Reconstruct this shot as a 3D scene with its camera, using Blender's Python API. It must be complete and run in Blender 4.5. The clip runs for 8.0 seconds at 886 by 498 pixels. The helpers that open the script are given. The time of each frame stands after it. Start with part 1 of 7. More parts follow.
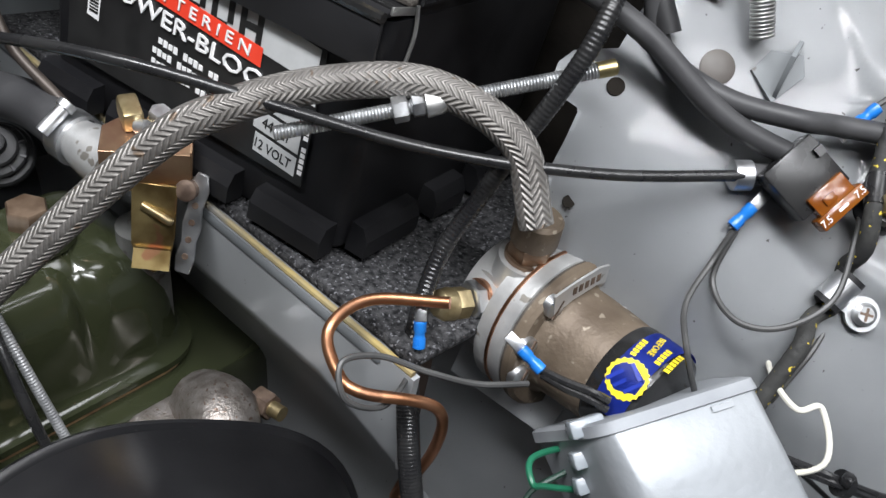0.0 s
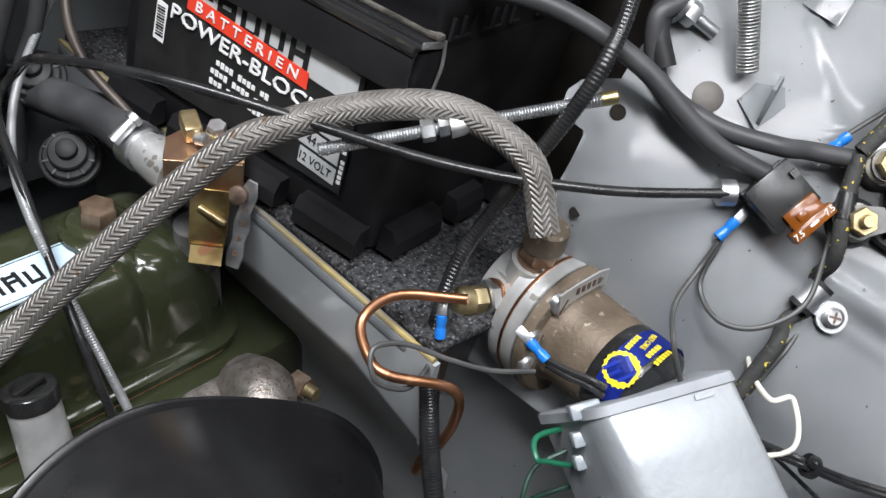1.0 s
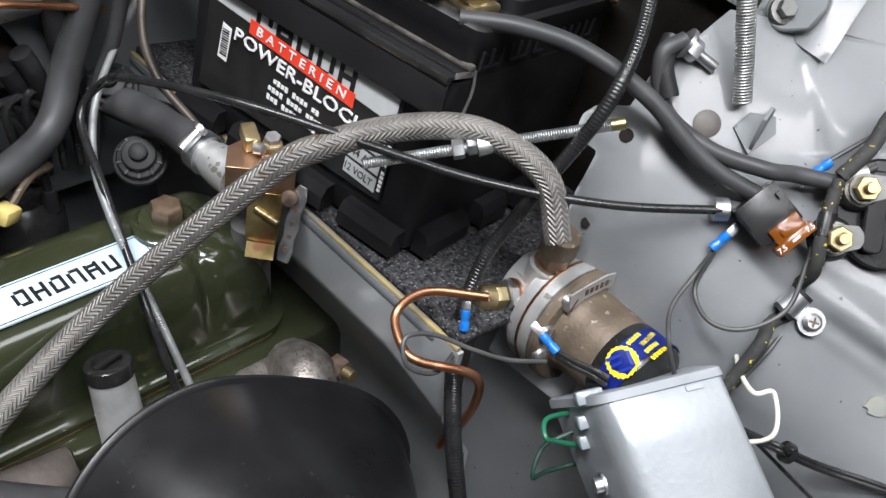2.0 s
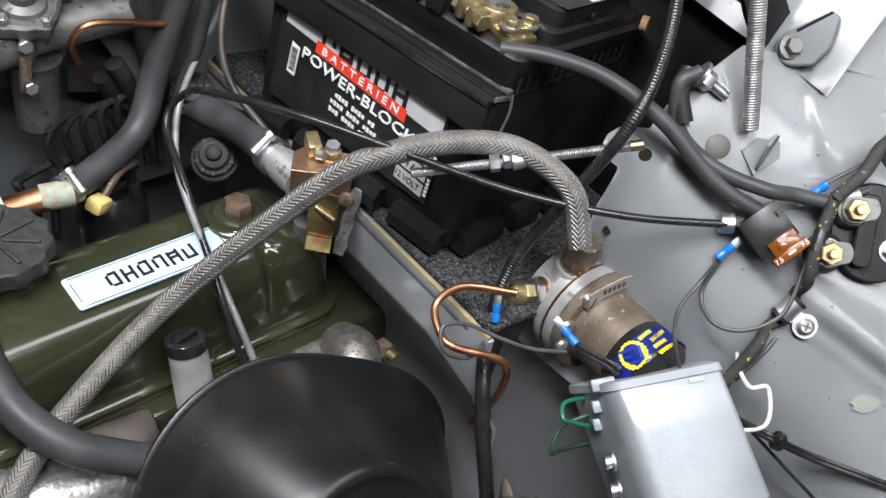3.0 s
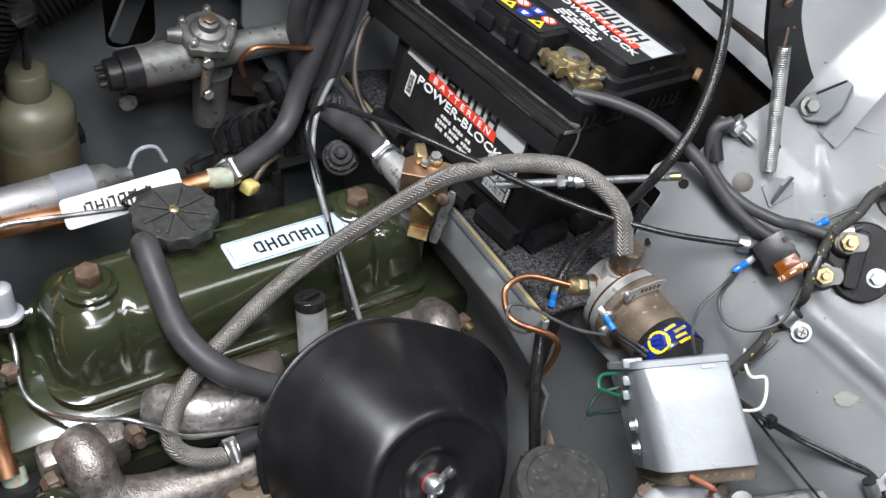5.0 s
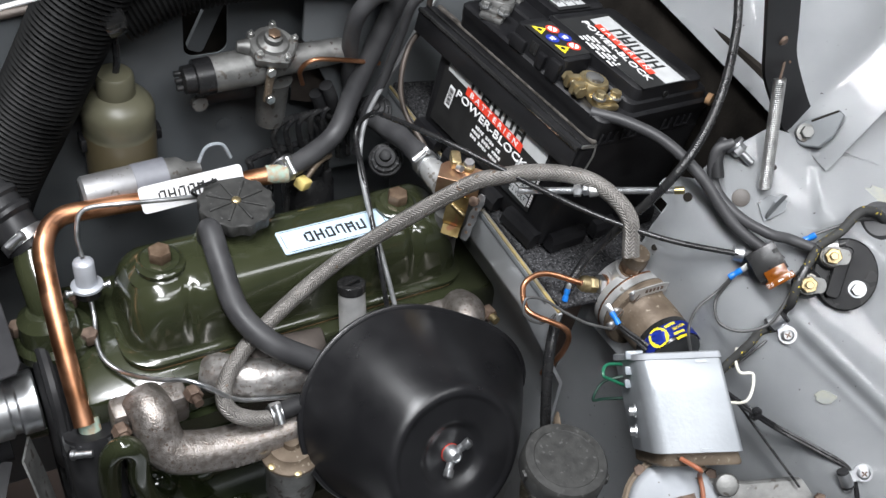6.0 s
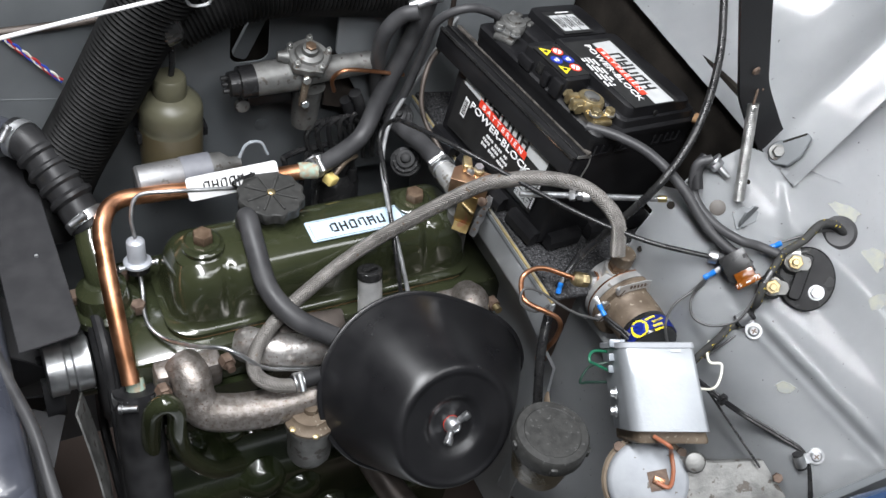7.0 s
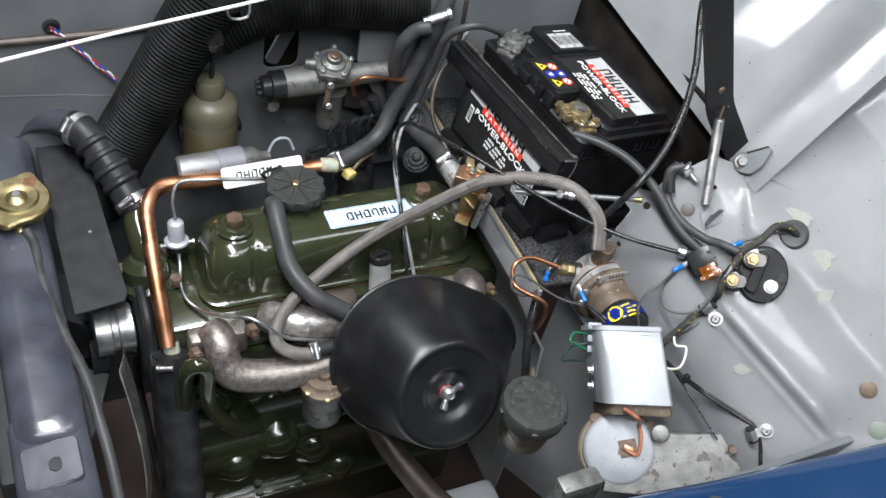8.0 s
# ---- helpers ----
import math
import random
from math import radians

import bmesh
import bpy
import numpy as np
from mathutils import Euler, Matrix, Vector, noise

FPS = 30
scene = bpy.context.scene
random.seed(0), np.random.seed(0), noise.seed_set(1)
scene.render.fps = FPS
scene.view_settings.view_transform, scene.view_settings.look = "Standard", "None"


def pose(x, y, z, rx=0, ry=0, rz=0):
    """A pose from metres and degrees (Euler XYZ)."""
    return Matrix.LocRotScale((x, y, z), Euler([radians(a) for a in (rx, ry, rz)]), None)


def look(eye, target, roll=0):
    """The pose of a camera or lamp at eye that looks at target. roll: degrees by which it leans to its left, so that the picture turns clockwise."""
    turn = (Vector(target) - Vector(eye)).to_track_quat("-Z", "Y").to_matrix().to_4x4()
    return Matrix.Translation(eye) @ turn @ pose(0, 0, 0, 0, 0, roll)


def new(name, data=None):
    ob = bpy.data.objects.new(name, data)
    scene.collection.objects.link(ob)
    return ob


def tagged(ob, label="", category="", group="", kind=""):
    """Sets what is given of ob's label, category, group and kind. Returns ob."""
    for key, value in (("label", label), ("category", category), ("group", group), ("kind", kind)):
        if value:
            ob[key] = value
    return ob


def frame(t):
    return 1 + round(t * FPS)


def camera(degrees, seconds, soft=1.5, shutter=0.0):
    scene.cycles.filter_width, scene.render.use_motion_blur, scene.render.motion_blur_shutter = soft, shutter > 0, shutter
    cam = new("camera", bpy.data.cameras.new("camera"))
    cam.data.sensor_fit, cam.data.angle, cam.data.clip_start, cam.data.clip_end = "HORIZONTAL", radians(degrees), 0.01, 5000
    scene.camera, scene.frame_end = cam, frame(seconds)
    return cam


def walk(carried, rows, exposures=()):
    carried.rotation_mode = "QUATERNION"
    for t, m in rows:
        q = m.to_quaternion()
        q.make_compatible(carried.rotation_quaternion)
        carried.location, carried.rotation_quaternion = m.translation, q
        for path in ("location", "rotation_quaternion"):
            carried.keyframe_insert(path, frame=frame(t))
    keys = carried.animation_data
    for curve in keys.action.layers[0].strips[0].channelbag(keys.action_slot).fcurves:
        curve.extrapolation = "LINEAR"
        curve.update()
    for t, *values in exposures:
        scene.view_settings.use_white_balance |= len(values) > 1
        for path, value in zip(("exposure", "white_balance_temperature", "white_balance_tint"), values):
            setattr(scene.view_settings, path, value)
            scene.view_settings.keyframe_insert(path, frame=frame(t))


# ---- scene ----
cam = camera(49.78, 8.0)
# seconds, eye (x to the rear of the car, y to its right side, z up), yaw, pitch, roll
ROWS = [
    (0, -0.1750, -0.3678, 1.1091, -55.71, -38.70, 13.07),
    (0.5, -0.1927, -0.3796, 1.1278, -54.98, -38.92, 13.17),
    (1, -0.2118, -0.3929, 1.1501, -54.16, -39.29, 13.28),
    (1.5, -0.2301, -0.4061, 1.1738, -53.26, -39.80, 13.38),
    (3, -0.2872, -0.4548, 1.2572, -48.80, -41.90, 13.30),
    (3.5, -0.3045, -0.4751, 1.2861, -46.81, -42.54, 13.01),
    (4, -0.3261, -0.4967, 1.3164, -45.05, -43.08, 13.06),
    (4.5, -0.3489, -0.5178, 1.3452, -43.62, -43.50, 13.32),
    (6, -0.3978, -0.6126, 1.4468, -37.52, -44.55, 13.02),
    (6.5, -0.4163, -0.6482, 1.4820, -36.44, -44.62, 13.47),
    (7, -0.4349, -0.6906, 1.5226, -35.47, -44.74, 13.93),
    (7.5, -0.4522, -0.7356, 1.5651, -34.56, -44.92, 14.27),
    (8, -0.4695, -0.7852, 1.6128, -33.64, -45.17, 14.55),
]
walk(cam, [(t, pose(x, y, z, 90 + pitch, 0, yaw) @ pose(0, 0, 0, 0, 0, roll)) for t, x, y, z, yaw, pitch, roll in ROWS])

# ---- light: unseen overhead area lamps in an added closed room ----
# added lamps, set where they bring out the highlights and tones
LAMPS = [  # place, target, size along, size across, watts
    ((-0.52, -0.24, 2.45), (0.1, -0.15, 0.85), 1.40, 0.26, 60),
    ((-0.45, -1.40, 2.50), (0.25, -0.3, 0.90), 1.40, 0.16, 20),
    ((0.48, -0.95, 2.50), (0.30, -0.30, 0.95), 1.40, 0.36, 12),
]
for eye, aim, along, across, watts in LAMPS:
    lamp = bpy.data.lights.new("unseen_overhead", "AREA")
    lamp.shape, lamp.size, lamp.size_y, lamp.energy, lamp.color = "RECTANGLE", along, across, watts, (0.97, 0.985, 1.02)
    new("unseen_overhead_light", lamp).matrix_basis = look(eye, aim)
scene.view_settings.exposure = 0.0
air = bpy.data.worlds.new("garage_air")
scene.world, air.use_nodes = air, True
air.node_tree.nodes["Background"].inputs[0].default_value = (0.75, 0.8, 0.85, 1)
air.node_tree.nodes["Background"].inputs[1].default_value = 0.008


# ---- materials ----
def surface(name, dark, light, rough=(0.4, 0.5), metal=0.0, scale=30.0, grain=300.0, bump=0.05, coat=0.0,
            specks=None, speck_scale=150.0, speck_at=0.68, pattern=None, clear=0.0, spec=0.5):
    """A surface that varies at two scales: patches of dark and light, and fine grain in its relief and gloss."""
    m = bpy.data.materials.new(name)
    m.use_nodes = True
    t, shader = m.node_tree, m.node_tree.nodes["Principled BSDF"]
    put, link = t.nodes.new, t.links.new
    where = put("ShaderNodeTexCoord")

    def noise_of(size, detail, output="Fac"):
        n = put("ShaderNodeTexNoise")
        n.inputs["Scale"].default_value, n.inputs["Detail"].default_value = size, detail
        link(where.outputs["Object"], n.inputs["Vector"])
        return n.outputs[output]

    def ramp(value, low, high, a, b):
        r = put("ShaderNodeMapRange")
        for key, v in (("From Min", low), ("From Max", high), ("To Min", a), ("To Max", b)):
            r.inputs[key].default_value = v
        link(value, r.inputs["Value"])
        return r.outputs[0]

    def blend(fac, a, b):
        x = put("ShaderNodeMix")
        x.data_type = "RGBA"
        link(fac, x.inputs[0])
        for socket, v in ((x.inputs[6], a), (x.inputs[7], b)):
            if isinstance(v, tuple):
                socket.default_value = (*v, 1)
            else:
                link(v, socket)
        return x.outputs[2]

    patches, fine = noise_of(scale, 6), noise_of(grain, 3)
    colour = blend(ramp(patches, 0.35, 0.65, 0, 1), dark, light)
    height = fine
    if specks:
        colour = blend(ramp(noise_of(speck_scale, 2), speck_at, speck_at + 0.04, 0, 1), colour, specks)
    if pattern in ("braid", "cloth"):
        uv = put("ShaderNodeSeparateXYZ")
        link(where.outputs["UV"], uv.inputs[0])
        def op(kind, a, b=None):
            n = put("ShaderNodeMath"); n.operation = kind
            for socket, v in zip(n.inputs, (a, b)):
                if isinstance(v, (int, float)):
                    socket.default_value = v
                elif v is not None:
                    link(v, socket)
            return n.outputs[0]
        fold = op("ARCSINE", op("SINE", op("MULTIPLY", uv.outputs[1], 769.2)))
        w_ = put("ShaderNodeMath"); w_.operation = "SINE"
        link(op("MULTIPLY", op("ADD", uv.outputs[0], op("MULTIPLY", fold, 0.0015)), 1850.0), w_.inputs[0])
        weave = ramp(w_.outputs[0], -0.8, 0.8, 0, 1)
        colour = blend(ramp(w_.outputs[0], -0.9, 0.2, 0.36, 0), colour, tuple(c * 0.45 for c in dark))
        mix = put("ShaderNodeMath"); mix.operation = "MULTIPLY_ADD"
        link(weave, mix.inputs[0]); mix.inputs[1].default_value = 2.2; link(fine, mix.inputs[2])
        height = mix.outputs[0]
    if pattern == "flecks":
        uv = put("ShaderNodeTexNoise"); uv.inputs["Scale"].default_value = 330
        link(where.outputs["Object"], uv.inputs["Vector"])
        colour = blend(ramp(uv.outputs["Fac"], 0.655, 0.675, 0, 1), colour, (0.65, 0.5, 0.05))
    if isinstance(colour, tuple):
        shader.inputs["Base Color"].default_value = (*colour, 1)
    else:
        link(colour, shader.inputs["Base Color"])
    link(ramp(patches, 0.3, 0.7, *rough), shader.inputs["Roughness"])
    shader.inputs["Metallic"].default_value = metal
    shader.inputs["Specular IOR Level"].default_value = spec
    shader.inputs["Coat Weight"].default_value = coat
    shader.inputs["Coat Roughness"].default_value = 0.07
    if clear:
        shader.inputs["Transmission Weight"].default_value = clear
    if bump:
        b = put("ShaderNodeBump")
        b.inputs["Strength"].default_value, b.inputs["Distance"].default_value = bump, 0.001
        link(height, b.inputs["Height"])
        link(b.outputs[0], shader.inputs["Normal"])
    return m


GREY = surface("grey body paint", (0.350, 0.364, 0.375), (0.412, 0.426, 0.437), (0.30, 0.42), scale=13, grain=55, bump=0.10, coat=0.45,
               specks=(0.09, 0.085, 0.08), speck_scale=230, speck_at=0.735)
# darker, matt copy of the body paint: shade is put into its colour
GREY_SHADED = surface("grey body paint with shade in its colour", (0.112, 0.122, 0.129), (0.162, 0.173, 0.180), (0.42, 0.6), scale=9, grain=90, bump=0.05, coat=0.0,
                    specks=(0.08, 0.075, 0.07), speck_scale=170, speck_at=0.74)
FILLER = surface("bare patch", (0.225, 0.235, 0.23), (0.275, 0.277, 0.225), (0.35, 0.5), scale=130, bump=0.08)
GREEN = surface("dark green engine enamel", (0.022, 0.026, 0.013), (0.032, 0.036, 0.018), (0.12, 0.2), scale=14, grain=70, bump=0.06, coat=0.6)
# oily enamel, darkened further for the shade low on the engine
GREEN_OILY_SHADED = surface("oily green enamel with shade in its colour", (0.010, 0.014, 0.006), (0.026, 0.033, 0.014), (0.10, 0.28), scale=22, grain=48, bump=0.55, coat=0.9, spec=0.5)
BLACK_CASE = surface("black battery plastic", (0.007, 0.007, 0.008), (0.012, 0.012, 0.013), (0.35, 0.48), scale=25, grain=900, bump=0.08, spec=0.3)
BLACK_SATIN = surface("satin black paint", (0.008, 0.008, 0.009), (0.013, 0.013, 0.014), (0.36, 0.5), scale=18, grain=260, bump=0.04,
                      specks=(0.05, 0.05, 0.048), speck_scale=260, speck_at=0.74, spec=0.42)
BLACK_GLOSS = surface("glossy black sleeve", (0.012, 0.012, 0.012), (0.02, 0.02, 0.02), (0.16, 0.25), scale=30, bump=0.02)
BAKELITE = surface("black bakelite", (0.012, 0.012, 0.013), (0.02, 0.02, 0.02), (0.2, 0.32), scale=30, bump=0.05, spec=0.35)
RUBBER = surface("black rubber", (0.034, 0.034, 0.036), (0.054, 0.054, 0.056), (0.42, 0.58), scale=40, grain=500, bump=0.06, spec=0.4)
RUBBER_DARK = surface("dark rubber", (0.014, 0.014, 0.015), (0.026, 0.026, 0.027), (0.38, 0.55), scale=40, grain=500, bump=0.06, spec=0.3)
FELT = surface("dark felt edging", (0.05, 0.045, 0.04), (0.12, 0.11, 0.1), (0.9, 1.0), scale=120, grain=800, bump=0.6, spec=0.1)
# real felt lining; also the dark colour put where gaps fall into shade
FELT_GAP_SHADE = surface("tarred felt and gap shade", (0.008, 0.007, 0.006), (0.022, 0.019, 0.016), (0.8, 0.95), scale=18, grain=300, bump=0.4, spec=0.1)
CARPET = surface("dark grey carpet", (0.012, 0.012, 0.013), (0.06, 0.06, 0.062), (0.95, 1.0), scale=330, grain=700, bump=1.0,
                 specks=(0.14, 0.14, 0.15), speck_scale=520, speck_at=0.62, spec=0.1)
STEEL_BRAID = surface("braided steel hose", (0.200, 0.188, 0.174), (0.285, 0.270, 0.252), (0.4, 0.55), 0.5, scale=70, grain=600, bump=0.6,
                      specks=(0.17, 0.125, 0.09), speck_scale=130, speck_at=0.66, pattern="braid")
DUCT = surface("dull black duct", (0.004, 0.004, 0.004), (0.009, 0.009, 0.009), (0.34, 0.55), scale=30, grain=300, bump=0.1, spec=0.16)
DARK_PIPE = surface("dark heat-stained pipe", (0.035, 0.028, 0.024), (0.085, 0.07, 0.06), (0.4, 0.55), 0.5, scale=30, grain=300, bump=0.15)
CLOTH = surface("braided loom cover", (0.02, 0.02, 0.02), (0.045, 0.045, 0.042), (0.7, 0.85), scale=60, bump=0.7, pattern="flecks")
COPPER = surface("copper pipe", (0.48, 0.22, 0.11), (0.66, 0.34, 0.2), (0.32, 0.46), 1.0, scale=45, grain=260, bump=0.05,
                 specks=(0.34, 0.17, 0.1), speck_scale=38, speck_at=0.62)
COPPER_DULL = surface("tarnished copper pipe", (0.28, 0.14, 0.08), (0.5, 0.27, 0.17), (0.3, 0.42), 1.0, scale=40, grain=260, bump=0.05)
BROWN_METAL = surface("browned brass", (0.16, 0.105, 0.07), (0.28, 0.2, 0.14), (0.35, 0.5), 0.7, scale=90, grain=400, bump=0.1)
VERDIGRIS = surface("green copper end", (0.36, 0.24, 0.15), (0.3, 0.42, 0.35), (0.6, 0.7), scale=160, bump=0.2)
BRASS = surface("brass", (0.4, 0.31, 0.16), (0.56, 0.46, 0.27), (0.3, 0.45), 0.9, scale=110, grain=500, bump=0.08)
COPPERY = surface("copper tinted plate", (0.42, 0.24, 0.16), (0.52, 0.36, 0.22), (0.3, 0.45), 0.9, scale=60, bump=0.05)
PASSIVATED = surface("yellow passivated steel", (0.42, 0.34, 0.16), (0.52, 0.45, 0.26), (0.32, 0.48), 1.0, scale=70, bump=0.05,
                     specks=(0.5, 0.26, 0.16), speck_scale=38, speck_at=0.64)
AGED_GOLD = surface("aged gold plate", (0.20, 0.13, 0.05), (0.40, 0.31, 0.14), (0.3, 0.48), 0.9, scale=55, grain=300, bump=0.08,
                    specks=(0.30, 0.15, 0.08), speck_scale=60, speck_at=0.6)
ZINC = surface("bright zinc plate", (0.5, 0.51, 0.52), (0.68, 0.69, 0.7), (0.34, 0.5), 1.0, scale=90, grain=500, bump=0.06)
SPRING_ZINC = surface("dull zinc", (0.5, 0.5, 0.49), (0.66, 0.66, 0.64), (0.35, 0.5), 1.0, scale=120, bump=0.1)
ALLOY = surface("cast alloy", (0.48, 0.48, 0.475), (0.62, 0.62, 0.61), (0.32, 0.46), 0.6, scale=60, grain=380, bump=0.15,
                specks=(0.3, 0.28, 0.25), speck_scale=120, speck_at=0.66)
ALLOY_DULL = surface("dull grey casting", (0.14, 0.14, 0.135), (0.25, 0.25, 0.24), (0.45, 0.6), 0.7, scale=50, grain=330, bump=0.3,
                     specks=(0.1, 0.09, 0.08), speck_scale=110, speck_at=0.62)
SILVER_PAINT = surface("pitted silver paint", (0.27, 0.288, 0.306), (0.35, 0.368, 0.386), (0.36, 0.50), 0.4, scale=16, grain=240, bump=0.2,
                       specks=(0.3, 0.32, 0.34), speck_scale=120, speck_at=0.7)
SILVER_MATT = surface("worn matt silver paint", (0.26, 0.275, 0.295), (0.34, 0.355, 0.375), (0.5, 0.65), 0.25, scale=30, grain=200, bump=0.15,
                      specks=(0.14, 0.125, 0.11), speck_scale=160, speck_at=0.7)
RUSTY_BROWN = surface("brown stained casting", (0.105, 0.078, 0.055), (0.185, 0.145, 0.105), (0.5, 0.65), 0.35, scale=35, grain=420, bump=0.3,
                      specks=(0.26, 0.22, 0.17), speck_scale=190, speck_at=0.64)
RUST = surface("rusty bolt", (0.09, 0.06, 0.045), (0.17, 0.12, 0.09), (0.5, 0.7), 0.4, scale=150, grain=500, bump=0.3)
EXHAUST = surface("heat-worn silver iron", (0.21, 0.185, 0.165), (0.33, 0.305, 0.285), (0.34, 0.48), 0.75, scale=150, grain=520, bump=0.55,
                  specks=(0.17, 0.125, 0.1), speck_scale=360, speck_at=0.62)
FAN_GREY = surface("blue grey sleeve", (0.15, 0.155, 0.175), (0.19, 0.195, 0.215), (0.4, 0.5), scale=60, bump=0.05)
RUNNER = surface("worn bright casting", (0.27, 0.25, 0.235), (0.56, 0.545, 0.53), (0.3, 0.45), 0.75, scale=75, grain=280, bump=0.5,
                 specks=(0.27, 0.235, 0.21), speck_scale=260, speck_at=0.6)
VALVE_CAN = surface("pale blue grey plating", (0.4, 0.42, 0.46), (0.52, 0.54, 0.58), (0.35, 0.45), 0.4, scale=60, bump=0.05)
COIL_CAN = surface("dull plated steel", (0.26, 0.26, 0.265), (0.34, 0.34, 0.345), (0.4, 0.55), 0.7, scale=60, grain=300, bump=0.1,
                   specks=(0.2, 0.19, 0.18), speck_scale=150, speck_at=0.66)
DRUM_PAINT = surface("satin black stove paint", (0.008, 0.008, 0.009), (0.012, 0.012, 0.013), (0.27, 0.38), scale=22, grain=320, bump=0.06,
                     specks=(0.03, 0.03, 0.03), speck_scale=260, speck_at=0.73)
BROWN_RUBBER = surface("dry brown cork", (0.2, 0.11, 0.055), (0.33, 0.2, 0.1), (0.8, 0.9), scale=90, bump=0.2)
BOTTLE = surface("yellowed polythene", (0.080, 0.078, 0.052), (0.120, 0.115, 0.076), (0.3, 0.42), scale=10, bump=0.04, clear=0.1)
BOTTLE_LOW = surface("polythene over brown fluid", (0.092, 0.074, 0.040), (0.125, 0.104, 0.060), (0.3, 0.42), scale=10, bump=0.04, clear=0.1)
CAP_PLASTIC = surface("worn grey plastic", (0.022, 0.022, 0.021), (0.034, 0.034, 0.032), (0.5, 0.65), scale=120, grain=300, bump=0.3,
                      specks=(0.065, 0.065, 0.063), speck_scale=220, speck_at=0.66)
SMOKED = surface("stained clear plastic", (0.1, 0.085, 0.06), (0.17, 0.145, 0.1), (0.2, 0.35), scale=30, bump=0.06, clear=0.35)
CREAM = surface("off-white nylon", (0.45, 0.42, 0.36), (0.52, 0.49, 0.43), (0.5, 0.6), scale=80, bump=0.05)
CABLE_GREY = surface("light grey spiral cable", (0.24, 0.245, 0.25), (0.34, 0.345, 0.35), (0.35, 0.5), 0.35, scale=60, grain=400, bump=0.1)
BLUE_CRIMP = surface("blue crimp sleeve", (0.01, 0.13, 0.48), (0.015, 0.19, 0.6), (0.25, 0.35), scale=90, bump=0.05)
AMBER = surface("amber fuse plastic", (0.24, 0.065, 0.008), (0.34, 0.11, 0.015), (0.12, 0.2), scale=60, bump=0.0, clear=0.45)
CLEAR_SLEEVE = surface("milky clear sleeve", (0.42, 0.46, 0.5), (0.5, 0.54, 0.58), (0.2, 0.3), scale=60, bump=0.02, clear=0.4)
WIRE_BLACK = surface("black wire", (0.012, 0.012, 0.013), (0.02, 0.02, 0.02), (0.22, 0.32), scale=60, bump=0.0, spec=0.5)
WIRE_GREY = surface("black wire, dusty", (0.045, 0.045, 0.045), (0.065, 0.065, 0.064), (0.4, 0.5), scale=60, bump=0.0)
WIRE_GREEN = surface("green wire", (0.01, 0.11, 0.055), (0.015, 0.14, 0.075), (0.35, 0.45), scale=60, bump=0.0)
WIRE_DARK_GREEN = surface("dark green wire", (0.010, 0.030, 0.022), (0.018, 0.05, 0.035), (0.35, 0.45), scale=60, bump=0.0)
WIRE_WHITE = surface("white wire", (0.62, 0.6, 0.52), (0.72, 0.7, 0.63), (0.4, 0.5), scale=60, bump=0.0)
WIRE_RED = surface("red wire", (0.35, 0.02, 0.02), (0.42, 0.03, 0.03), (0.4, 0.5), scale=60, bump=0.0)
WIRE_BLUE = surface("blue wire", (0.02, 0.05, 0.35), (0.03, 0.07, 0.42), (0.4, 0.5), scale=60, bump=0.0)
WHITE_PRINT = surface("white print", (0.7, 0.7, 0.7), (0.78, 0.78, 0.78), (0.4, 0.5), scale=80, bump=0.0)
GREY_PRINT = surface("silver grey print", (0.42, 0.43, 0.43), (0.48, 0.49, 0.49), (0.35, 0.45), scale=80, bump=0.0)
RED_PRINT = surface("red print", (0.7, 0.045, 0.02), (0.76, 0.06, 0.03), (0.35, 0.45), scale=80, bump=0.0)
BLACK_PRINT = surface("black print", (0.012, 0.012, 0.012), (0.018, 0.018, 0.018), (0.3, 0.4), scale=80, bump=0.0, spec=0.3)
BLUE_PRINT = surface("blue print", (0.012, 0.03, 0.28), (0.018, 0.04, 0.34), (0.28, 0.38), scale=80, bump=0.0)
SKY_PRINT = surface("pale blue plate", (0.5, 0.64, 0.76), (0.56, 0.7, 0.82), (0.3, 0.4), scale=80, bump=0.0)
YELLOW_PRINT = surface("yellow print", (0.75, 0.6, 0.02), (0.8, 0.66, 0.04), (0.35, 0.45), scale=80, bump=0.0)
BLUE_BODY = surface("blue body paint", (0.009, 0.032, 0.085), (0.012, 0.038, 0.1), (0.1, 0.16), scale=9, grain=60, bump=0.02, coat=0.8)
# black paint lifted to blue-grey: reflected sheen is mixed into the colour
COWL_SHEEN = surface("black chassis paint with sheen in its colour", (0.034, 0.037, 0.048), (0.060, 0.064, 0.080), (0.25, 0.4), scale=18, grain=34, bump=0.6, coat=0.6)
FAN_SHEET = surface("dark grey sheet", (0.022, 0.022, 0.024), (0.03, 0.03, 0.032), (0.5, 0.6), scale=50, bump=0.06, spec=0.25)
PLASTER = surface("painted plaster", (0.2, 0.2, 0.2), (0.25, 0.25, 0.25), (0.8, 0.9), scale=3, bump=0.1)
CONCRETE = surface("brown concrete floor", (0.1, 0.075, 0.065), (0.15, 0.115, 0.1), (0.6, 0.75), scale=4, grain=80, bump=0.15, spec=0.2)


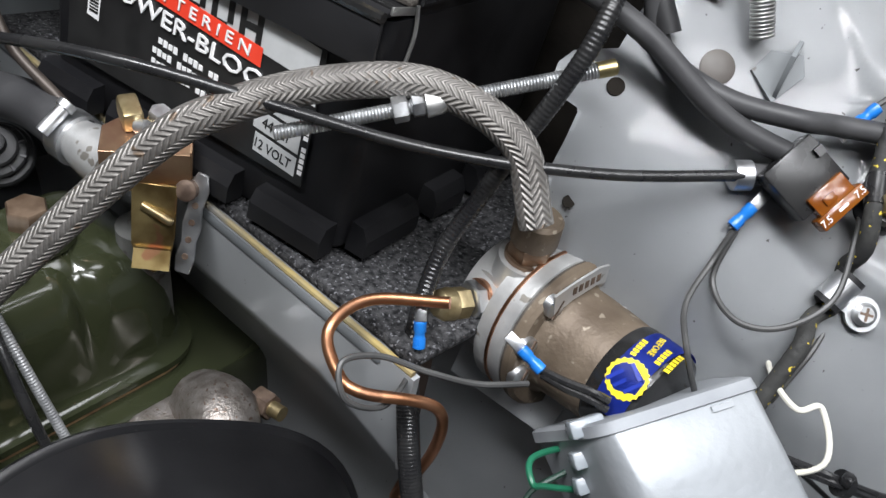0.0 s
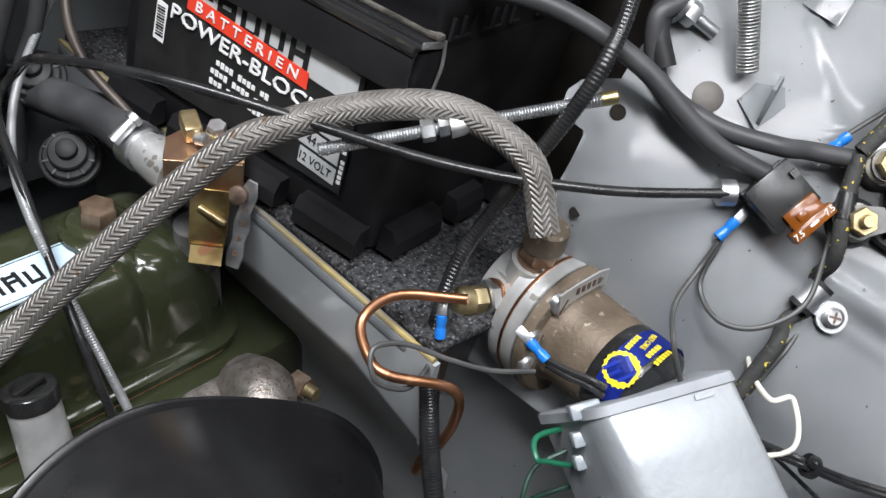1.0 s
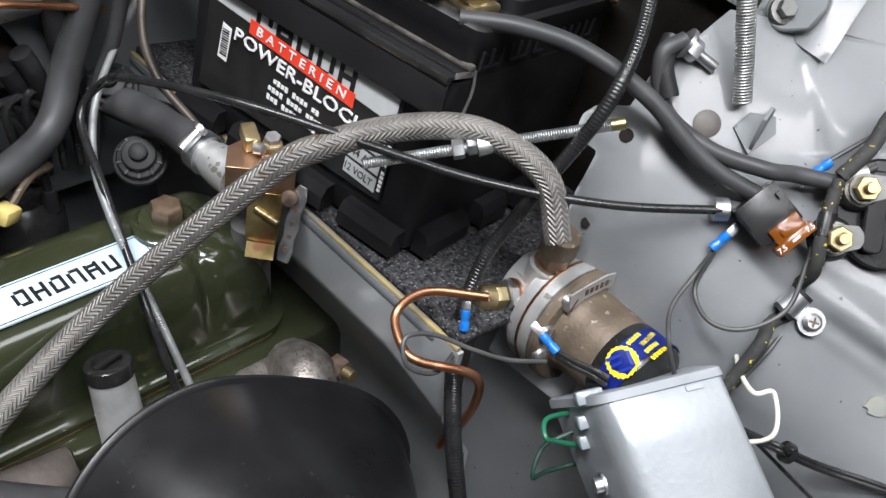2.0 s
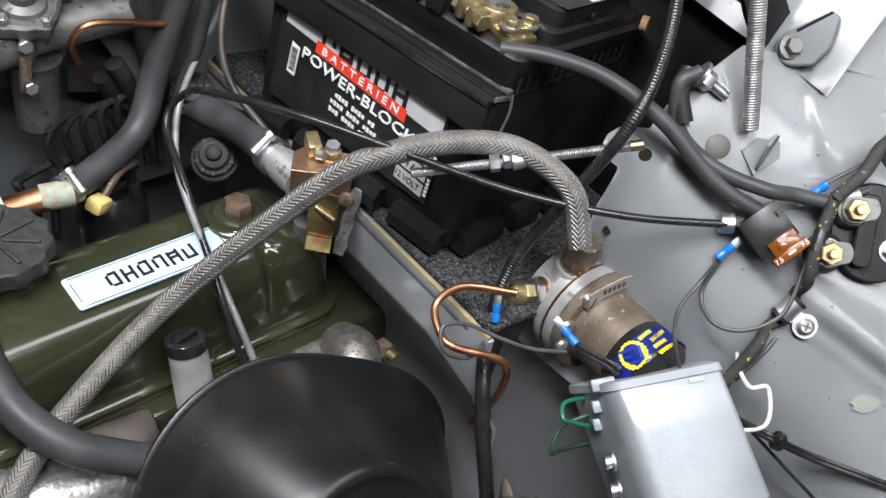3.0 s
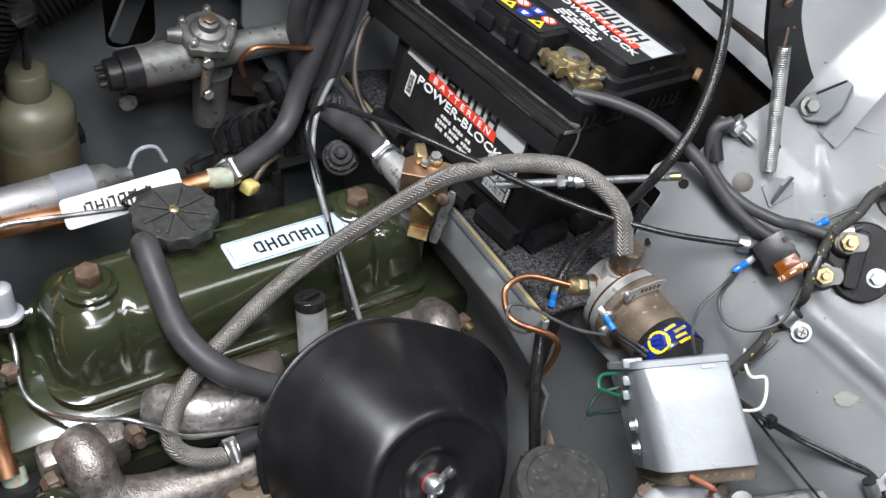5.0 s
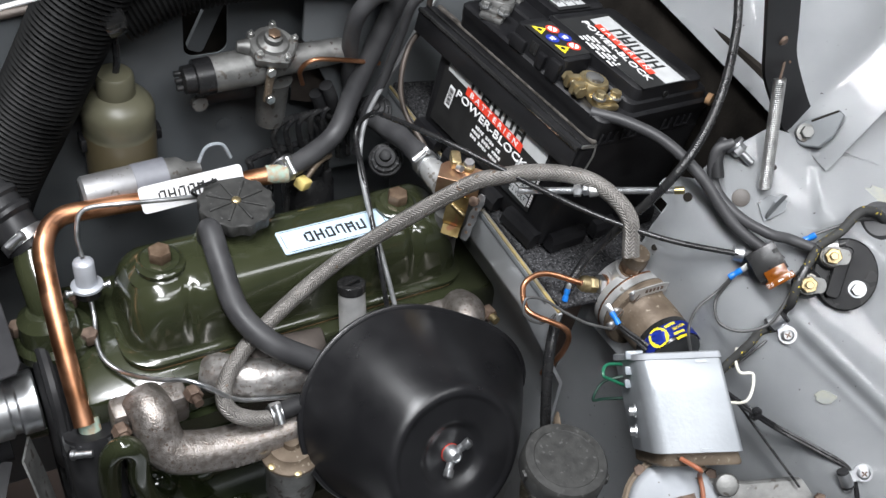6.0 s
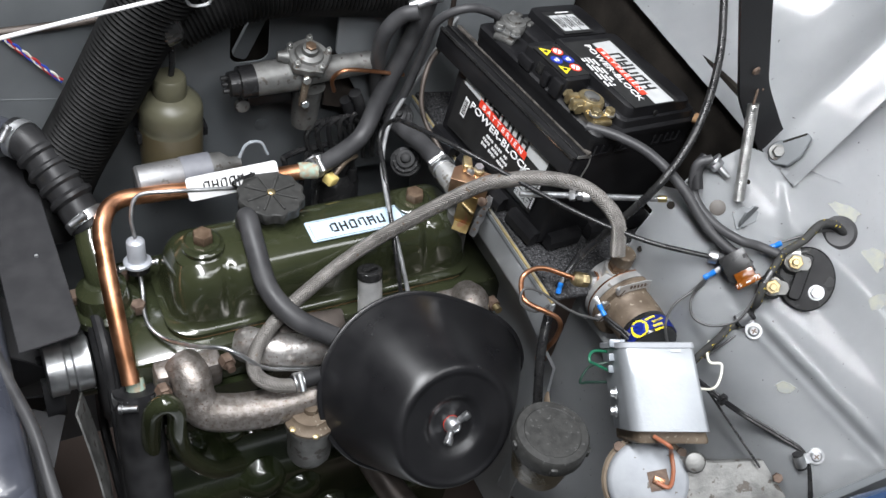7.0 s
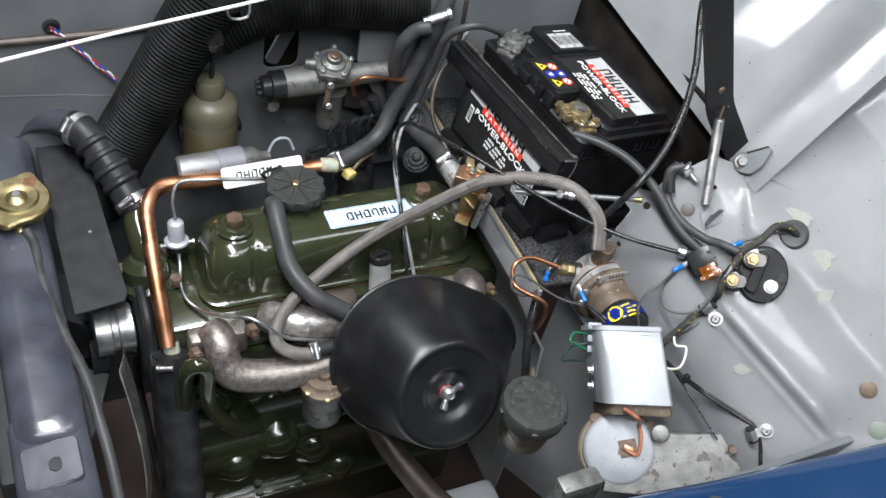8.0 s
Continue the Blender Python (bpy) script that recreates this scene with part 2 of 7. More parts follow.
# ---- shapes ----
def path(points, per=8, closed=False):
    """A smooth line through the points."""
    p = [Vector(q) for q in points]
    ends = [p[-1], *p, p[0], p[1]] if closed else [2 * p[0] - p[1], *p, 2 * p[-1] - p[-2]]
    out = []
    for a, b, c, d in zip(ends, ends[1:], ends[2:], ends[3:]):
        for k in range(per):
            t = k / per
            out.append(0.5 * (2 * b + (c - a) * t + (2 * a - 5 * b + 4 * c - d) * t * t + (3 * b - a - 3 * c + d) * t ** 3))
    return out if closed else out + [p[-1]]


def evenly(line, step):
    """The line again, in even steps."""
    far = [0.0]
    for a, b in zip(line, line[1:]):
        far.append(far[-1] + (b - a).length)
    n, out, k = max(2, round(far[-1] / step)), [], 0
    for i in range(n + 1):
        d = far[-1] * i / n
        while k < len(line) - 2 and far[k + 1] < d:
            k += 1
        gap = far[k + 1] - far[k]
        out.append(line[k].lerp(line[k + 1], (d - far[k]) / gap if gap > 1e-9 else 0))
    return out


def tube(points, r, seg=12, per=8, step=None, ribs=None, smooth_path=True, flat=1.0):
    """A round bar along the points. ribs: (spacing, depth) of rings round it. flat: its thickness across, as a share."""
    line = path(points, per) if smooth_path else [Vector(q) for q in points]
    if ribs:
        step = ribs[0] / 4
    if step:
        line = evenly(line, step)
    bm = bmesh.new()
    uv = bm.loops.layers.uv.new("UVMap")
    side = (line[1] - line[0]).orthogonal().normalized()
    rings, far = [], 0.0
    fars = []
    for i, p in enumerate(line):
        ahead = (line[min(i + 1, len(line) - 1)] - line[max(i - 1, 0)]).normalized()
        side = (side - ahead * side.dot(ahead)).normalized()
        across = ahead.cross(side)
        far += (p - line[i - 1]).length if i else 0
        fars.append(far)
        rr = r + (ribs[1] * (0.5 - 0.5 * math.cos(math.pi * (i % 4) / 2)) if ribs else 0)
        rings.append([bm.verts.new(p + side * rr * math.cos(math.tau * k / seg) + across * rr * flat * math.sin(math.tau * k / seg)) for k in range(seg)])
    for i, (a, b) in enumerate(zip(rings, rings[1:])):
        for k in range(seg):
            f = bm.faces.new((a[k], a[(k + 1) % seg], b[(k + 1) % seg], b[k]))
            for loop, (d, q) in zip(f.loops, ((fars[i], k), (fars[i], k + 1), (fars[i + 1], k + 1), (fars[i + 1], k))):
                loop[uv].uv = (d, q / seg * math.tau * r)
    bm.faces.new(rings[0][::-1])
    bm.faces.new(rings[-1])
    return bm


def turned(profile, at, axis, seg=28, start=0.0, lobe=None):
    """A turned body: profile rows (distance along the axis, radius) from one end to the other."""
    a = Vector(axis).normalized()
    m = Matrix.Translation(at) @ a.to_track_quat("Z", "Y").to_matrix().to_4x4()
    bm = bmesh.new()
    rings = []
    for s, r in profile:
        rings.append([bm.verts.new(m @ Vector((r * math.cos(start + math.tau * k / seg), r * math.sin(start + math.tau * k / seg), s))) for k in range(seg)])
    for p, q in zip(rings, rings[1:]):
        for k in range(seg):
            bm.faces.new((p[k], p[(k + 1) % seg], q[(k + 1) % seg], q[k]))
    bm.faces.new(rings[0][::-1])
    bm.faces.new(rings[-1])
    return bm


def hexagon(at, axis, across, high, start=0.0):
    r = across / math.sqrt(3)
    return turned([(0, r * 0.96), (high * 0.06, r), (high * 0.88, r), (high, r * 0.9)], at, axis, 6, start)


def block(size, m=Matrix(), bevel=0.0, seg=2):
    """A box about the pose m, with rounded edges."""
    bm = bmesh.new()
    bmesh.ops.create_cube(bm, size=1, matrix=Matrix.Diagonal((*size, 1)))
    if bevel:
        bmesh.ops.bevel(bm, geom=bm.edges[:], offset=bevel, segments=seg, affect="EDGES", profile=0.5)
    bm.transform(m)
    return bm


def span(x0, x1, y0, y1, z0, z1, bevel=0.0, seg=2):
    return block((x1 - x0, y1 - y0, z1 - z0), Matrix.Translation(((x0 + x1) / 2, (y0 + y1) / 2, (z0 + z1) / 2)), bevel, seg)


def slab(outline, m, thick, bevel=0.0):
    """A flat plate: the outline, in the plane of the pose m, and a thickness below it."""
    bm = bmesh.new()
    top = bm.faces.new([bm.verts.new((x, y, 0)) for x, y in outline])
    grown = bmesh.ops.extrude_face_region(bm, geom=[top])["geom"]
    bmesh.ops.translate(bm, vec=(0, 0, -thick), verts=[v for v in grown if isinstance(v, bmesh.types.BMVert)])
    bmesh.ops.recalc_face_normals(bm, faces=bm.faces[:])
    if bevel:
        bmesh.ops.bevel(bm, geom=bm.edges[:], offset=bevel, segments=1, affect="EDGES")
    bm.transform(m)
    return bm


def rounded(w, h, r, n=5):
    """The outline of a rectangle with round corners, about its middle."""
    out = []
    for cx, cy, a in ((w / 2 - r, h / 2 - r, 0), (r - w / 2, h / 2 - r, 90), (r - w / 2, r - h / 2, 180), (w / 2 - r, r - h / 2, 270)):
        out += [(cx + r * math.cos(radians(a + 90 * k / n)), cy + r * math.sin(radians(a + 90 * k / n))) for k in range(n + 1)]
    return out


def stack(rings, cap=True):
    """A skin over rings of points, from the first to the last."""
    bm = bmesh.new()
    rows = [[bm.verts.new(p) for p in ring] for ring in rings]
    for a, b in zip(rows, rows[1:]):
        for k in range(len(a)):
            bm.faces.new((a[k], a[(k + 1) % len(a)], b[(k + 1) % len(a)], b[k]))
    if cap:
        bm.faces.new(rows[0][::-1])
        bm.faces.new(rows[-1])
    return bm


def joined(*shapes):
    out = bmesh.new()
    for bm in shapes:
        me = bpy.data.meshes.new("piece")
        bm.to_mesh(me)
        bm.free()
        out.from_mesh(me)
        bpy.data.meshes.remove(me)
    return out


def frame_of(at, normal, along):
    """A pose whose z is the normal and whose x runs along."""
    z = Vector(normal).normalized()
    x = (Vector(along) - z * Vector(along).dot(z)).normalized()
    m = Matrix((x, z.cross(x), z)).transposed().to_4x4()
    m.translation = at
    return m


def mesh_of(bm, m, name, crease=38):
    bmesh.ops.recalc_face_normals(bm, faces=bm.faces[:])
    for f in bm.faces:
        f.smooth = True
    for e in bm.edges:
        e.smooth = len(e.link_faces) == 2 and e.calc_face_angle(0) < radians(crease)
    me = bpy.data.meshes.new(name)
    bm.to_mesh(me)
    bm.free()
    me.materials.append(m)
    return me


def thing(name, at, label, category, group="", kind=""):
    """A thing of several parts: an empty at its base."""
    ob = new(name)
    ob.empty_display_size = 0.02
    ob.matrix_basis = Matrix.Translation(at)
    return tagged(ob, label, category, group, kind)


def part(name, bm, m, parent, label="", crease=38):
    ob = new(name, mesh_of(bm, m, name, crease))
    ob.parent = parent
    if parent.data is None:
        ob.matrix_parent_inverse = parent.matrix_basis.inverted()
    return tagged(ob, label)


def single(name, bm, m, label, category, group="", kind="", crease=38):
    return tagged(new(name, mesh_of(bm, m, name, crease)), label, category, group, kind)


def lettering(name, text, size, m, mat, parent, squeeze=1.0, thick=0.00012, label=""):
    """Words in the built-in font, centred on the pose m."""
    curve = bpy.data.curves.new(name, "FONT")
    curve.body, curve.size, curve.align_x, curve.align_y, curve.extrude, curve.resolution_u = text, size, "CENTER", "CENTER", thick, 2
    maker = bpy.data.objects.new(name, curve)
    scene.collection.objects.link(maker)
    me = bpy.data.meshes.new_from_object(maker.evaluated_get(bpy.context.evaluated_depsgraph_get()))
    bpy.data.objects.remove(maker)
    me.transform(m @ Matrix.Diagonal((squeeze, 1, 1, 1)))
    me.materials.clear()
    me.materials.append(mat)
    ob = new(name, me)
    ob.parent = parent
    if parent.data is None:
        ob.matrix_parent_inverse = parent.matrix_basis.inverted()
    return tagged(ob, label)


def bars(rows, m, thick=0.0003):
    """Flat bars (middle x, middle y, width, height) on the pose m."""
    return joined(*[block((w, h, thick), m @ Matrix.Translation((x, y, 0))) for x, y, w, h in rows])


def helix(a, b, r, turns, wire, seg=6, per=14):
    a, b = Vector(a), Vector(b)
    axis = b - a
    m = axis.to_track_quat("Z", "Y").to_matrix()
    n = round(turns * per)
    pts = [a + axis * (i / n) + m @ Vector((r * math.cos(math.tau * i / per), r * math.sin(math.tau * i / per), 0)) for i in range(n + 1)]
    return tube(pts, wire, seg, smooth_path=False)


# ---- the setting ----
# walls and ceiling are unseen, added to close the place and bounce light
def room():
    for name, bm, m in (
        ("floor", span(-3, 3, -3, 3, -0.1, 0.0), CONCRETE), ("ceiling", span(-3, 3, -3, 3, 2.7, 2.8), PLASTER),
        ("wall_north", span(3, 3.1, -3.1, 3.1, 0, 2.7), PLASTER), ("wall_south", span(-3.1, -3, -3.1, 3.1, 0, 2.7), PLASTER),
        ("wall_east", span(-3, 3, -3.1, -3, 0, 2.7), PLASTER), ("wall_west", span(-3, 3, 3, 3.1, 0, 2.7), PLASTER),
    ):
        single(name, bm, m, {"floor": "brown concrete garage floor", "ceiling": "added plain ceiling, out of view"}.get(name, "added plain wall, out of view"),
               name.split("_")[0], kind="structure")


room()

N = Vector((-0.621, -0.461, 0.634)).normalized()     # the sloping bulkhead panel
U = Vector((0.596, -0.803, 0.0)).normalized()
V = N.cross(U)
BASE = Vector((0.23, -0.345, 0.86))


def soft(x, s):
    return s * math.log1p(math.exp(min(40.0, x / s)))


def side_of(u, v, a, b):
    """How far (u, v) lies to the left of the line from a to b."""
    dx, dy = b[0] - a[0], b[1] - a[1]
    return (dx * (v - a[1]) - dy * (u - a[0])) / math.hypot(dx, dy)


def rise(u, v):
    """The height of the pressed bulkhead over its main plane."""
    h = -0.84 * soft(-(side_of(u, v, (-0.20, 0.012), (0.04, -0.142)) - 0.04), 0.010)      # folds down to the toe board
    d = side_of(u, v, (-0.030, 0.0012), (0.125, -0.0590))                                        # pressed ridge
    fade = 1 / (1 + math.exp((u - 0.135) / 0.006)) / (1 + math.exp(-(u + 0.03) / 0.008))
    h += 0.0070 * fade / (1 + math.exp(-(d - 0.002) / 0.0018))
    h += -0.0070 * fade / (1 + math.exp(-(d - 0.04) / 0.010))
    h += 0.0013 * fade * (math.exp(-((d + 0.007) / 0.0042) ** 2) + math.exp(-((d - 0.0085) / 0.0042) ** 2))
    h += -0.30 * soft(side_of(u, v, (0.026, 0.080), (0.161, 0.020)), 0.004) * 1.0
    e = min(side_of(u, v, (0.30, 0.93), (-0.060, 0.140)), side_of(u, v, (-0.062, 0.142), (-0.030, 0.085)) + 0.004)   # edge of the raised field
    h += 0.0030 / (1 + math.exp(-max(-60.0, min(60.0, e / 0.0016)))) / (1 + math.exp(-(v - 0.08) / 0.008))
    h += -0.14 * soft(-side_of(u, v, (-0.1288, 0.1021), (-0.1447, 0.005)), 0.004)                # folded back along its inner edge
    h += 0.0013 * noise.noise(Vector((u * 14, v * 14, 0.3)))
    return h


def on_panel(p, off=0.0):
    """The place on the pressed panel nearest to p, off metres above it."""
    d = Vector(p) - BASE
    u, v = d.dot(U), d.dot(V)
    return BASE + U * u + V * v + N * (rise(u, v) + off)


def bulkhead():
    bm = bmesh.new()
    step, grid = 0.0021, {}
    edge = ((0.162, 0.75), (-0.046, 0.156), (-0.108, 0.155), (-0.1442, 0.106), (-0.1513, 0.0853), (-0.1690, 0.0830), (-0.1759, 0.0753), (-0.1769, 0.0692), (-0.1736, 0.0612), (-0.1628, 0.0563), (-0.166, 0.041), (-0.1684, 0.0318), (-0.1694, 0.0169), (-0.176, 0.0), (-0.20, -0.05), (-0.20, -0.40))

    def start(v):
        for (u0, v0), (u1, v1) in zip(edge, edge[1:]):
            if v1 <= v <= v0:
                return u0 + (u1 - u0) * (v - v0) / (v1 - v0)
    for j in range(-177, 178):
        v = j * step
        u0 = start(v)
        for i in range(291):
            u = u0 + (0.56 - u0) * i / 290
            grid[i, j] = bm.verts.new(BASE + U * u + V * v + N * rise(u, v))
    for i, j in list(grid):
        q = [(i, j), (i + 1, j), (i + 1, j + 1), (i, j + 1)]
        if all(k in grid for k in q):
            bm.faces.new([grid[k] for k in q])
    bmesh.ops.solidify(bm, geom=bm.faces[:], thickness=-0.0016)
    return bm


bulk = single("wall_bulkhead", bulkhead(), GREY, "grey painted pressed steel bulkhead panel with chips", "bulkhead", kind="structure", crease=60)

shelf = thing("wall_shelf", (0.3, 0.1, 0.3), "grey steel battery shelf with a rolled front edge", "shelf", kind="structure")
SLOPE = Matrix.Translation((0.062, 0, 0.8065)) @ pose(0, 0, 0, 0, 8, 0)
part("shelf_top", block((0.54, 0.638, 0.009), SLOPE @ Matrix.Translation((0.270, 0.1310, -0.0055)), 0.003), GREY_SHADED, shelf)
part("shelf_front", stack([[(x, -0.207, z - (0.016 if 0.7 < z < 0.78 else 0)), (x, -0.15, z), (x, 0.45, z), (x + 0.004, 0.45, z), (x + 0.004, -0.15, z), (x + 0.004, -0.207, z - (0.016 if 0.7 < z < 0.78 else 0))]
                           for x, z in ((0.120, 0.30), (0.112, 0.58), (0.100, 0.68), (0.082, 0.728), (0.068, 0.752), (0.0635, 0.758), (0.062, 0.765), (0.062, 0.8045))]), GREY, shelf)
part("edge_trim", tube([(0.0635, -0.205, 0.8058), (0.0635, 0.1, 0.8058), (0.0635, 0.4, 0.8058)], 0.0018, 8), surface("yellowed glue line", (0.13, 0.125, 0.115), (0.36, 0.27, 0.09), (0.7, 0.8), scale=28, bump=0.3), shelf, "yellowed glue along the edge")
single("carpet", block((0.205, 0.623, 0.006), SLOPE @ Matrix.Translation((0.1070, 0.1085, 0.0020)), 0.002), CARPET, "dark grey fleck carpet under the battery", "carpet", kind="structure")
single("wall_felt", span(0.278, 0.290, -0.20, 0.42, 0.770, 0.992, 0.003), FELT_GAP_SHADE, "tarred dark felt lining behind the battery", "felt lining", kind="structure")


def scuttle():
    """The sloping top panel, with its pressed hollow and the rounded roll along its edge."""
    bm = bmesh.new()
    rows = []
    for i in range(60):
        a = 2.3 * i / 59
        row = []
        for j in range(80):
            edge = -0.254 + 0.017 * a
            y = 0.42 + (edge - 0.42) * (1 - (1 - j / 79) ** 1.6)
            d = y - edge                                   # distance from the outer edge
            lift = -0.020 * math.exp(-(((d - 0.115) / 0.052) ** 2) ** 1.5) / (1 + math.exp(-(a - 0.42) / 0.08))
            lift += 0.004 * math.exp(-((d - 0.048) / 0.014) ** 2) * (1 - math.exp(-a * 9))
            row.append(bm.verts.new((0.267 + 0.125 * a - 0.7 * lift, y, 0.966 + 0.068 * (y + 0.252) * (1 if y < 0.1 else 0.352 / (y + 0.252)) + 0.135 * a + 0.7 * lift
                                     + 0.001 * noise.noise(Vector((a * 3, y * 20, 0))))))
        rows.append(row)
    for a, b in zip(rows, rows[1:]):
        for k in range(79):
            bm.faces.new((a[k], a[k + 1], b[k + 1], b[k]))
    bmesh.ops.solidify(bm, geom=bm.faces[:], thickness=-0.0015)
    return bm


single("wall_scuttle", scuttle(), GREY, "glossy grey painted scuttle panel with a pressed hollow", "scuttle", kind="structure", crease=60)


def inner_wing():
    """The far side of the bay, with its oval slot."""
    bm = bmesh.new()
    y = 0.195
    outer = [(-0.75, 0.2), (0.30, 0.2), (0.30, 1.05), (-0.75, 1.05)]
    slot = [(-0.136 + x, 0.898 + z) for x, z in rounded(0.046, 0.082, 0.012)]
    for points in (outer, slot):
        vs = [bm.verts.new((x, y, z)) for x, z in points]
        for a, b in zip(vs, vs[1:] + vs[:1]):
            bm.edges.new((a, b))
    bmesh.ops.triangle_fill(bm, edges=bm.edges[:], use_beauty=True, use_dissolve=False)
    bmesh.ops.solidify(bm, geom=bm.faces[:], thickness=0.002)
    return bm


single("wall_inner_wing", inner_wing(), GREY_SHADED, "grey painted far inner wing with an oval slot", "inner wing", kind="structure")
single("wall_footwell", slab([(-0.010, 0.70), (-0.010, 0.815), (-0.048, 0.888), (-0.048, 1.03), (0.272, 1.03), (0.272, 0.70)], Matrix(((1, 0, 0, 0), (0, 0, -1, 0.152), (0, 1, 0, 0), (0, 0, 0, 1))), 0.004, 0.001), GREY_SHADED, "grey painted footwell panel behind the battery", "footwell panel", kind="structure")
# dark sheet stands in for the shade inside the slot
single("wall_slot_shade", span(-0.22, -0.07, 0.235, 0.245, 0.82, 1.0), FELT_GAP_SHADE, "dark sheet behind the slot, in place of shade", "recess", kind="structure")
seam = thing("trim_seam", (-0.5, 0.19, 0.86), "pressed seam across the grey inner wing", "seam", kind="structure")
part("bead", tube([(-0.75, 0.194, 0.872), (-0.45, 0.194, 0.852), (-0.30, 0.194, 0.832)], 0.0015, 8), GREY_SHADED, seam)
single("wall_front", span(-0.62, -0.585, -0.55, 0.25, 0.2, 0.80, 0.004), GREY_SHADED, "plain painted front valance", "valance", kind="structure")
single("wall_near_wing", span(-0.75, 0.30, -0.500, -0.492, 0.2, 0.82, 0.002), GREY_SHADED, "grey painted near inner wing", "inner wing", kind="structure")
leg = thing("trim_chassis_leg", (-0.2, -0.3, 0.35), "grey painted chassis leg below the engine", "chassis leg", kind="structure")
part("leg_box", span(-0.60, 0.06, -0.40, -0.25, 0.38, 0.46, 0.012), GREY, leg)


def wing_lip():
    """The edge of the blue wing, rolled over and falling away outside."""
    profile = ((0.030, -0.030), (0.026, -0.004), (0.020, 0.000), (0.004, 0.003), (-0.010, 0.002), (-0.05, -0.006), (-0.12, -0.04), (-0.18, -0.11))
    rings = []
    for i in range(49):
        x = -0.80 + 1.50 * i / 48
        y = -0.510 - 0.13 * (x + 0.02) if x < 0.1 else -0.5256 - 0.10 * (x - 0.1)
        z = 0.843 + 0.02 * (x - 0.1)
        rings.append([(x, y + a, z + b) for a, b in profile] + [(x, y + a, z + b - 0.0025) for a, b in profile[::-1]])
    return stack(rings)


wing = thing("wing", (0.0, -0.55, 0.6), "glossy dark blue painted front wing edge", "wing")
part("wing_skin", wing_lip(), BLUE_BODY, wing, crease=50)
bush = part("rubber_bush", turned([(0, 0.010), (0.004, 0.013), (0.010, 0.013), (0.013, 0.009)], (0.074, -0.531, 0.845), (0.0, -0.15, 1)), RUBBER, wing)
part("bush_screw", turned([(0, 0.004), (0.003, 0.004)], (0.074, -0.533, 0.858), (0, -0.15, 1), 12), RUST, bush)


# ---- details on the bulkhead ----
def dome(name, p, r, m, label):
    single(name, turned([(-0.002, r), (0.0008, r), (0.0016, r * 0.8), (0.0022, r * 0.3)], on_panel(p), N, 24), m, label, "grommet")


dome("blanking_plug", (0.21, -0.227, 0.927), 0.0080, surface("brown plug", (0.07, 0.06, 0.055), (0.11, 0.1, 0.09), (0.5, 0.6), bump=0.05), "brown blanking plug in the bulkhead")
dome("blanking_plug", (0.321, -0.467, 0.861), 0.0095, RUSTY_BROWN, "coppery round blanking plug in the bulkhead")
dome("blanking_plug", (0.321, -0.503, 0.835), 0.0100, surface("grey green plug", (0.13, 0.17, 0.14), (0.2, 0.22, 0.19), (0.5, 0.6)), "grey-green blanking plug in the bulkhead")
for k, (p, w, h, a) in enumerate((((0.224, -0.3853, 0.8248), 0.017, 0.012, 20), ((0.2982, -0.2964, 0.9621), 0.030, 0.019, 0), ((0.3093, -0.3426, 0.9394), 0.024, 0.024, 30), ((0.3047, -0.3726, 0.9131), 0.020, 0.013, 60))):
    ring = [(w / 2 * (1 + 0.9 * noise.noise(Vector((math.cos(t) * 2.2, math.sin(t) * 2.2, k)))) * math.cos(t), h / 2 * (1 + 0.3 * noise.noise(Vector((math.cos(t) * 2, math.sin(t) * 2, k + 5)))) * math.sin(t)) for t in [math.tau * i / 26 for i in range(26)]]
    single("paint_patch", slab(ring, frame_of(on_panel(p, 0.0012), N, U) @ pose(0, 0, 0, 0, 0, a), 0.0012), FILLER, "worn cream patch where paint is missing", "paint patch", "bare paint patches")
for p, r in (((0.145, -0.212, 0.871), 0.003), ((0.236, -0.226, 0.955), 0.0025), ((0.1763, -0.1993, 0.9133), 0.0042)):
    # dark disc on the panel paints the shade of a hole
    single("panel_hole", turned([(0, r), (0.0012, r), (0.0013, r * 0.9)], on_panel(p, -0.0002), N, 16), FELT_GAP_SHADE, "small dark disc for a shaded hole in the bulkhead", "hole", "panel holes")

grommet = thing("cable_grommet", on_panel((0.291, -0.308, 0.948)), "worn black rubber grommet in the bulkhead", "grommet")
part("ring", turned([(-0.002, 0.017), (0.003, 0.0165), (0.005, 0.013), (0.004, 0.006)], on_panel((0.291, -0.308, 0.948)), N, 28), RUBBER, grommet)


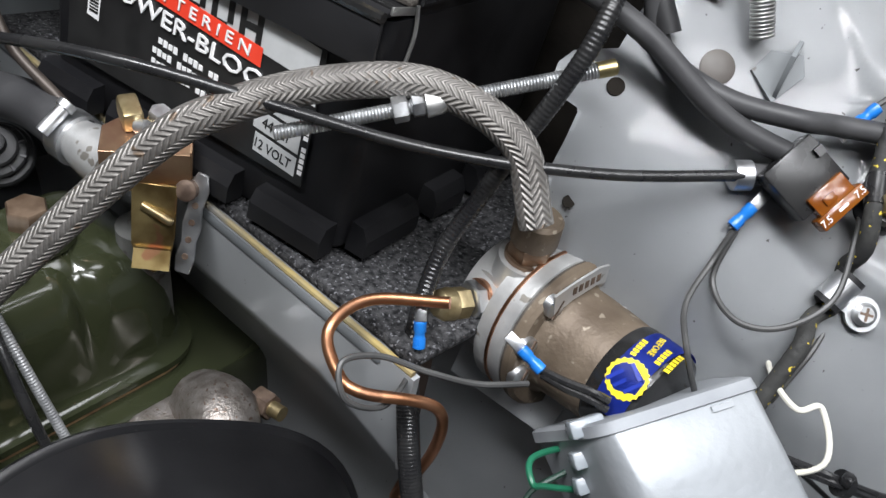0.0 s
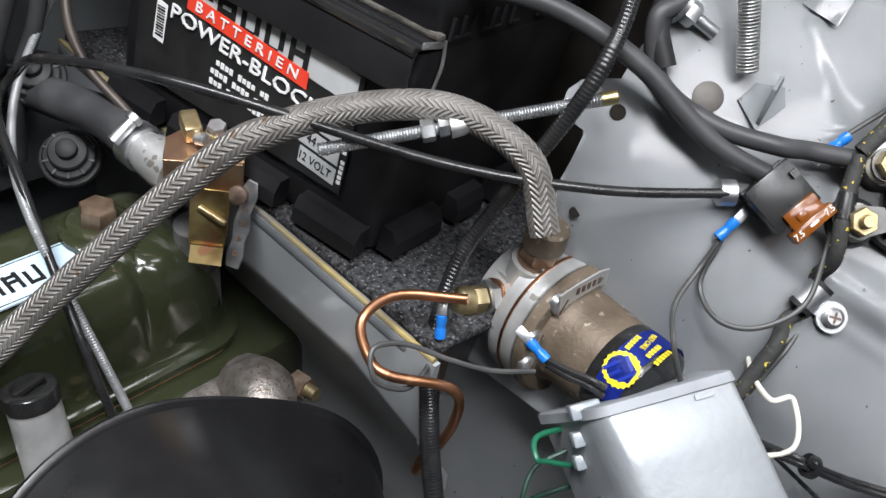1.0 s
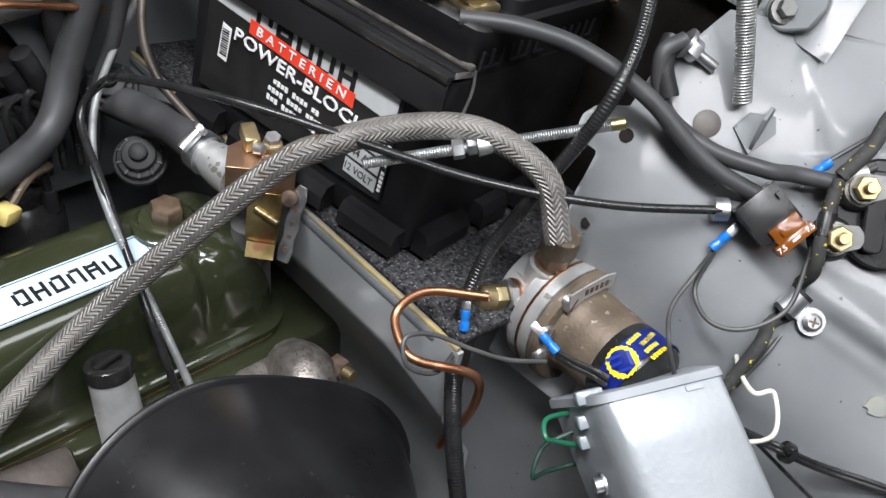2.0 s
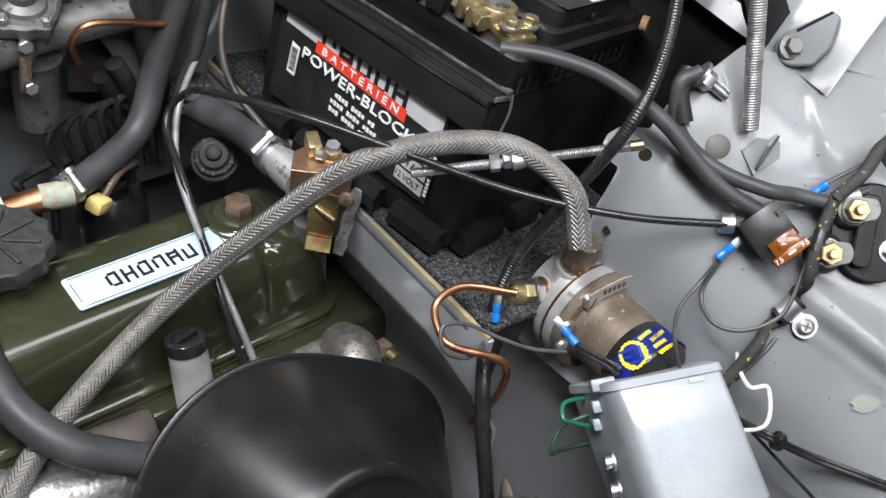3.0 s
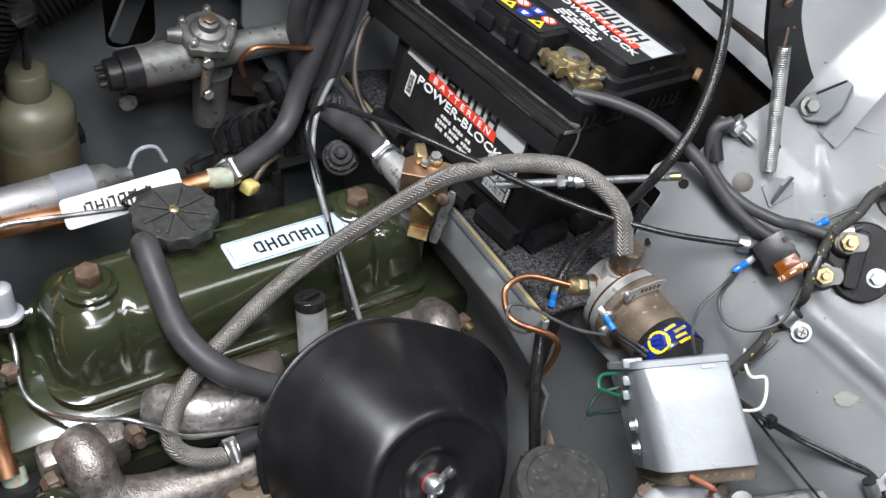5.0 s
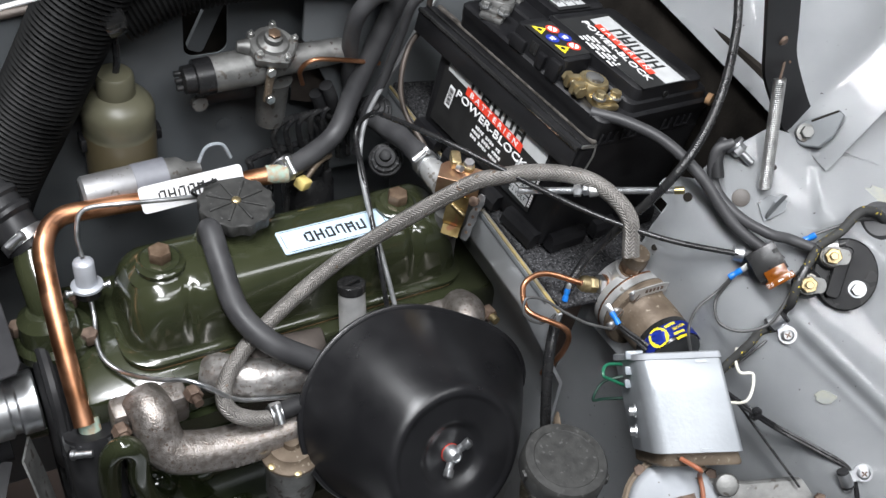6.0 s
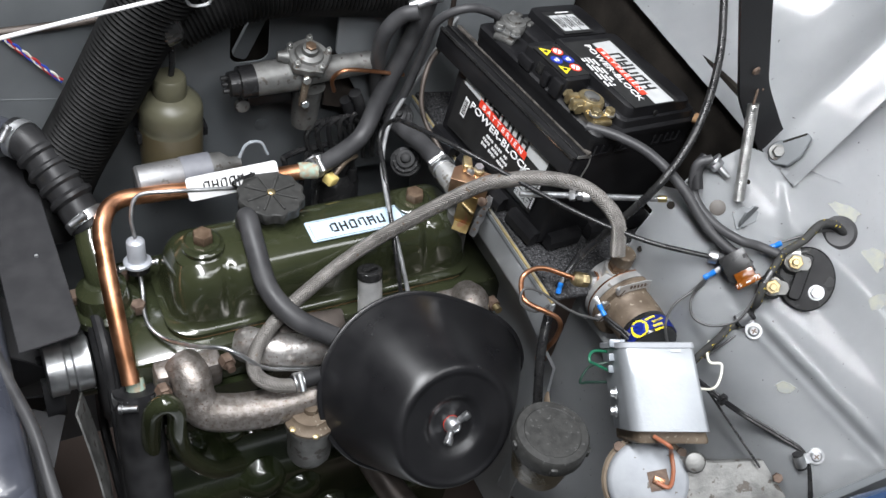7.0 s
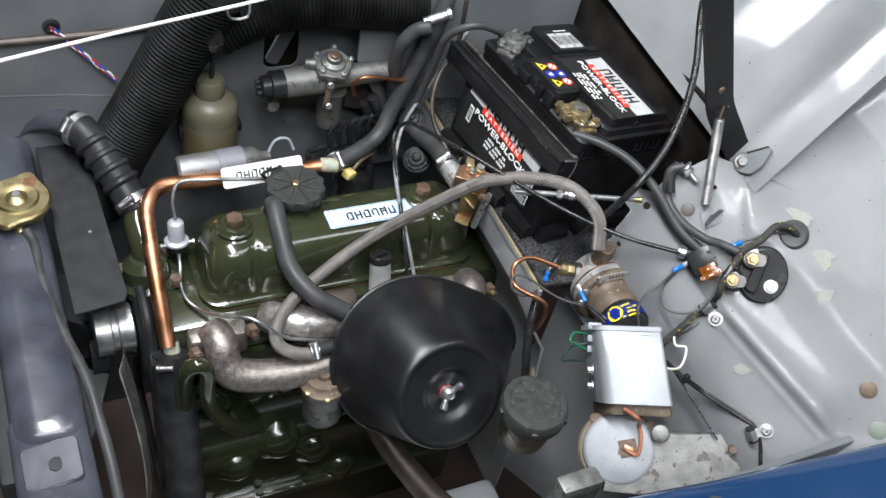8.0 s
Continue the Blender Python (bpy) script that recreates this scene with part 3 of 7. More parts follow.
def solenoid():
    c = on_panel((0.2590, -0.3215, 0.9060), 0.001)
    s = thing("starter_solenoid", c, "black bakelite starter solenoid with brass studs on the bulkhead", "solenoid")
    m = frame_of(c, N, (0.010, 0.024, 0.026))
    outline = [(0.0315 * math.cos(t), 0.0265 * math.sin(t)) for t in [math.tau * k / 40 for k in range(40)]]
    part("base", slab(outline, m @ Matrix.Translation((0, 0, 0.009)), 0.009, 0.0015), BAKELITE, s)
    part("rib", slab(rounded(0.046, 0.012, 0.004), m @ Matrix.Translation((0.002, 0.006, 0.015)) @ pose(0, 0, 0, 0, 0, -14), 0.0065, 0.001), BAKELITE, s)
    part("boss", turned([(0.009, 0.013), (0.014, 0.012), (0.016, 0.010)], on_panel((0.2537, -0.3034, 0.9135)), N, 24), BAKELITE, s)
    part("boss", turned([(0.009, 0.013), (0.014, 0.012), (0.016, 0.010)], on_panel((0.2335, -0.3083, 0.8901)), N, 24), BAKELITE, s)
    for at, turn in (((0.2537, -0.3034, 0.9135), 0.2), ((0.2335, -0.3083, 0.8901), 0.7)):
        p = on_panel(at, 0.001)
        stud = part("stud", turned([(0, 0.0035), (0.028, 0.0035), (0.030, 0.0028)], p, N, 14), BRASS, s, "brass threaded stud")
        part("nut", hexagon(p + N * 0.019, N, 0.0125, 0.0065, turn), BRASS, stud)
        part("washer", turned([(0.0165, 0.0078), (0.0185, 0.0078)], p, N, 22), BRASS, stud)
        part("insulator", turned([(0.008, 0.0098), (0.0150, 0.0095), (0.0162, 0.0085)], p, N, 24), CREAM, stud, "off-white nylon insulator")
        part("eyelet", slab([(0.0085 * math.cos(t) - (0.006 if math.cos(t) < -0.6 else 0), 0.0085 * math.sin(t)) for t in [math.tau * k / 24 for k in range(24)]],
                            frame_of(p + N * 0.0198, N, (-0.6, 0.3, 0)), 0.0016), ALLOY_DULL, stud)
    b = on_panel((0.2632, -0.3351, 0.8997), 0.001)
    bolt = part("bolt", hexagon(b + N * 0.010, N, 0.0095, 0.005, 0.4), ZINC, s, "bright hexagon bolt")
    part("washer", turned([(0.009, 0.0075), (0.0102, 0.0075)], b, N, 20), ZINC, bolt)


solenoid()


def p_clip(p, along, cross=0.008, label="black rubber lined clip screwed to the bulkhead"):
    c = on_panel(p, 0.001)
    s = thing("cable_clip", c, label, "cable clip", "cable clips")
    a = Vector(along).normalized()
    q = N.cross(a).normalized()
    bolt = part("bolt", turned([(0.002, 0.0054), (0.0045, 0.0054), (0.006, 0.0036)], c, N, 18), ZINC, s, "zinc cross-head screw")
    part("washer", turned([(0.0, 0.0080), (0.002, 0.0080)], c, N, 24), ZINC, bolt)
    part("slot", bars([(0, 0, 0.006, 0.0012), (0, 0, 0.0012, 0.006)], frame_of(c + N * 0.0061, N, a + q * 0.5)), RUST, bolt)
    hub = c - q * 0.016 + N * cross * 0.8
    part("band", turned([(-0.006, cross * 0.85), (-0.006, cross * 1.12), (0.006, cross * 1.12), (0.006, cross * 0.85)], hub, a, 24), ZINC, s, "bright metal band")
    part("rubber_lining", turned([(-0.0085, cross * 0.7), (-0.0085, cross * 1.06), (0.0085, cross * 1.06), (0.0085, cross * 0.7)], hub, a, 24), RUBBER_DARK, s)
    part("tab", block((0.014, 0.010, 0.0014), frame_of(c - q * 0.007 + N * 0.0012, N, q)), ZINC, s)


p_clip((0.209, -0.333, 0.857), (-0.5, 0.15, -0.65), 0.0062)
p_clip((0.232, -0.447, 0.790), (0.15, -0.5, -0.5), 0.0048)


# ---- battery and its clamp ----
# the battery's own frame: x into its depth, y along its length, z up; turned and tilted to fit the camera's view
BATT = Matrix.Translation((0.0803, -0.1351, 0.8123)) @ pose(0, 0, 0, 0, 0, 8) @ pose(0, 0, 0, 0, 8, 0)
FACE = BATT @ frame_of((0, 0, 0), (-1, 0, 0), (0, -1, 0))     # x runs along -y, y runs up
LID = BATT @ frame_of((0, 0, 0.1754), (0, 0, 1), (0, -1, 0))   # x runs along -y, y runs into the depth
LONG, DEEP = 0.207, 0.175


def odd_marks(n, wide, high, x0, y0, m, mat, parent, lean=0.0):
    """n plain upright shapes of letter size, which spell nothing."""
    for k in range(n):
        x, s = x0 + wide * (k + 0.5) - wide * n / 2, wide * 0.36
        y1 = y0 + lean * (x - x0)
        rows = [(x - s * 0.8, y1, wide * 0.2, high), (x + s * 0.8, y1 + (0.1 - 0.05 * (k % 3)) * high, wide * 0.2, high * (0.8, 1, 0.7)[k % 3]), (x, y1 + (0.4, 0, -0.4)[k % 3] * high, wide * 0.38, high * 0.18)]
        if k % 2:
            rows.append((x, y1 - (0.4, 0.3, -0.4)[k % 3] * high, wide * 0.38, high * 0.18))
        part("letter_shape", bars(rows, m), mat, parent)


def battery():
    b = thing("battery", BATT.translation, "black car battery with grey, red and white printed labels on carpet", "battery")

    def bpart(name, bm, m, parent, label="", crease=38):
        bm.transform(BATT)
        return part(name, bm, m, parent, label, crease)

    def box(z_rows, x0, x1, y0, y1, r):
        return stack([[((x0 + x1) / 2 + x, (y0 + y1) / 2 + y, z) for x, y in rounded(x1 - x0 - 2 * i, y1 - y0 - 2 * i, r, 3)] for z, i in z_rows])

    bpart("case", box(((0, 0.007), (0.004, 0.004), (0.020, 0.003), (0.114, 0.0005), (0.120, 0.0005)), 0, DEEP, 0, LONG, 0.007), BLACK_CASE, b)
    # ledge round the foot: a low rail broken by notches, with sloping tops
    for y0, y1 in ((0.006, 0.050), (0.064, 0.110), (0.124, 0.150), (0.164, 0.204)):
        bpart("base_lug", stack([[(x, y, z) for x, z in ((-0.0075, 0.001), (-0.0075, 0.010), (-0.004, 0.0165), (0.004, 0.0175), (0.004, 0.001))] for y in (y0, y0 + 0.002, y1 - 0.002, y1)]), BLACK_CASE, b, crease=25)
    for x0, x1 in ((0.012, 0.058), (0.074, 0.104), (0.118, 0.165)):
        bpart("base_lug", stack([[(x, y, z) for y, z in ((-0.0075, 0.001), (-0.0075, 0.010), (-0.004, 0.0165), (0.004, 0.0175), (0.004, 0.001))] for x in (x0, x0 + 0.002, x1 - 0.002, x1)]), BLACK_CASE, b, crease=25)
    lid = bpart("lid", box(((0.119, 0.001), (0.136, 0.001), (0.138, 0.0), (0.149, -0.001), (0.1515, 0.001), (0.1525, 0.004)), 0.012, DEEP, 0, LONG, 0.008), BLACK_CASE, b)
    bpart("raised_lid", box(((0.150, 0.0), (0.1725, 0.002), (0.1750, 0.005)), 0.052, 0.152, 0.004, 0.138, 0.008), BLACK_CASE, lid)
    bpart("far_block", box(((0.150, 0.0), (0.1705, 0.002), (0.1730, 0.005)), 0.070, 0.150, 0.1395, 0.203, 0.008), BLACK_CASE, lid)
    bpart("lid_step", box(((0.150, 0.0), (0.160, 0.001), (0.162, 0.003)), 0.046, 0.164, 0.002, 0.205, 0.008), BLACK_CASE, lid)
    bpart("centre_block", box(((0.150, 0.0), (0.1715, 0.002), (0.1738, 0.0045)), 0.013, 0.0535, 0.062, 0.136, 0.005), BLACK_CASE, lid)
    bpart("rim", box(((0.150, 0.0), (0.1565, 0.001), (0.158, 0.002)), 0.013, 0.060, 0.128, 0.140, 0.003), BLACK_CASE, lid)
    for x0, x1, y0, y1, top in ((0.008, 0.014, 0.064, 0.078, 0.169), (0.009, 0.015, 0.084, 0.094, 0.165), (0.009, 0.014, 0.112, 0.132, 0.163)):
        bpart("vent_plug", span(x0, x1, y0, y1, 0.150, top, 0.0018), BLACK_CASE, lid)
    bpart("lock_slot", span(0.0128, 0.0146, 0.098, 0.108, 0.156, 0.168, 0.0004), BLACK_GLOSS, lid)
    for k in range(12):
        x = 0.018 + 0.0098 * k + (0.020 if k > 6 else 0)
        bpart("lid_tooth", span(x, x + 0.0014, -0.0022, -0.0004, 0.126, 0.1375), BLACK_CASE, lid)
        if k % 3 != 2:
            bpart("lid_tooth", span(x + 0.0014, x + 0.0098, -0.0022, -0.0004, 0.126, 0.1272), BLACK_CASE, lid)
    bpart("lid_seam", box(((0.1749, 0), (0.1756, 0.0003)), 0.0575, 0.0590, 0.010, 0.132, 0.0005), BLACK_GLOSS, lid)
    bpart("degas_port", turned([(0, 0.0060), (0.005, 0.0060), (0.0052, 0.0035)], (0.163, 0.0, 0.152), (0.3, -1, 0.1), 18), BROWN_RUBBER, lid, "brown degassing port")
    bpart("vent_hole", turned([(0, 0.0032), (0.0016, 0.0032), (0.0018, 0.002)], (0.092, 0.0035, 0.166), (0, -1, 0.1), 16), BLACK_GLOSS, lid)
    # side label: words lean down towards the near end
    lab = part("side_label", slab([(-0.190, 0.027), (-0.028, 0.027), (-0.028, 0.096), (-0.190, 0.1115)], FACE, 0.0004), BLACK_PRINT, b, "black label printed in grey, red and white")
    up = FACE @ Matrix.Translation((0, 0, 0.0003))
    part("grey_band", slab([(-0.185, 0.0885), (-0.031, 0.0785), (-0.031, 0.0955), (-0.185, 0.1105)], up, 0.0002), GREY_PRINT, lab)
    odd_marks(5, 0.0176, 0.019, -0.106, 0.0935, up @ Matrix.Translation((0, 0, 0.0002)), BLACK_PRINT, lab, -0.10)
    part("red_stripe", slab([(-0.152, 0.0805), (-0.062, 0.0735), (-0.062, 0.0830), (-0.152, 0.0900)], up @ Matrix.Translation((0, 0, 0.0006)), 0.0002), RED_PRINT, lab)
    tilt = pose(0, 0, 0, 0, 0, -4.4)
    lettering("word", "B A T T E R I E N", 0.0082, up @ Matrix.Translation((-0.107, 0.0817, 0.0009)) @ tilt, WHITE_PRINT, lab, 1.30, 0.0003)
    lettering("word", "POWER-BLOCK", 0.0122, up @ Matrix.Translation((-0.107, 0.0700, 0.0004)) @ tilt, WHITE_PRINT, lab, 1.34, 0.0005)
    part("small_print", bars([(-0.128 + 0.0034 * k, 0.0600 - 0.0062 * j - 0.00026 * k, 0.0026, 0.0036 - 0.0008 * ((k + j) % 2)) for j in range(3) for k in range(13 + 2 * (j == 1)) if (k + j) % 5], up), WHITE_PRINT, lab)
    for j, (words, size) in enumerate((("", 0), ("44 Ah", 0.0078), ("12 VOLT", 0.0072))):
        z = 0.0560 - 0.0118 * j
        part("white_panel", slab([(-0.063 + 0.002 * j, z), (-0.033, z - 0.0020), (-0.033, z + 0.0078), (-0.063 + 0.002 * j, z + 0.0098)], up, 0.0002), GREY_PRINT, lab)
        if words:
            lettering("word", words, size, up @ Matrix.Translation((-0.0475, z + 0.0038, 0.0002)) @ tilt, BLACK_PRINT, lab, 0.86)
    part("web_print", bars([(-0.0300, 0.031 + 0.0030 * k, 0.0026, 0.0021) for k in range(15) if k % 6], up), WHITE_PRINT, lab)
    part("barcode", slab([(-0.1765, 0.0530), (-0.1680, 0.0520), (-0.1670, 0.0755), (-0.1755, 0.0770)], up, 0.0002), WHITE_PRINT, lab)
    part("barcode_bars", bars([(-0.1717, 0.0560 + 0.0017 * k, 0.0062, 0.0006 + 0.0005 * (k % 3 == 0)) for k in range(11)], up @ Matrix.Translation((0, 0, 0.0002))), BLACK_PRINT, lab)
    # lid labels
    over = LID @ Matrix.Translation((0, 0, 0.0003))
    top = part("top_label", slab([(-0.124, 0.058), (-0.005, 0.058), (-0.005, 0.126), (-0.124, 0.130)], LID, 0.0004), BLACK_PRINT, b, "black lid label printed in grey, red and white")
    part("grey_band", slab([(-0.117, 0.097), (-0.006, 0.090), (-0.006, 0.119), (-0.119, 0.126)], over, 0.0002), GREY_PRINT, top)
    odd_marks(5, 0.0140, 0.0185, -0.062, 0.1075, over @ Matrix.Translation((0, 0, 0.0002)), BLACK_PRINT, top, -0.09)
    part("red_stripe", slab([(-0.107, 0.0925), (-0.022, 0.0845), (-0.022, 0.0935), (-0.107, 0.1015)], over @ Matrix.Translation((0, 0, 0.0004)), 0.0002), RED_PRINT, top)
    slope = pose(0, 0, 0, 0, 0, -5.0)
    lettering("word", "B A T T E R I E N", 0.0076, over @ Matrix.Translation((-0.0645, 0.0930, 0.0006)) @ slope, WHITE_PRINT, top, 1.30, 0.0002)
    lettering("word", "POWER-BLOCK", 0.0112, over @ Matrix.Translation((-0.0650, 0.0815, 0.0002)) @ slope, WHITE_PRINT, top, 1.30, 0.0004)
    part("small_print", bars([(-0.092 + 0.0032 * k, 0.0735 - 0.0048 * j - 0.0003 * k, 0.0025, 0.0026) for j in range(4) for k in range(16 - 3 * (j == 0)) if (k + j) % 5], over), WHITE_PRINT, top)
    signs = part("warning_sticker", slab([(-0.124, 0.014), (-0.068, 0.014), (-0.068, 0.050), (-0.124, 0.050)], LID @ Matrix.Translation((0, 0, -0.0011)), 0.0004), BLACK_PRINT, b, "sticker with six warning signs")
    for k, (x, y, m, tri) in enumerate(((-0.113, 0.024, YELLOW_PRINT, 1), (-0.111, 0.039, RED_PRINT, 0), (-0.097, 0.0265, BLUE_PRINT, 0), (-0.096, 0.042, BLUE_PRINT, 0), (-0.080, 0.0245, YELLOW_PRINT, 1), (-0.081, 0.040, RED_PRINT, 0))):
        at = Matrix.Translation((x, y, -0.0006))
        n, r = (3, 0.0086) if tri else (22, 0.0068)
        sign = part("sign", slab([(r * math.cos(math.tau * i / n + math.pi / 2), r * math.sin(math.tau * i / n + math.pi / 2)) for i in range(n)], LID @ at, 0.0003), m, signs)
        if tri or m is RED_PRINT:
            part("sign_mark", slab([((r * 0.28 if tri else r * 0.72) * math.cos(math.tau * i / 14), (r * 0.28 if tri else r * 0.72) * math.sin(math.tau * i / 14)) for i in range(14)], LID @ at @ Matrix.Translation((0, 0, 0.0002)), 0.0002), BLACK_PRINT if tri else WHITE_PRINT, sign)
        else:
            part("sign_mark", bars([(0.0, 0.0012, 0.0058, 0.0022), (0.0006, -0.0022, 0.0040, 0.0022)], LID @ at @ Matrix.Translation((0, 0, 0.0002))), WHITE_PRINT, sign)
        if m is RED_PRINT:
            part("sign_bar", bars([(0, 0, 0.0100, 0.0013)], LID @ at @ Matrix.Translation((0, 0, 0.0003)) @ pose(0, 0, 0, 0, 0, -45)), RED_PRINT, sign)
    white = part("maker_label", slab([(-0.186, 0.078), (-0.142, 0.078), (-0.142, 0.124), (-0.186, 0.124)], LID @ Matrix.Translation((0, 0, -0.0020)), 0.0004), BLACK_PRINT, b, "label with three white fields")
    for k in range(3):
        low = LID @ Matrix.Translation((0, 0, -0.0017))
        field = part("white_field", slab([(-0.178, 0.082 + 0.0135 * k), (-0.147, 0.082 + 0.0135 * k), (-0.147, 0.0935 + 0.0135 * k), (-0.178, 0.0935 + 0.0135 * k)], low, 0.0002), GREY_PRINT, white)
        part("field_print", bars([(-0.163, 0.0845 + 0.0135 * k + 0.0022 * j, 0.020 - 0.003 * (j % 2), 0.0009) for j in range(4)], low @ Matrix.Translation((0, 0, 0.0002))), BLACK_PRINT, field)
    part("line_print", bars([(-0.183, 0.098 + 0.0030 * k, 0.0020, 0.0022) for k in range(7)], LID @ Matrix.Translation((0, 0, -0.0017))), WHITE_PRINT, white)


battery()


def battery_terminal(c, jaw, seat, metal, label):
    """A clamp round a lead post: jaw and seat are the directions of the pinch bolt and of the cable plate."""
    t = thing("battery_terminal", c, label, "battery terminal", "battery terminals")
    c, up = Vector(c), (BATT.to_3x3() @ Vector((0, 0, 1))).normalized()
    ax = BATT.to_3x3() @ Vector((math.cos(radians(jaw)), math.sin(radians(jaw)), 0))
    ay = BATT.to_3x3() @ Vector((math.cos(radians(seat)), math.sin(radians(seat)), 0))
    part("post", turned([(-0.004, 0.0095), (0.0150, 0.0085), (0.0155, 0.006)], c, up, 22), ALLOY_DULL, t, "grey lead post")
    part("clamp_ring", turned([(0.0, 0.0096), (0.0, 0.0140), (0.003, 0.0150), (0.010, 0.0150), (0.013, 0.0135), (0.013, 0.0096)], c, up, 26), metal, t)
    m = frame_of(c, up, ax)
    for s in (-1, 1):
        part("jaw", block((0.016, 0.0075, 0.012), m @ Matrix.Translation((0.0175, 0.0055 * s, 0.0065)), 0.002), metal, t)
    side = m.to_3x3() @ Vector((0, 1, 0))
    pinch = part("pinch_bolt", turned([(-0.013, 0.0034), (0.014, 0.0034), (0.0145, 0.0024)], c + ax * 0.0195 + up * 0.0065, side, 12), ZINC, t)
    part("bolt_head", hexagon(c + ax * 0.0195 + up * 0.0065 + side * 0.0095, side, 0.0105, 0.0055), metal, pinch)
    part("bolt_nut", hexagon(c + ax * 0.0195 + up * 0.0065 - side * 0.0095, -side, 0.0100, 0.0050), metal, pinch)
    q = frame_of(c, up, ay)
    part("cable_seat", block((0.022, 0.024, 0.0075), q @ Matrix.Translation((0.0205, 0, 0.001)), 0.003), metal, t)
    strap = part("cable_strap", block((0.0095, 0.027, 0.0045), q @ Matrix.Translation((0.0225, 0, 0.0065)), 0.0015), metal, t)
    for s in (-1, 1):
        p = q @ Vector((0.0225, 0.0092 * s, 0.0088))
        screw = part("strap_screw", hexagon(p, up, 0.0092, 0.0055, 0.3 * s), metal, strap)
        part("washer", turned([(-0.001, 0.0066), (0.0006, 0.0064)], p, up, 18), ZINC, screw)


battery_terminal(BATT @ Vector((0.033, 0.041, 0.1535)), 165, 262, BRASS, "brass battery terminal clamped on the lead post")
battery_terminal(BATT @ Vector((0.040, 0.185, 0.1535)), 20, 215, ALLOY_DULL, "dull grey battery terminal clamped on the lead post")

bar = thing("battery_clamp_bar", BATT @ Vector((0, 0.1, 0.12)), "black steel angle bar holding the battery down", "clamp bar")


def bar_part(name, bm, m, label=""):
    bm.transform(BATT)
    return part(name, bm, m, bar, label)


bar_part("upright_web", span(-0.0050, -0.0022, 0.002, 0.245, 0.0985, 0.1215, 0.001), BLACK_SATIN)
bar_part("top_flange", span(-0.0050, 0.0150, 0.002, 0.245, 0.1218, 0.1245, 0.001), BLACK_SATIN)
bar_part("felt_strip", span(0.0125, 0.0180, 0.0, 0.240, 0.1248, 0.1290, 0.0018), FELT, "frayed grey felt along the edge")
bar_part("inner_lip", span(0.0030, 0.0048, 0.002, 0.245, 0.1243, 0.1268, 0.0006), BLACK_GLOSS)
bar_part("lip", tube([(-0.0040, 0.002, 0.1225), (-0.0040, 0.10, 0.1225), (-0.0040, 0.245, 0.1225)], 0.0026, 8), BLACK_GLOSS)
bar_part("end_fold", block((0.020, 0.0014, 0.0036), Matrix.Translation((0.0085, 0.0005, 0.1245)) @ pose(0, 0, 0, 0, 8, 0), 0.0004), SPRING_ZINC, "worn bright end of the bar")
bar_part("wire_tail", tube([(0.0165, -0.0005, 0.126), (0.0185, -0.0010, 0.112), (0.0165, -0.0005, 0.092), (0.0230, -0.0020, 0.084), (0.0300, -0.0035, 0.079), (0.034, -0.004, 0.072)], 0.0010, 6), SPRING_ZINC, "bent wire tail")

rod = thing("clamp_rod", (0.12, -0.168, 0.91), "bright threaded rod with hexagon nuts beside the battery", "threaded rod")
ra, rb = Vector((0.0500, -0.1190, 0.8870)), Vector((0.1560, -0.1990, 0.9265))
rd = (rb - ra).normalized()
part("thread", tube([ra, (ra + rb) / 2, rb], 0.0029, 12, ribs=(0.0014, 0.0005)), ZINC, rod)
for k, s in enumerate((0.050, 0.0585)):
    part("nut", hexagon(ra + rd * s, rd, (0.0098, 0.0085)[k], (0.0065, 0.005)[k], 0.3 * k), ZINC, rod)
part("eye", turned([(0.0, 0.0060), (0.006, 0.0054), (0.012, 0.0035)], ra + rd * 0.064, rd, 14), SPRING_ZINC, rod)
tab = thing("rod_end_nut", (0.158, -0.200, 0.927), "gold passivated stud at the end of the threaded rod", "stud")
part("stud", turned([(-0.002, 0.0036), (0.006, 0.0036), (0.007, 0.0025)], (0.157, -0.1995, 0.927), rd, 16), PASSIVATED, tab)


# ---- engine ----
def ring_at(x0, x1, y0, y1, r, z, n=6):
    return [((x0 + x1) / 2 + x, (y0 + y1) / 2 + y, z) for x, y in rounded(x1 - x0, y1 - y0, r, n)]


engine = thing("engine", (-0.12, 0.0, 0.35), "four-cylinder engine in glossy dark green enamel", "engine")


def block_side(z):
    """How far the near side of the block stands out at the height z."""
    return -0.080 - 0.036 / (1 + math.exp((z - 0.485) / 0.014))


part("cylinder_block", stack([[(-0.335, block_side(z), z), (0.085, block_side(z), z), (0.085, 0.080, z), (-0.335, 0.080, z)] for z in [0.22] + [0.40 + 0.01 * k for k in range(17)] + [0.600, 0.632]]), GREEN_OILY_SHADED, engine, "oily dark green cylinder block", crease=30)
for x in (-0.30, -0.215, -0.12, -0.03):
    part("core_plug", turned([(0.0, 0.021), (0.003, 0.021), (0.0045, 0.018), (0.0015, 0.016), (0.0015, 0.004)], (x, -0.080, 0.545), (0, -1, 0.05), 28), GREEN_OILY_SHADED, engine)
part("block_rib", span(-0.33, 0.08, -0.088, -0.078, 0.590, 0.598, 0.003), GREEN_OILY_SHADED, engine)
part("sump_rail", span(-0.33, 0.08, -0.130, -0.110, 0.330, 0.345, 0.004), GREEN_OILY_SHADED, engine)
for k in range(6):
    part("rail_bolt", hexagon((-0.30 + 0.07 * k, -0.123, 0.345), (0, 0, 1), 0.011, 0.007, 0.2 * k), GREEN_OILY_SHADED, engine)
head = part("cylinder_head", span(-0.338, 0.110, -0.073, 0.078, 0.632, 0.694, 0.006), GREEN, engine)
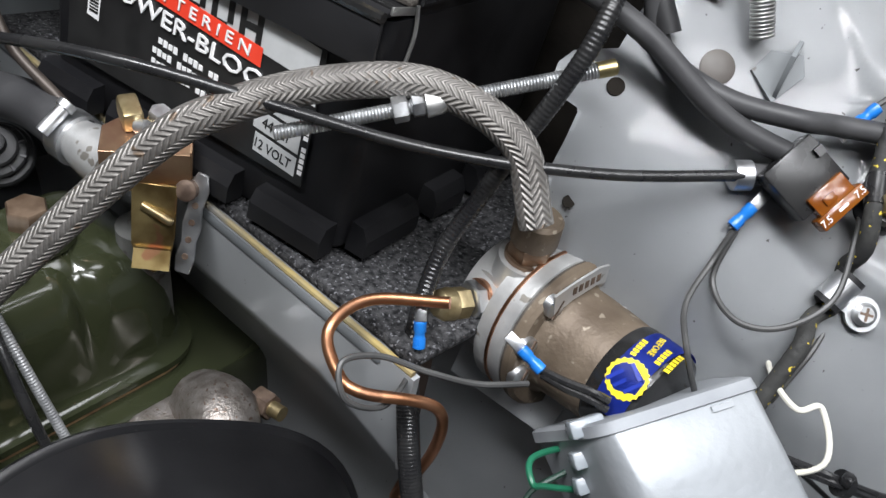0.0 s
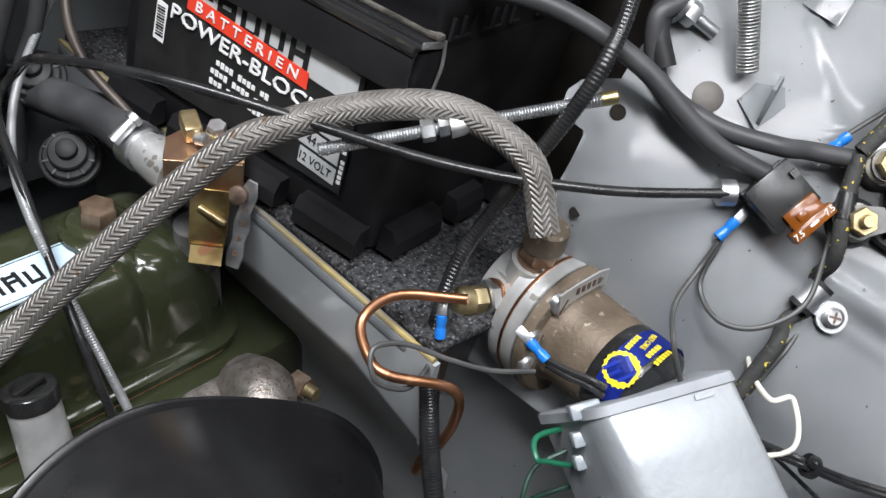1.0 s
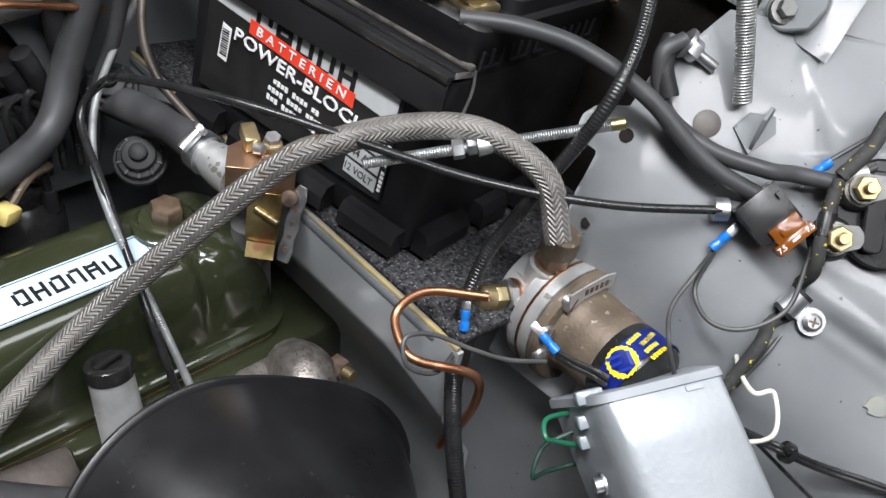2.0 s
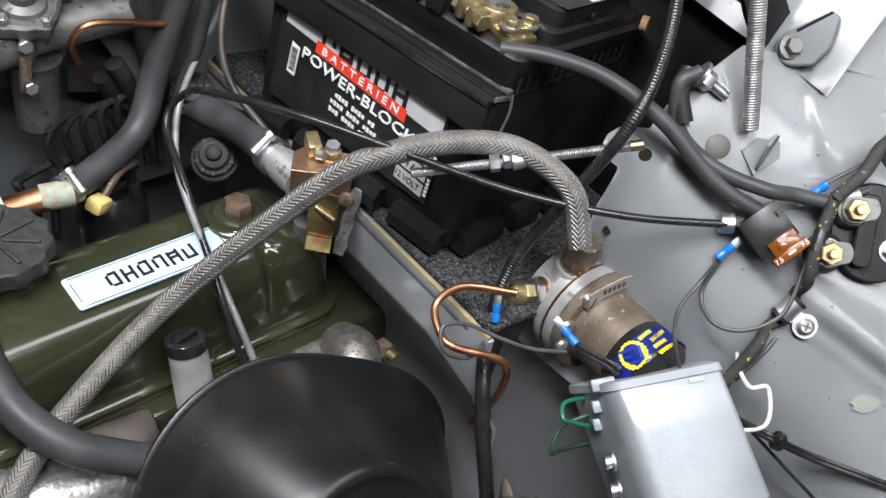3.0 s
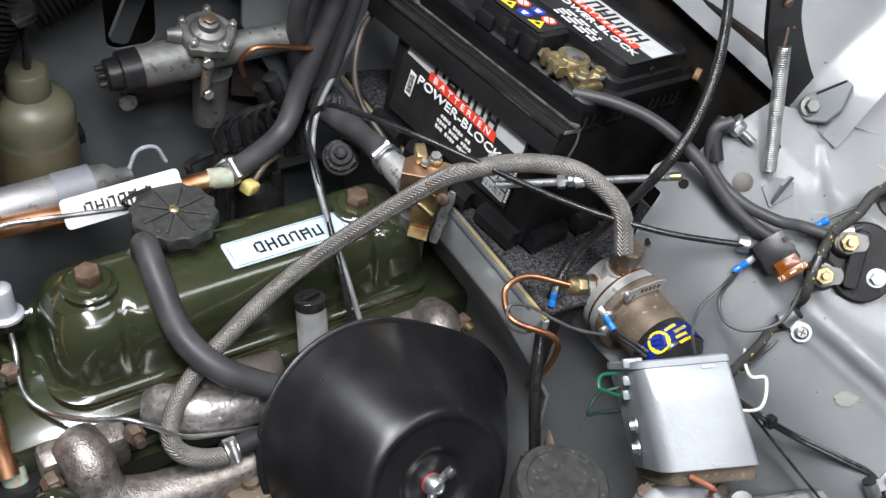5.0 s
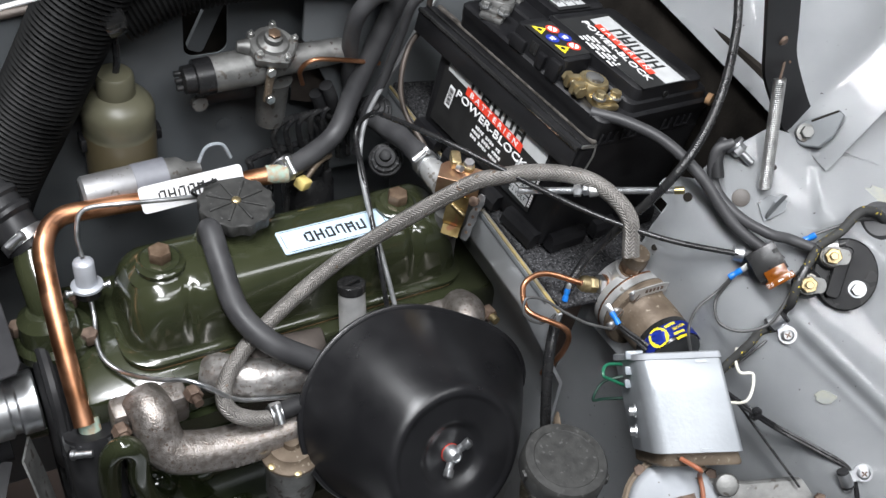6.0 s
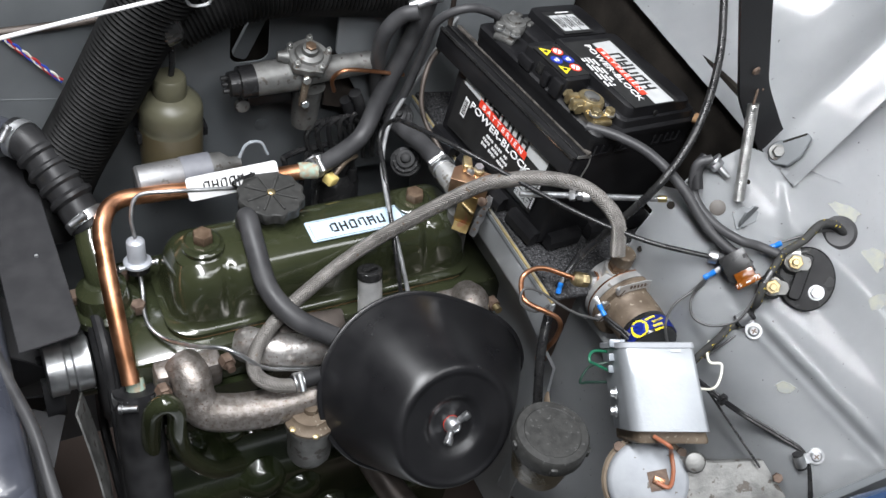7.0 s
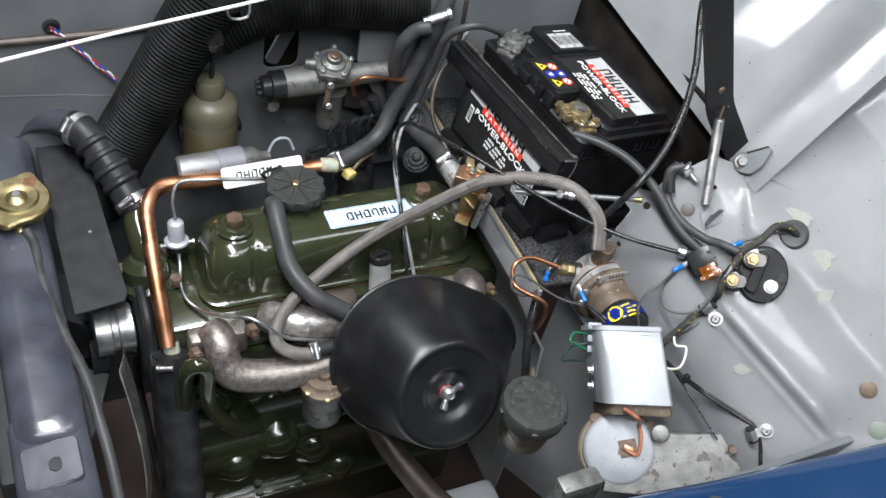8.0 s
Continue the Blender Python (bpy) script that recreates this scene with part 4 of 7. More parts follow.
for k in range(7):
    x, z = -0.30 + 0.055 * k, 0.60 - 0.03 * (k % 3)
    part("added_lump", turned([(0, 0.013), (0.012, 0.012), (0.015, 0.008)], (x, -0.078, z), (0, -1, 0.1), 16), GREEN_OILY_SHADED, engine)
# made-up glossy lumps on the block side, there to catch glints
for x, z, r in ((-0.284, 0.530, 0.022), (-0.236, 0.540, 0.018), (-0.201, 0.454, 0.028), (-0.262, 0.424, 0.024), (-0.150, 0.421, 0.026), (-0.105, 0.350, 0.024)):
    part("added_lump", turned([(-0.004, r * 1.25), (0.001, r * 1.05), (0.004, r * 0.96), (0.010, r * 0.80), (0.014, r * 0.52), (0.0155, r * 0.2)], (x, block_side(z) + 0.001, z), (0.1, -1, 0.25), 26), GREEN_OILY_SHADED, engine)
part("cover_gasket", stack([ring_at(-0.292, 0.070, -0.057, 0.058, 0.030, 0.6935), ring_at(-0.292, 0.070, -0.057, 0.058, 0.030, 0.6985)]), BROWN_RUBBER, engine, "brown cork gasket edge")


def cover_ring(z, i):
    """A ring of the rocker cover, pressed in beside its bolts."""
    coarse = [Vector(q) for q in ring_at(-0.294 + i, 0.072 - i, -0.059 + i, 0.060 - i, max(0.010, 0.031 - i * 0.47), z)]
    out = []
    for k0, (a, b) in enumerate(zip(coarse, coarse[1:] + coarse[:1])):
        n = {6: 90, 13: 10, 20: 90, 27: 10}.get(k0, 1)
        for k in range(n):
            q = a.lerp(b, k / n)
            if z > 0.712 and q.y < 0:
                q.y += 0.0060 * min(1.0, (z - 0.712) / 0.02) * sum(math.exp(-((q.x - x) / 0.0055) ** 2) for x in (-0.229, 0.004))
            out.append(q)
    return out


rings = [cover_ring(z, i) for z, i in
         ((0.6985, 0.0), (0.7030, 0.0), (0.7045, 0.0045), (0.7085, 0.0075), (0.716, 0.0085), (0.742, 0.0115), (0.754, 0.0150), (0.763, 0.0200), (0.769, 0.0265), (0.7725, 0.0340), (0.7738, 0.0420))]
cover = part("rocker_cover", stack(rings), GREEN, engine, "glossy dark green pressed rocker cover", crease=55)
for x in (-0.245, 0.0):
    part("bolt_boss", turned([(-0.006, 0.030), (0.0, 0.0235), (0.0025, 0.019), (0.0035, 0.016)], (x, 0, 0.773), (0, 0, 1)), GREEN, cover)
    b = part("cover_bolt", hexagon((x, 0, 0.7825), (0, 0, 1), 0.0190, 0.0120, 0.35 if x else 0.1), BROWN_METAL, cover, "rusty brown hexagon bolt")
    part("cup_washer", turned([(0.003, 0.0225), (0.0060, 0.0222), (0.0080, 0.0185), (0.0100, 0.0175), (0.0108, 0.0120)], (x, 0, 0.773), (0, 0, 1), 30), GREEN, b)
part("filler_neck", turned([(-0.008, 0.031), (0.000, 0.030), (0.004, 0.027), (0.016, 0.0265)], (-0.160, 0.034, 0.773), (0, 0, 1)), GREEN, cover)
part("breather_stub", turned([(-0.004, 0.018), (0.002, 0.015), (0.004, 0.0105), (0.02, 0.010)], (-0.193, 0.018, 0.771), (-0.1, -0.15, 1)), GREEN, cover)
plate = part("name_plate", slab(rounded(0.116, 0.031, 0.002, 2), Matrix.Translation((-0.0740, -0.012, 0.7752)), 0.0012), SKY_PRINT, cover, "pale blue maker's plate with dark lettering shapes")
odd_marks(6, 0.0112, 0.0140, 0.0, 0.0, Matrix.Translation((-0.0740, -0.012, 0.7753)) @ pose(0, 0, 0, 0, 0, 180), BLACK_PRINT, plate)
part("plate_border", bars([(0, 0.0138, 0.108, 0.0006), (0, -0.0138, 0.108, 0.0006), (0.054, 0, 0.0006, 0.019), (-0.054, 0, 0.0006, 0.019)], Matrix.Translation((-0.0740, -0.012, 0.7753))), BLACK_PRINT, plate)
# water outlet and pump at the front
part("thermostat_housing", turned([(0, 0.036), (0.010, 0.036), (0.014, 0.029), (0.034, 0.026), (0.042, 0.016)], (-0.345, 0.015, 0.690), (-0.1, 0.1, 1)), GREEN, engine)
part("water_elbow", tube([(-0.345, 0.018, 0.715), (-0.346, 0.034, 0.738), (-0.347, 0.060, 0.750), (-0.344, 0.080, 0.760)], 0.0165, 16), GREEN, engine)
for x, y in ((-0.374, 0.028), (-0.316, -0.004), (-0.322, 0.046)):
    part("housing_nut", hexagon((x, y, 0.699), (0, 0, 1), 0.014, 0.012), RUST, engine)
part("water_pump", turned([(0, 0.045), (0.020, 0.040), (0.028, 0.022), (0.055, 0.020)], (-0.335, 0.0, 0.600), (-1, 0, 0)), GREEN_OILY_SHADED, engine)
part("heater_elbow", tube([(-0.334, -0.115, 0.58), (-0.334, -0.118, 0.63), (-0.330, -0.121, 0.675), (-0.318, -0.124, 0.690), (-0.308, -0.125, 0.672), (-0.308, -0.128, 0.635), (-0.298, -0.126, 0.585), (-0.266, -0.118, 0.525), (-0.23, -0.10, 0.49)], 0.0105, 14), GREEN, engine, "green bent coolant pipe")

cap = thing("oil_filler_cap", (-0.160, 0.034, 0.785), "dark grey ribbed plastic oil filler cap", "oil cap")
disc = [((0.0372 if k % 4 in (0, 1) else 0.0345) * math.cos(math.tau * k / 48), (0.0372 if k % 4 in (0, 1) else 0.0345) * math.sin(math.tau * k / 48)) for k in range(48)]
part("cap_disc", slab(disc, Matrix.Translation((-0.160, 0.034, 0.800)), 0.014, 0.0012), CAP_PLASTIC, cap)
for k in range(8):
    part("rib", block((0.024, 0.0026, 0.0026), Matrix.Translation((-0.160, 0.034, 0.8005)) @ pose(0, 0, 0, 0, 0, 45 * k + 12) @ Matrix.Translation((0.017, 0, 0)), 0.0006), CAP_PLASTIC, cap)
part("rivet", turned([(0, 0.0048), (0.002, 0.0044), (0.003, 0.0025)], (-0.160, 0.034, 0.800), (0, 0, 1), 18), BRASS, cap, "brass rivet")

valve = thing("heater_valve", (0.04, -0.02, 0.70), "gold passivated heater tap on the cylinder head", "heater tap")
VM = frame_of((0.045, -0.036, 0.8400), (-0.10, -0.12, 1), (0.76, -0.62, 0.05))     # x along the plate, y to the hose
part("spigot", turned([(0, 0.0112), (0.010, 0.0112), (0.014, 0.0128), (0.026, 0.0140), (0.038, 0.0140)], (0.031, 0.009, 0.8205), (0.06, -1, 0.02), 28), ALLOY, valve, "light grey cast alloy spigot")
part("stalk", turned([(0, 0.014), (0.09, 0.013)], (0.050, -0.030, 0.690), (-0.05, 0.02, 1), 20), ALLOY_DULL, valve)
part("top_plate", slab([(-0.021, -0.011), (0.021, -0.011), (0.021, 0.010), (-0.012, 0.014), (-0.021, 0.006)], VM, 0.0018, 0.0005), COPPERY, valve, "gold and copper tinted bent plate")
part("front_flange", block((0.042, 0.0018, 0.026), VM @ Matrix.Translation((0, -0.0112, -0.013)), 0.0005), COPPERY, valve)
part("end_flange", block((0.0018, 0.020, 0.022), VM @ Matrix.Translation((0.0208, 0, -0.011)), 0.0005), COPPERY, valve)
grip = part("cable_grip", block((0.010, 0.017, 0.011), VM @ Matrix.Translation((-0.008, 0.010, 0.0055)) @ pose(0, 0, 0, 0, 0, 18), 0.002), BRASS, valve, "brass cable grip")
part("grip_screw", turned([(0, 0.0035), (0.006, 0.0035), (0.0065, 0.0022)], VM @ Vector((-0.004, 0.001, 0.005)), (0.3, -0.9, 0.3), 12), ZINC, grip)
bolt = part("plate_bolt", hexagon(VM @ Vector((0.006, 0.008, 0.004)), (-0.1, -0.12, 1), 0.0095, 0.006, 0.3), ZINC, valve, "bright bolt on a brass washer")
part("bolt_washer", turned([(0.0002, 0.0068), (0.004, 0.0062)], VM @ Vector((0.006, 0.008, 0)), (-0.1, -0.12, 1), 20), BRASS, bolt)
HM = frame_of((0.037, -0.050, 0.800), (-0.62, -0.62, 0.30), (0.70, -0.70, 0.0))      # face of the hanging bracket
part("hanging_bracket", slab([(-0.010, 0.020), (0.012, 0.020), (0.012, -0.006), (0.010, -0.022), (0.003, -0.027), (-0.004, -0.024), (-0.009, -0.012)], HM, 0.0018, 0.0005), AGED_GOLD, valve, "aged gold passivated bracket")
part("bracket_fold", block((0.018, 0.0018, 0.010), HM @ Matrix.Translation((0.002, -0.018, 0.004)) @ pose(0, 0, 0, 70, 0, 0)), AGED_GOLD, valve)
part("pin", turned([(0, 0.0022), (0.016, 0.0022), (0.017, 0.0014)], (0.036, -0.045, 0.808), (0.42, -0.85, -0.30), 12), BRASS, valve, "brass pin")
LM = frame_of((0.0555, -0.0585, 0.798), (-0.80, -0.45, 0.40), (0.45, -0.85, 0.0))
for k, dz in enumerate((0.0, 0.006)):
    lever = part("lever", slab([(-0.0040, -0.026), (0.0036, -0.026), (0.0048, -0.018), (0.0036, -0.010), (0.0050, -0.002), (0.0036, 0.008), (0.0054, 0.018), (0.0035, 0.026), (-0.0020, 0.027), (-0.0052, 0.020), (-0.0038, 0.010), (-0.0050, 0.0), (-0.0036, -0.010), (-0.0050, -0.018)], LM @ Matrix.Translation((0.002 * k, 0, dz)), 0.0016, 0.0004), ZINC, valve, "bright perforated lever")
    if k:
        for y in (-0.017, -0.008, 0.001, 0.010):
            part("lever_hole", turned([(0, 0.0017), (0.0004, 0.0017)], LM @ Vector((0.002, y, dz)), (-0.80, -0.45, 0.40), 12), RUST, lever)
part("lever_roller", turned([(-0.001, 0.0055), (0.010, 0.0055), (0.011, 0.004)], LM @ Vector((-0.003, 0.017, 0)), (-0.80, -0.45, 0.40), 16), RUST, valve)

# ---- manifolds, carburettor, air cleaner ----
man = thing("exhaust_manifold", (-0.2, -0.12, 0.60), "heat-worn silver cast iron exhaust manifold", "manifold")
part("front_branch", tube([(-0.290, -0.082, 0.690), (-0.286, -0.102, 0.692), (-0.285, -0.114, 0.674), (-0.275, -0.126, 0.660), (-0.240, -0.133, 0.652), (-0.195, -0.136, 0.650), (-0.155, -0.137, 0.654), (-0.11, -0.14, 0.66)], 0.0205, 20, step=0.006), EXHAUST, man)
part("flange", block((0.070, 0.026, 0.040), Matrix.Translation((-0.285, -0.084, 0.676)), 0.006), EXHAUST, man)
part("rear_branch", tube([(0.045, -0.085, 0.690), (0.040, -0.108, 0.704), (0.022, -0.120, 0.690), (-0.01, -0.128, 0.664), (-0.06, -0.132, 0.640)], 0.020, 18, step=0.006), EXHAUST, man)
part("rear_flange", block((0.062, 0.028, 0.040), Matrix.Translation((0.035, -0.084, 0.676)), 0.006), EXHAUST, man)
part("raised_marks", bars([(0.0052 * k, 0, 0.0034, 0.007) for k in range(13) if k not in (6,)], frame_of((-0.225, -0.1545, 0.6490), (0, -0.95, 0.25), (1, 0, 0.0)), 0.0016), EXHAUST, man)
for p in ((-0.316, -0.099, 0.684), (-0.248, -0.092, 0.698), (0.068, -0.102, 0.694)):
    b = part("manifold_nut", hexagon(p, (0.1, -1, 0.15), 0.014, 0.012), RUST, man)
    part("stud_end", turned([(0.011, 0.0045), (0.020, 0.0045)], p, (0.1, -1, 0.15), 12), BRASS if p[0] > 0 else RUST, b)
inl = thing("inlet_manifold", (-0.12, -0.12, 0.66), "bright cast alloy inlet manifold beside the head", "manifold")
part("runner", tube([(-0.216, -0.060, 0.672), (-0.213, -0.078, 0.688), (-0.192, -0.095, 0.694), (-0.150, -0.101, 0.688), (-0.10, -0.106, 0.682), (-0.05, -0.110, 0.68)], 0.020, 20, step=0.006), RUNNER, inl)
part("runner_web", block((0.075, 0.030, 0.012), Matrix.Translation((-0.150, -0.086, 0.708)) @ pose(0, 0, 0, 24, 0, -6), 0.005, 2), DARK_PIPE, inl, "brown stained web")
part("riser", turned([(0, 0.024), (0.020, 0.021), (0.026, 0.027), (0.032, 0.027)], (-0.105, -0.122, 0.676), (0.1, -0.75, 0.45)), EXHAUST, inl)

AXIS = Vector((0.0, -0.834, 0.552)).normalized()
carb = thing("carburettor", (-0.10, -0.16, 0.58), "dull alloy side-draught carburettor behind the air cleaner", "carburettor")
part("body", block((0.060, 0.050, 0.052), frame_of((-0.085, -0.146, 0.655), AXIS, (1, 0, 0)), 0.010, 3), ALLOY_DULL, carb)
part("dashpot", turned([(0, 0.020), (0.010, 0.020), (0.020, 0.0142), (0.078, 0.0132)], (-0.080, -0.094, 0.676), (0.0, 0.30, 0.95)), ALLOY, carb, "bright turned dashpot")
dc = part("dashpot_cap", turned([(0, 0.0138), (0.006, 0.0142), (0.009, 0.0138), (0.0102, 0.0122), (0.0102, 0.009), (0.007, 0.0082)], Vector((-0.080, -0.094, 0.676)) + Vector((0.0, 0.30, 0.95)).normalized() * 0.077, (0.0, 0.30, 0.95)), BLACK_GLOSS, carb, "black slotted damper cap")
part("cap_bridge", block((0.019, 0.0045, 0.003), frame_of(Vector((-0.080, -0.094, 0.676)) + Vector((0.0, 0.30, 0.95)).normalized() * 0.0868, (0.0, 0.30, 0.95), (1, 0.3, 0)), 0.0008), BLACK_GLOSS, dc)
part("float_bowl", turned([(-0.058, 0.014), (-0.054, 0.021), (-0.046, 0.0245), (0.0, 0.0250), (0.003, 0.0285), (0.008, 0.0285)], (-0.172, -0.158, 0.633), (0, 0.1, 1)), ALLOY_DULL, carb)
lidp = part("bowl_lid", turned([(0.008, 0.0290), (0.0115, 0.0292), (0.013, 0.0275), (0.016, 0.0230), (0.021, 0.0210), (0.022, 0.0085), (0.027, 0.0075), (0.0275, 0.004)], (-0.172, -0.158, 0.633), (0, 0.1, 1)), RUSTY_BROWN, carb, "brown stained bowl lid")
for dx, dy in ((-0.024, -0.010), (-0.004, -0.0255), (0.018, 0.018)):
    part("lid_screw", turned([(0, 0.0042), (0.003, 0.0040), (0.004, 0.002)], (-0.172 + dx, -0.158 + dy, 0.645), (0, 0.1, 1), 14), BRASS, lidp)
part("bowl_tail", block((0.014, 0.012, 0.026), Matrix.Translation((-0.160, -0.172, 0.588)), 0.003), ALLOY_DULL, carb)
part("fuel_stub", tube([(-0.190, -0.142, 0.692), (-0.172, -0.140, 0.691), (-0.150, -0.138, 0.690), (-0.125, -0.136, 0.690)], 0.0092, 16), RUBBER_DARK, carb)
part("cable_ferrule", turned([(0, 0.0045), (0.012, 0.004)], (-0.035, -0.085, 0.692), (0, 0.4, 0.9), 12), BRASS, carb)

RIM = Vector((-0.0635, -0.163, 0.667))
E1, E2 = Vector((1, 0, 0)), Vector((0, 0.552, 0.834)).normalized()
LEAN_OUT = E1 * 0.120 - E2 * 0.235       # the drum's end is set off its rim's centre to fit the camera's view


def drum_ring(s, r, bulge):
    """A ring of the drum, with the nose of its inlet."""
    out = []
    for k in range(84):
        t = math.tau * k / 84
        d = (t + 0.08 + math.pi) % math.tau - math.pi
        rr = r + bulge * math.exp(-(d / (0.62 if d > 0 else 0.36)) ** 2)
        out.append(RIM + AXIS * s + LEAN_OUT * max(0.0, s) + E1 * rr * math.cos(t) + E2 * rr * math.sin(t))
    return out


cleaner = thing("air_cleaner", RIM, "satin black drum air cleaner with a wing nut", "air cleaner")
part("back_plate", stack([drum_ring(-0.012, 0.080, 0.0), drum_ring(-0.010, 0.092, 0.020), drum_ring(-0.002, 0.099, 0.036)]), BLACK_SATIN, cleaner)
part("drum", stack([drum_ring(-0.0030, 0.1005, 0.046), drum_ring(-0.0026, 0.1042, 0.047), drum_ring(0.0008, 0.1048, 0.047), drum_ring(0.0018, 0.1036, 0.0468), drum_ring(0.0020, 0.1004, 0.046), drum_ring(0.03, 0.0910, 0.034), drum_ring(0.06, 0.0805, 0.019),
                    drum_ring(0.084, 0.0715, 0.006), drum_ring(0.0885, 0.0697, 0.003), drum_ring(0.0912, 0.0680, 0.001), drum_ring(0.0932, 0.0655, 0), drum_ring(0.0942, 0.0628, 0), drum_ring(0.0941, 0.0605, 0), drum_ring(0.0932, 0.0585, 0), drum_ring(0.0928, 0.055, 0),
                    drum_ring(0.0922, 0.0380, 0), drum_ring(0.0917, 0.0350, 0), drum_ring(0.0900, 0.0315, 0), drum_ring(0.0868, 0.0275, 0), drum_ring(0.0852, 0.0245, 0), drum_ring(0.0848, 0.0200, 0), drum_ring(0.0848, 0.006, 0)]), DRUM_PAINT, cleaner, crease=32)
HUB = RIM + AXIS * 0.0848 + LEAN_OUT * 0.0848
wn = part("wing_nut", turned([(0.0010, 0.0092), (0.0060, 0.0086), (0.0100, 0.0070), (0.0120, 0.0045), (0.0105, 0.0040)], HUB, AXIS, 22), ZINC, cleaner, "bright wing nut on a red washer")
for a in (0.62, 4.05):
    WG = frame_of(HUB + AXIS * 0.0060, AXIS, E1 * math.cos(a) + E2 * math.sin(a))
    part("wing", joined(block((0.012, 0.0060, 0.0060), WG @ Matrix.Translation((0.0105, 0.0, 0.0020)) @ pose(0, 0, 0, 0, -22, 0), 0.0012), block((0.0085, 0.0078, 0.0075), WG @ Matrix.Translation((0.0160, 0, 0.0050)) @ pose(0, 0, 0, 0, -20, 0), 0.0016)), ZINC, wn)
part("red_washer", turned([(-0.0006, 0.0094), (0.0008, 0.0094), (0.0009, 0.008)], HUB, AXIS, 24), RED_PRINT, cleaner)
part("inlet_stub", turned([(0, 0.013), (0.022, 0.013), (0.023, 0.011)], (-0.100, -0.118, 0.697), (-0.95, 0.05, 0.2), 20), BLACK_SATIN, cleaner)

pipe = thing("exhaust_pipe", (-0.07, -0.3, 0.45), "brown heat-stained exhaust pipe under the air cleaner", "exhaust pipe")
part("pipe_run", tube([(-0.11, -0.150, 0.610), (-0.10, -0.190, 0.56), (-0.075, -0.245, 0.53), (-0.04, -0.300, 0.505), (0.02, -0.36, 0.48)], 0.017, 16), DARK_PIPE, pipe)


# ---- hoses, pipes and cables ----
def hose(name, pts, r, m, label, category="hose", seg=12, per=8, ribs=None, clamps=(), group=""):
    h = thing(name, pts[0], label, category, group)
    part("run", tube(pts, r, seg, per, ribs=ribs), m, h)
    for at, along, cr in clamps:
        clip = part("clamp_band", turned([(-0.005, cr * 0.97), (-0.005, cr * 1.07), (0.005, cr * 1.07), (0.005, cr * 0.97)], at, along, 24), ZINC, h, "bright worm-drive clamp")
        q = (Vector((-0.4, -0.6, 0.7)) - Vector(along).normalized() * Vector((-0.4, -0.6, 0.7)).dot(Vector(along).normalized())).normalized()
        part("clamp_screw", turned([(-0.009, 0.0035), (0.006, 0.0035), (0.0065, 0.0048), (0.010, 0.0048)], Vector(at) + q * (cr * 1.2 + 0.002), q.cross(Vector(along)), 10), ZINC, clip)
    return h


hose("fuel_hose", [(-0.1798, -0.1446, 0.6897), (-0.2040, -0.1385, 0.6905), (-0.2215, -0.1270, 0.6960), (-0.2235, -0.1120, 0.7060), (-0.2060, -0.0925, 0.7200), (-0.1620, -0.0725, 0.7440), (-0.0784, -0.0491, 0.7770), (0.0045, -0.0873, 0.8713), (0.0365, -0.1055, 0.8965), (0.0784, -0.1240, 0.9052), (0.1049, -0.1539, 0.9107), (0.1206, -0.1899, 0.8985), (0.1185, -0.2121, 0.8685)],
     0.0078, STEEL_BRAID, "tarnished braided steel fuel hose from the pump", clamps=(((-0.183, -0.1413, 0.6918), (1, -0.05, 0.1), 0.0098),), seg=16, per=12)
hose("breather_hose", [(-0.193, 0.018, 0.775), (-0.194, 0.010, 0.793), (-0.196, -0.022, 0.784), (-0.193, -0.062, 0.757), (-0.176, -0.095, 0.743), (-0.148, -0.111, 0.726), (-0.118, -0.116, 0.704), (-0.095, -0.118, 0.696)], 0.0114, RUBBER, "thick dark grey rubber breather hose", seg=16)
choke = hose("choke_cable", [(-0.0422, -0.0944, 0.7022), (-0.0476, -0.0620, 0.7679), (-0.0355, 0.0097, 0.8121), (-0.0210, 0.0654, 0.8266), (-0.0087, 0.0625, 0.8500), (-0.0170, 0.0047, 0.8903), (0.0134, -0.0756, 0.9081), (0.0888, -0.1597, 0.8908), (0.1381, -0.2204, 0.8934), (0.1932, -0.2666, 0.8982)],
             0.0026, WIRE_BLACK, "thin glossy black cable looping over the engine", "cable")
part("ferrule", turned([(0, 0.0040), (0.002, 0.0068), (0.010, 0.0068), (0.011, 0.0045)], (0.1885, -0.2575, 0.8950), (0.05, -0.050, 0.01), 18), ZINC, choke, "bright crimped end")
part("stop_collar", turned([(0, 0.0052), (0.020, 0.0052)], (0.1950, -0.2640, 0.8965), (0.05, -0.050, 0.01), 16), RUBBER, choke)
hose("throttle_cable", [(-0.030, -0.088, 0.702), (-0.040, -0.058, 0.762), (-0.041, -0.006, 0.806), (-0.022, 0.050, 0.812), (0.008, 0.095, 0.826), (0.050, 0.120, 0.866), (0.085, 0.140, 0.900), (0.13, 0.17, 0.93)], 0.0024, CABLE_GREY, "light grey spiral wound throttle cable", "cable", 10, ribs=(0.0016, 0.0003))
hose("battery_cable", [(0.1119, -0.1132, 0.9586), (0.1350, -0.1375, 0.9604), (0.1573, -0.1664, 0.9560), (0.1746, -0.2041, 0.9424), (0.1900, -0.2466, 0.9175), (0.2141, -0.2889, 0.9051)], 0.0052, RUBBER, "thick dark grey battery cable", "cable", 14)
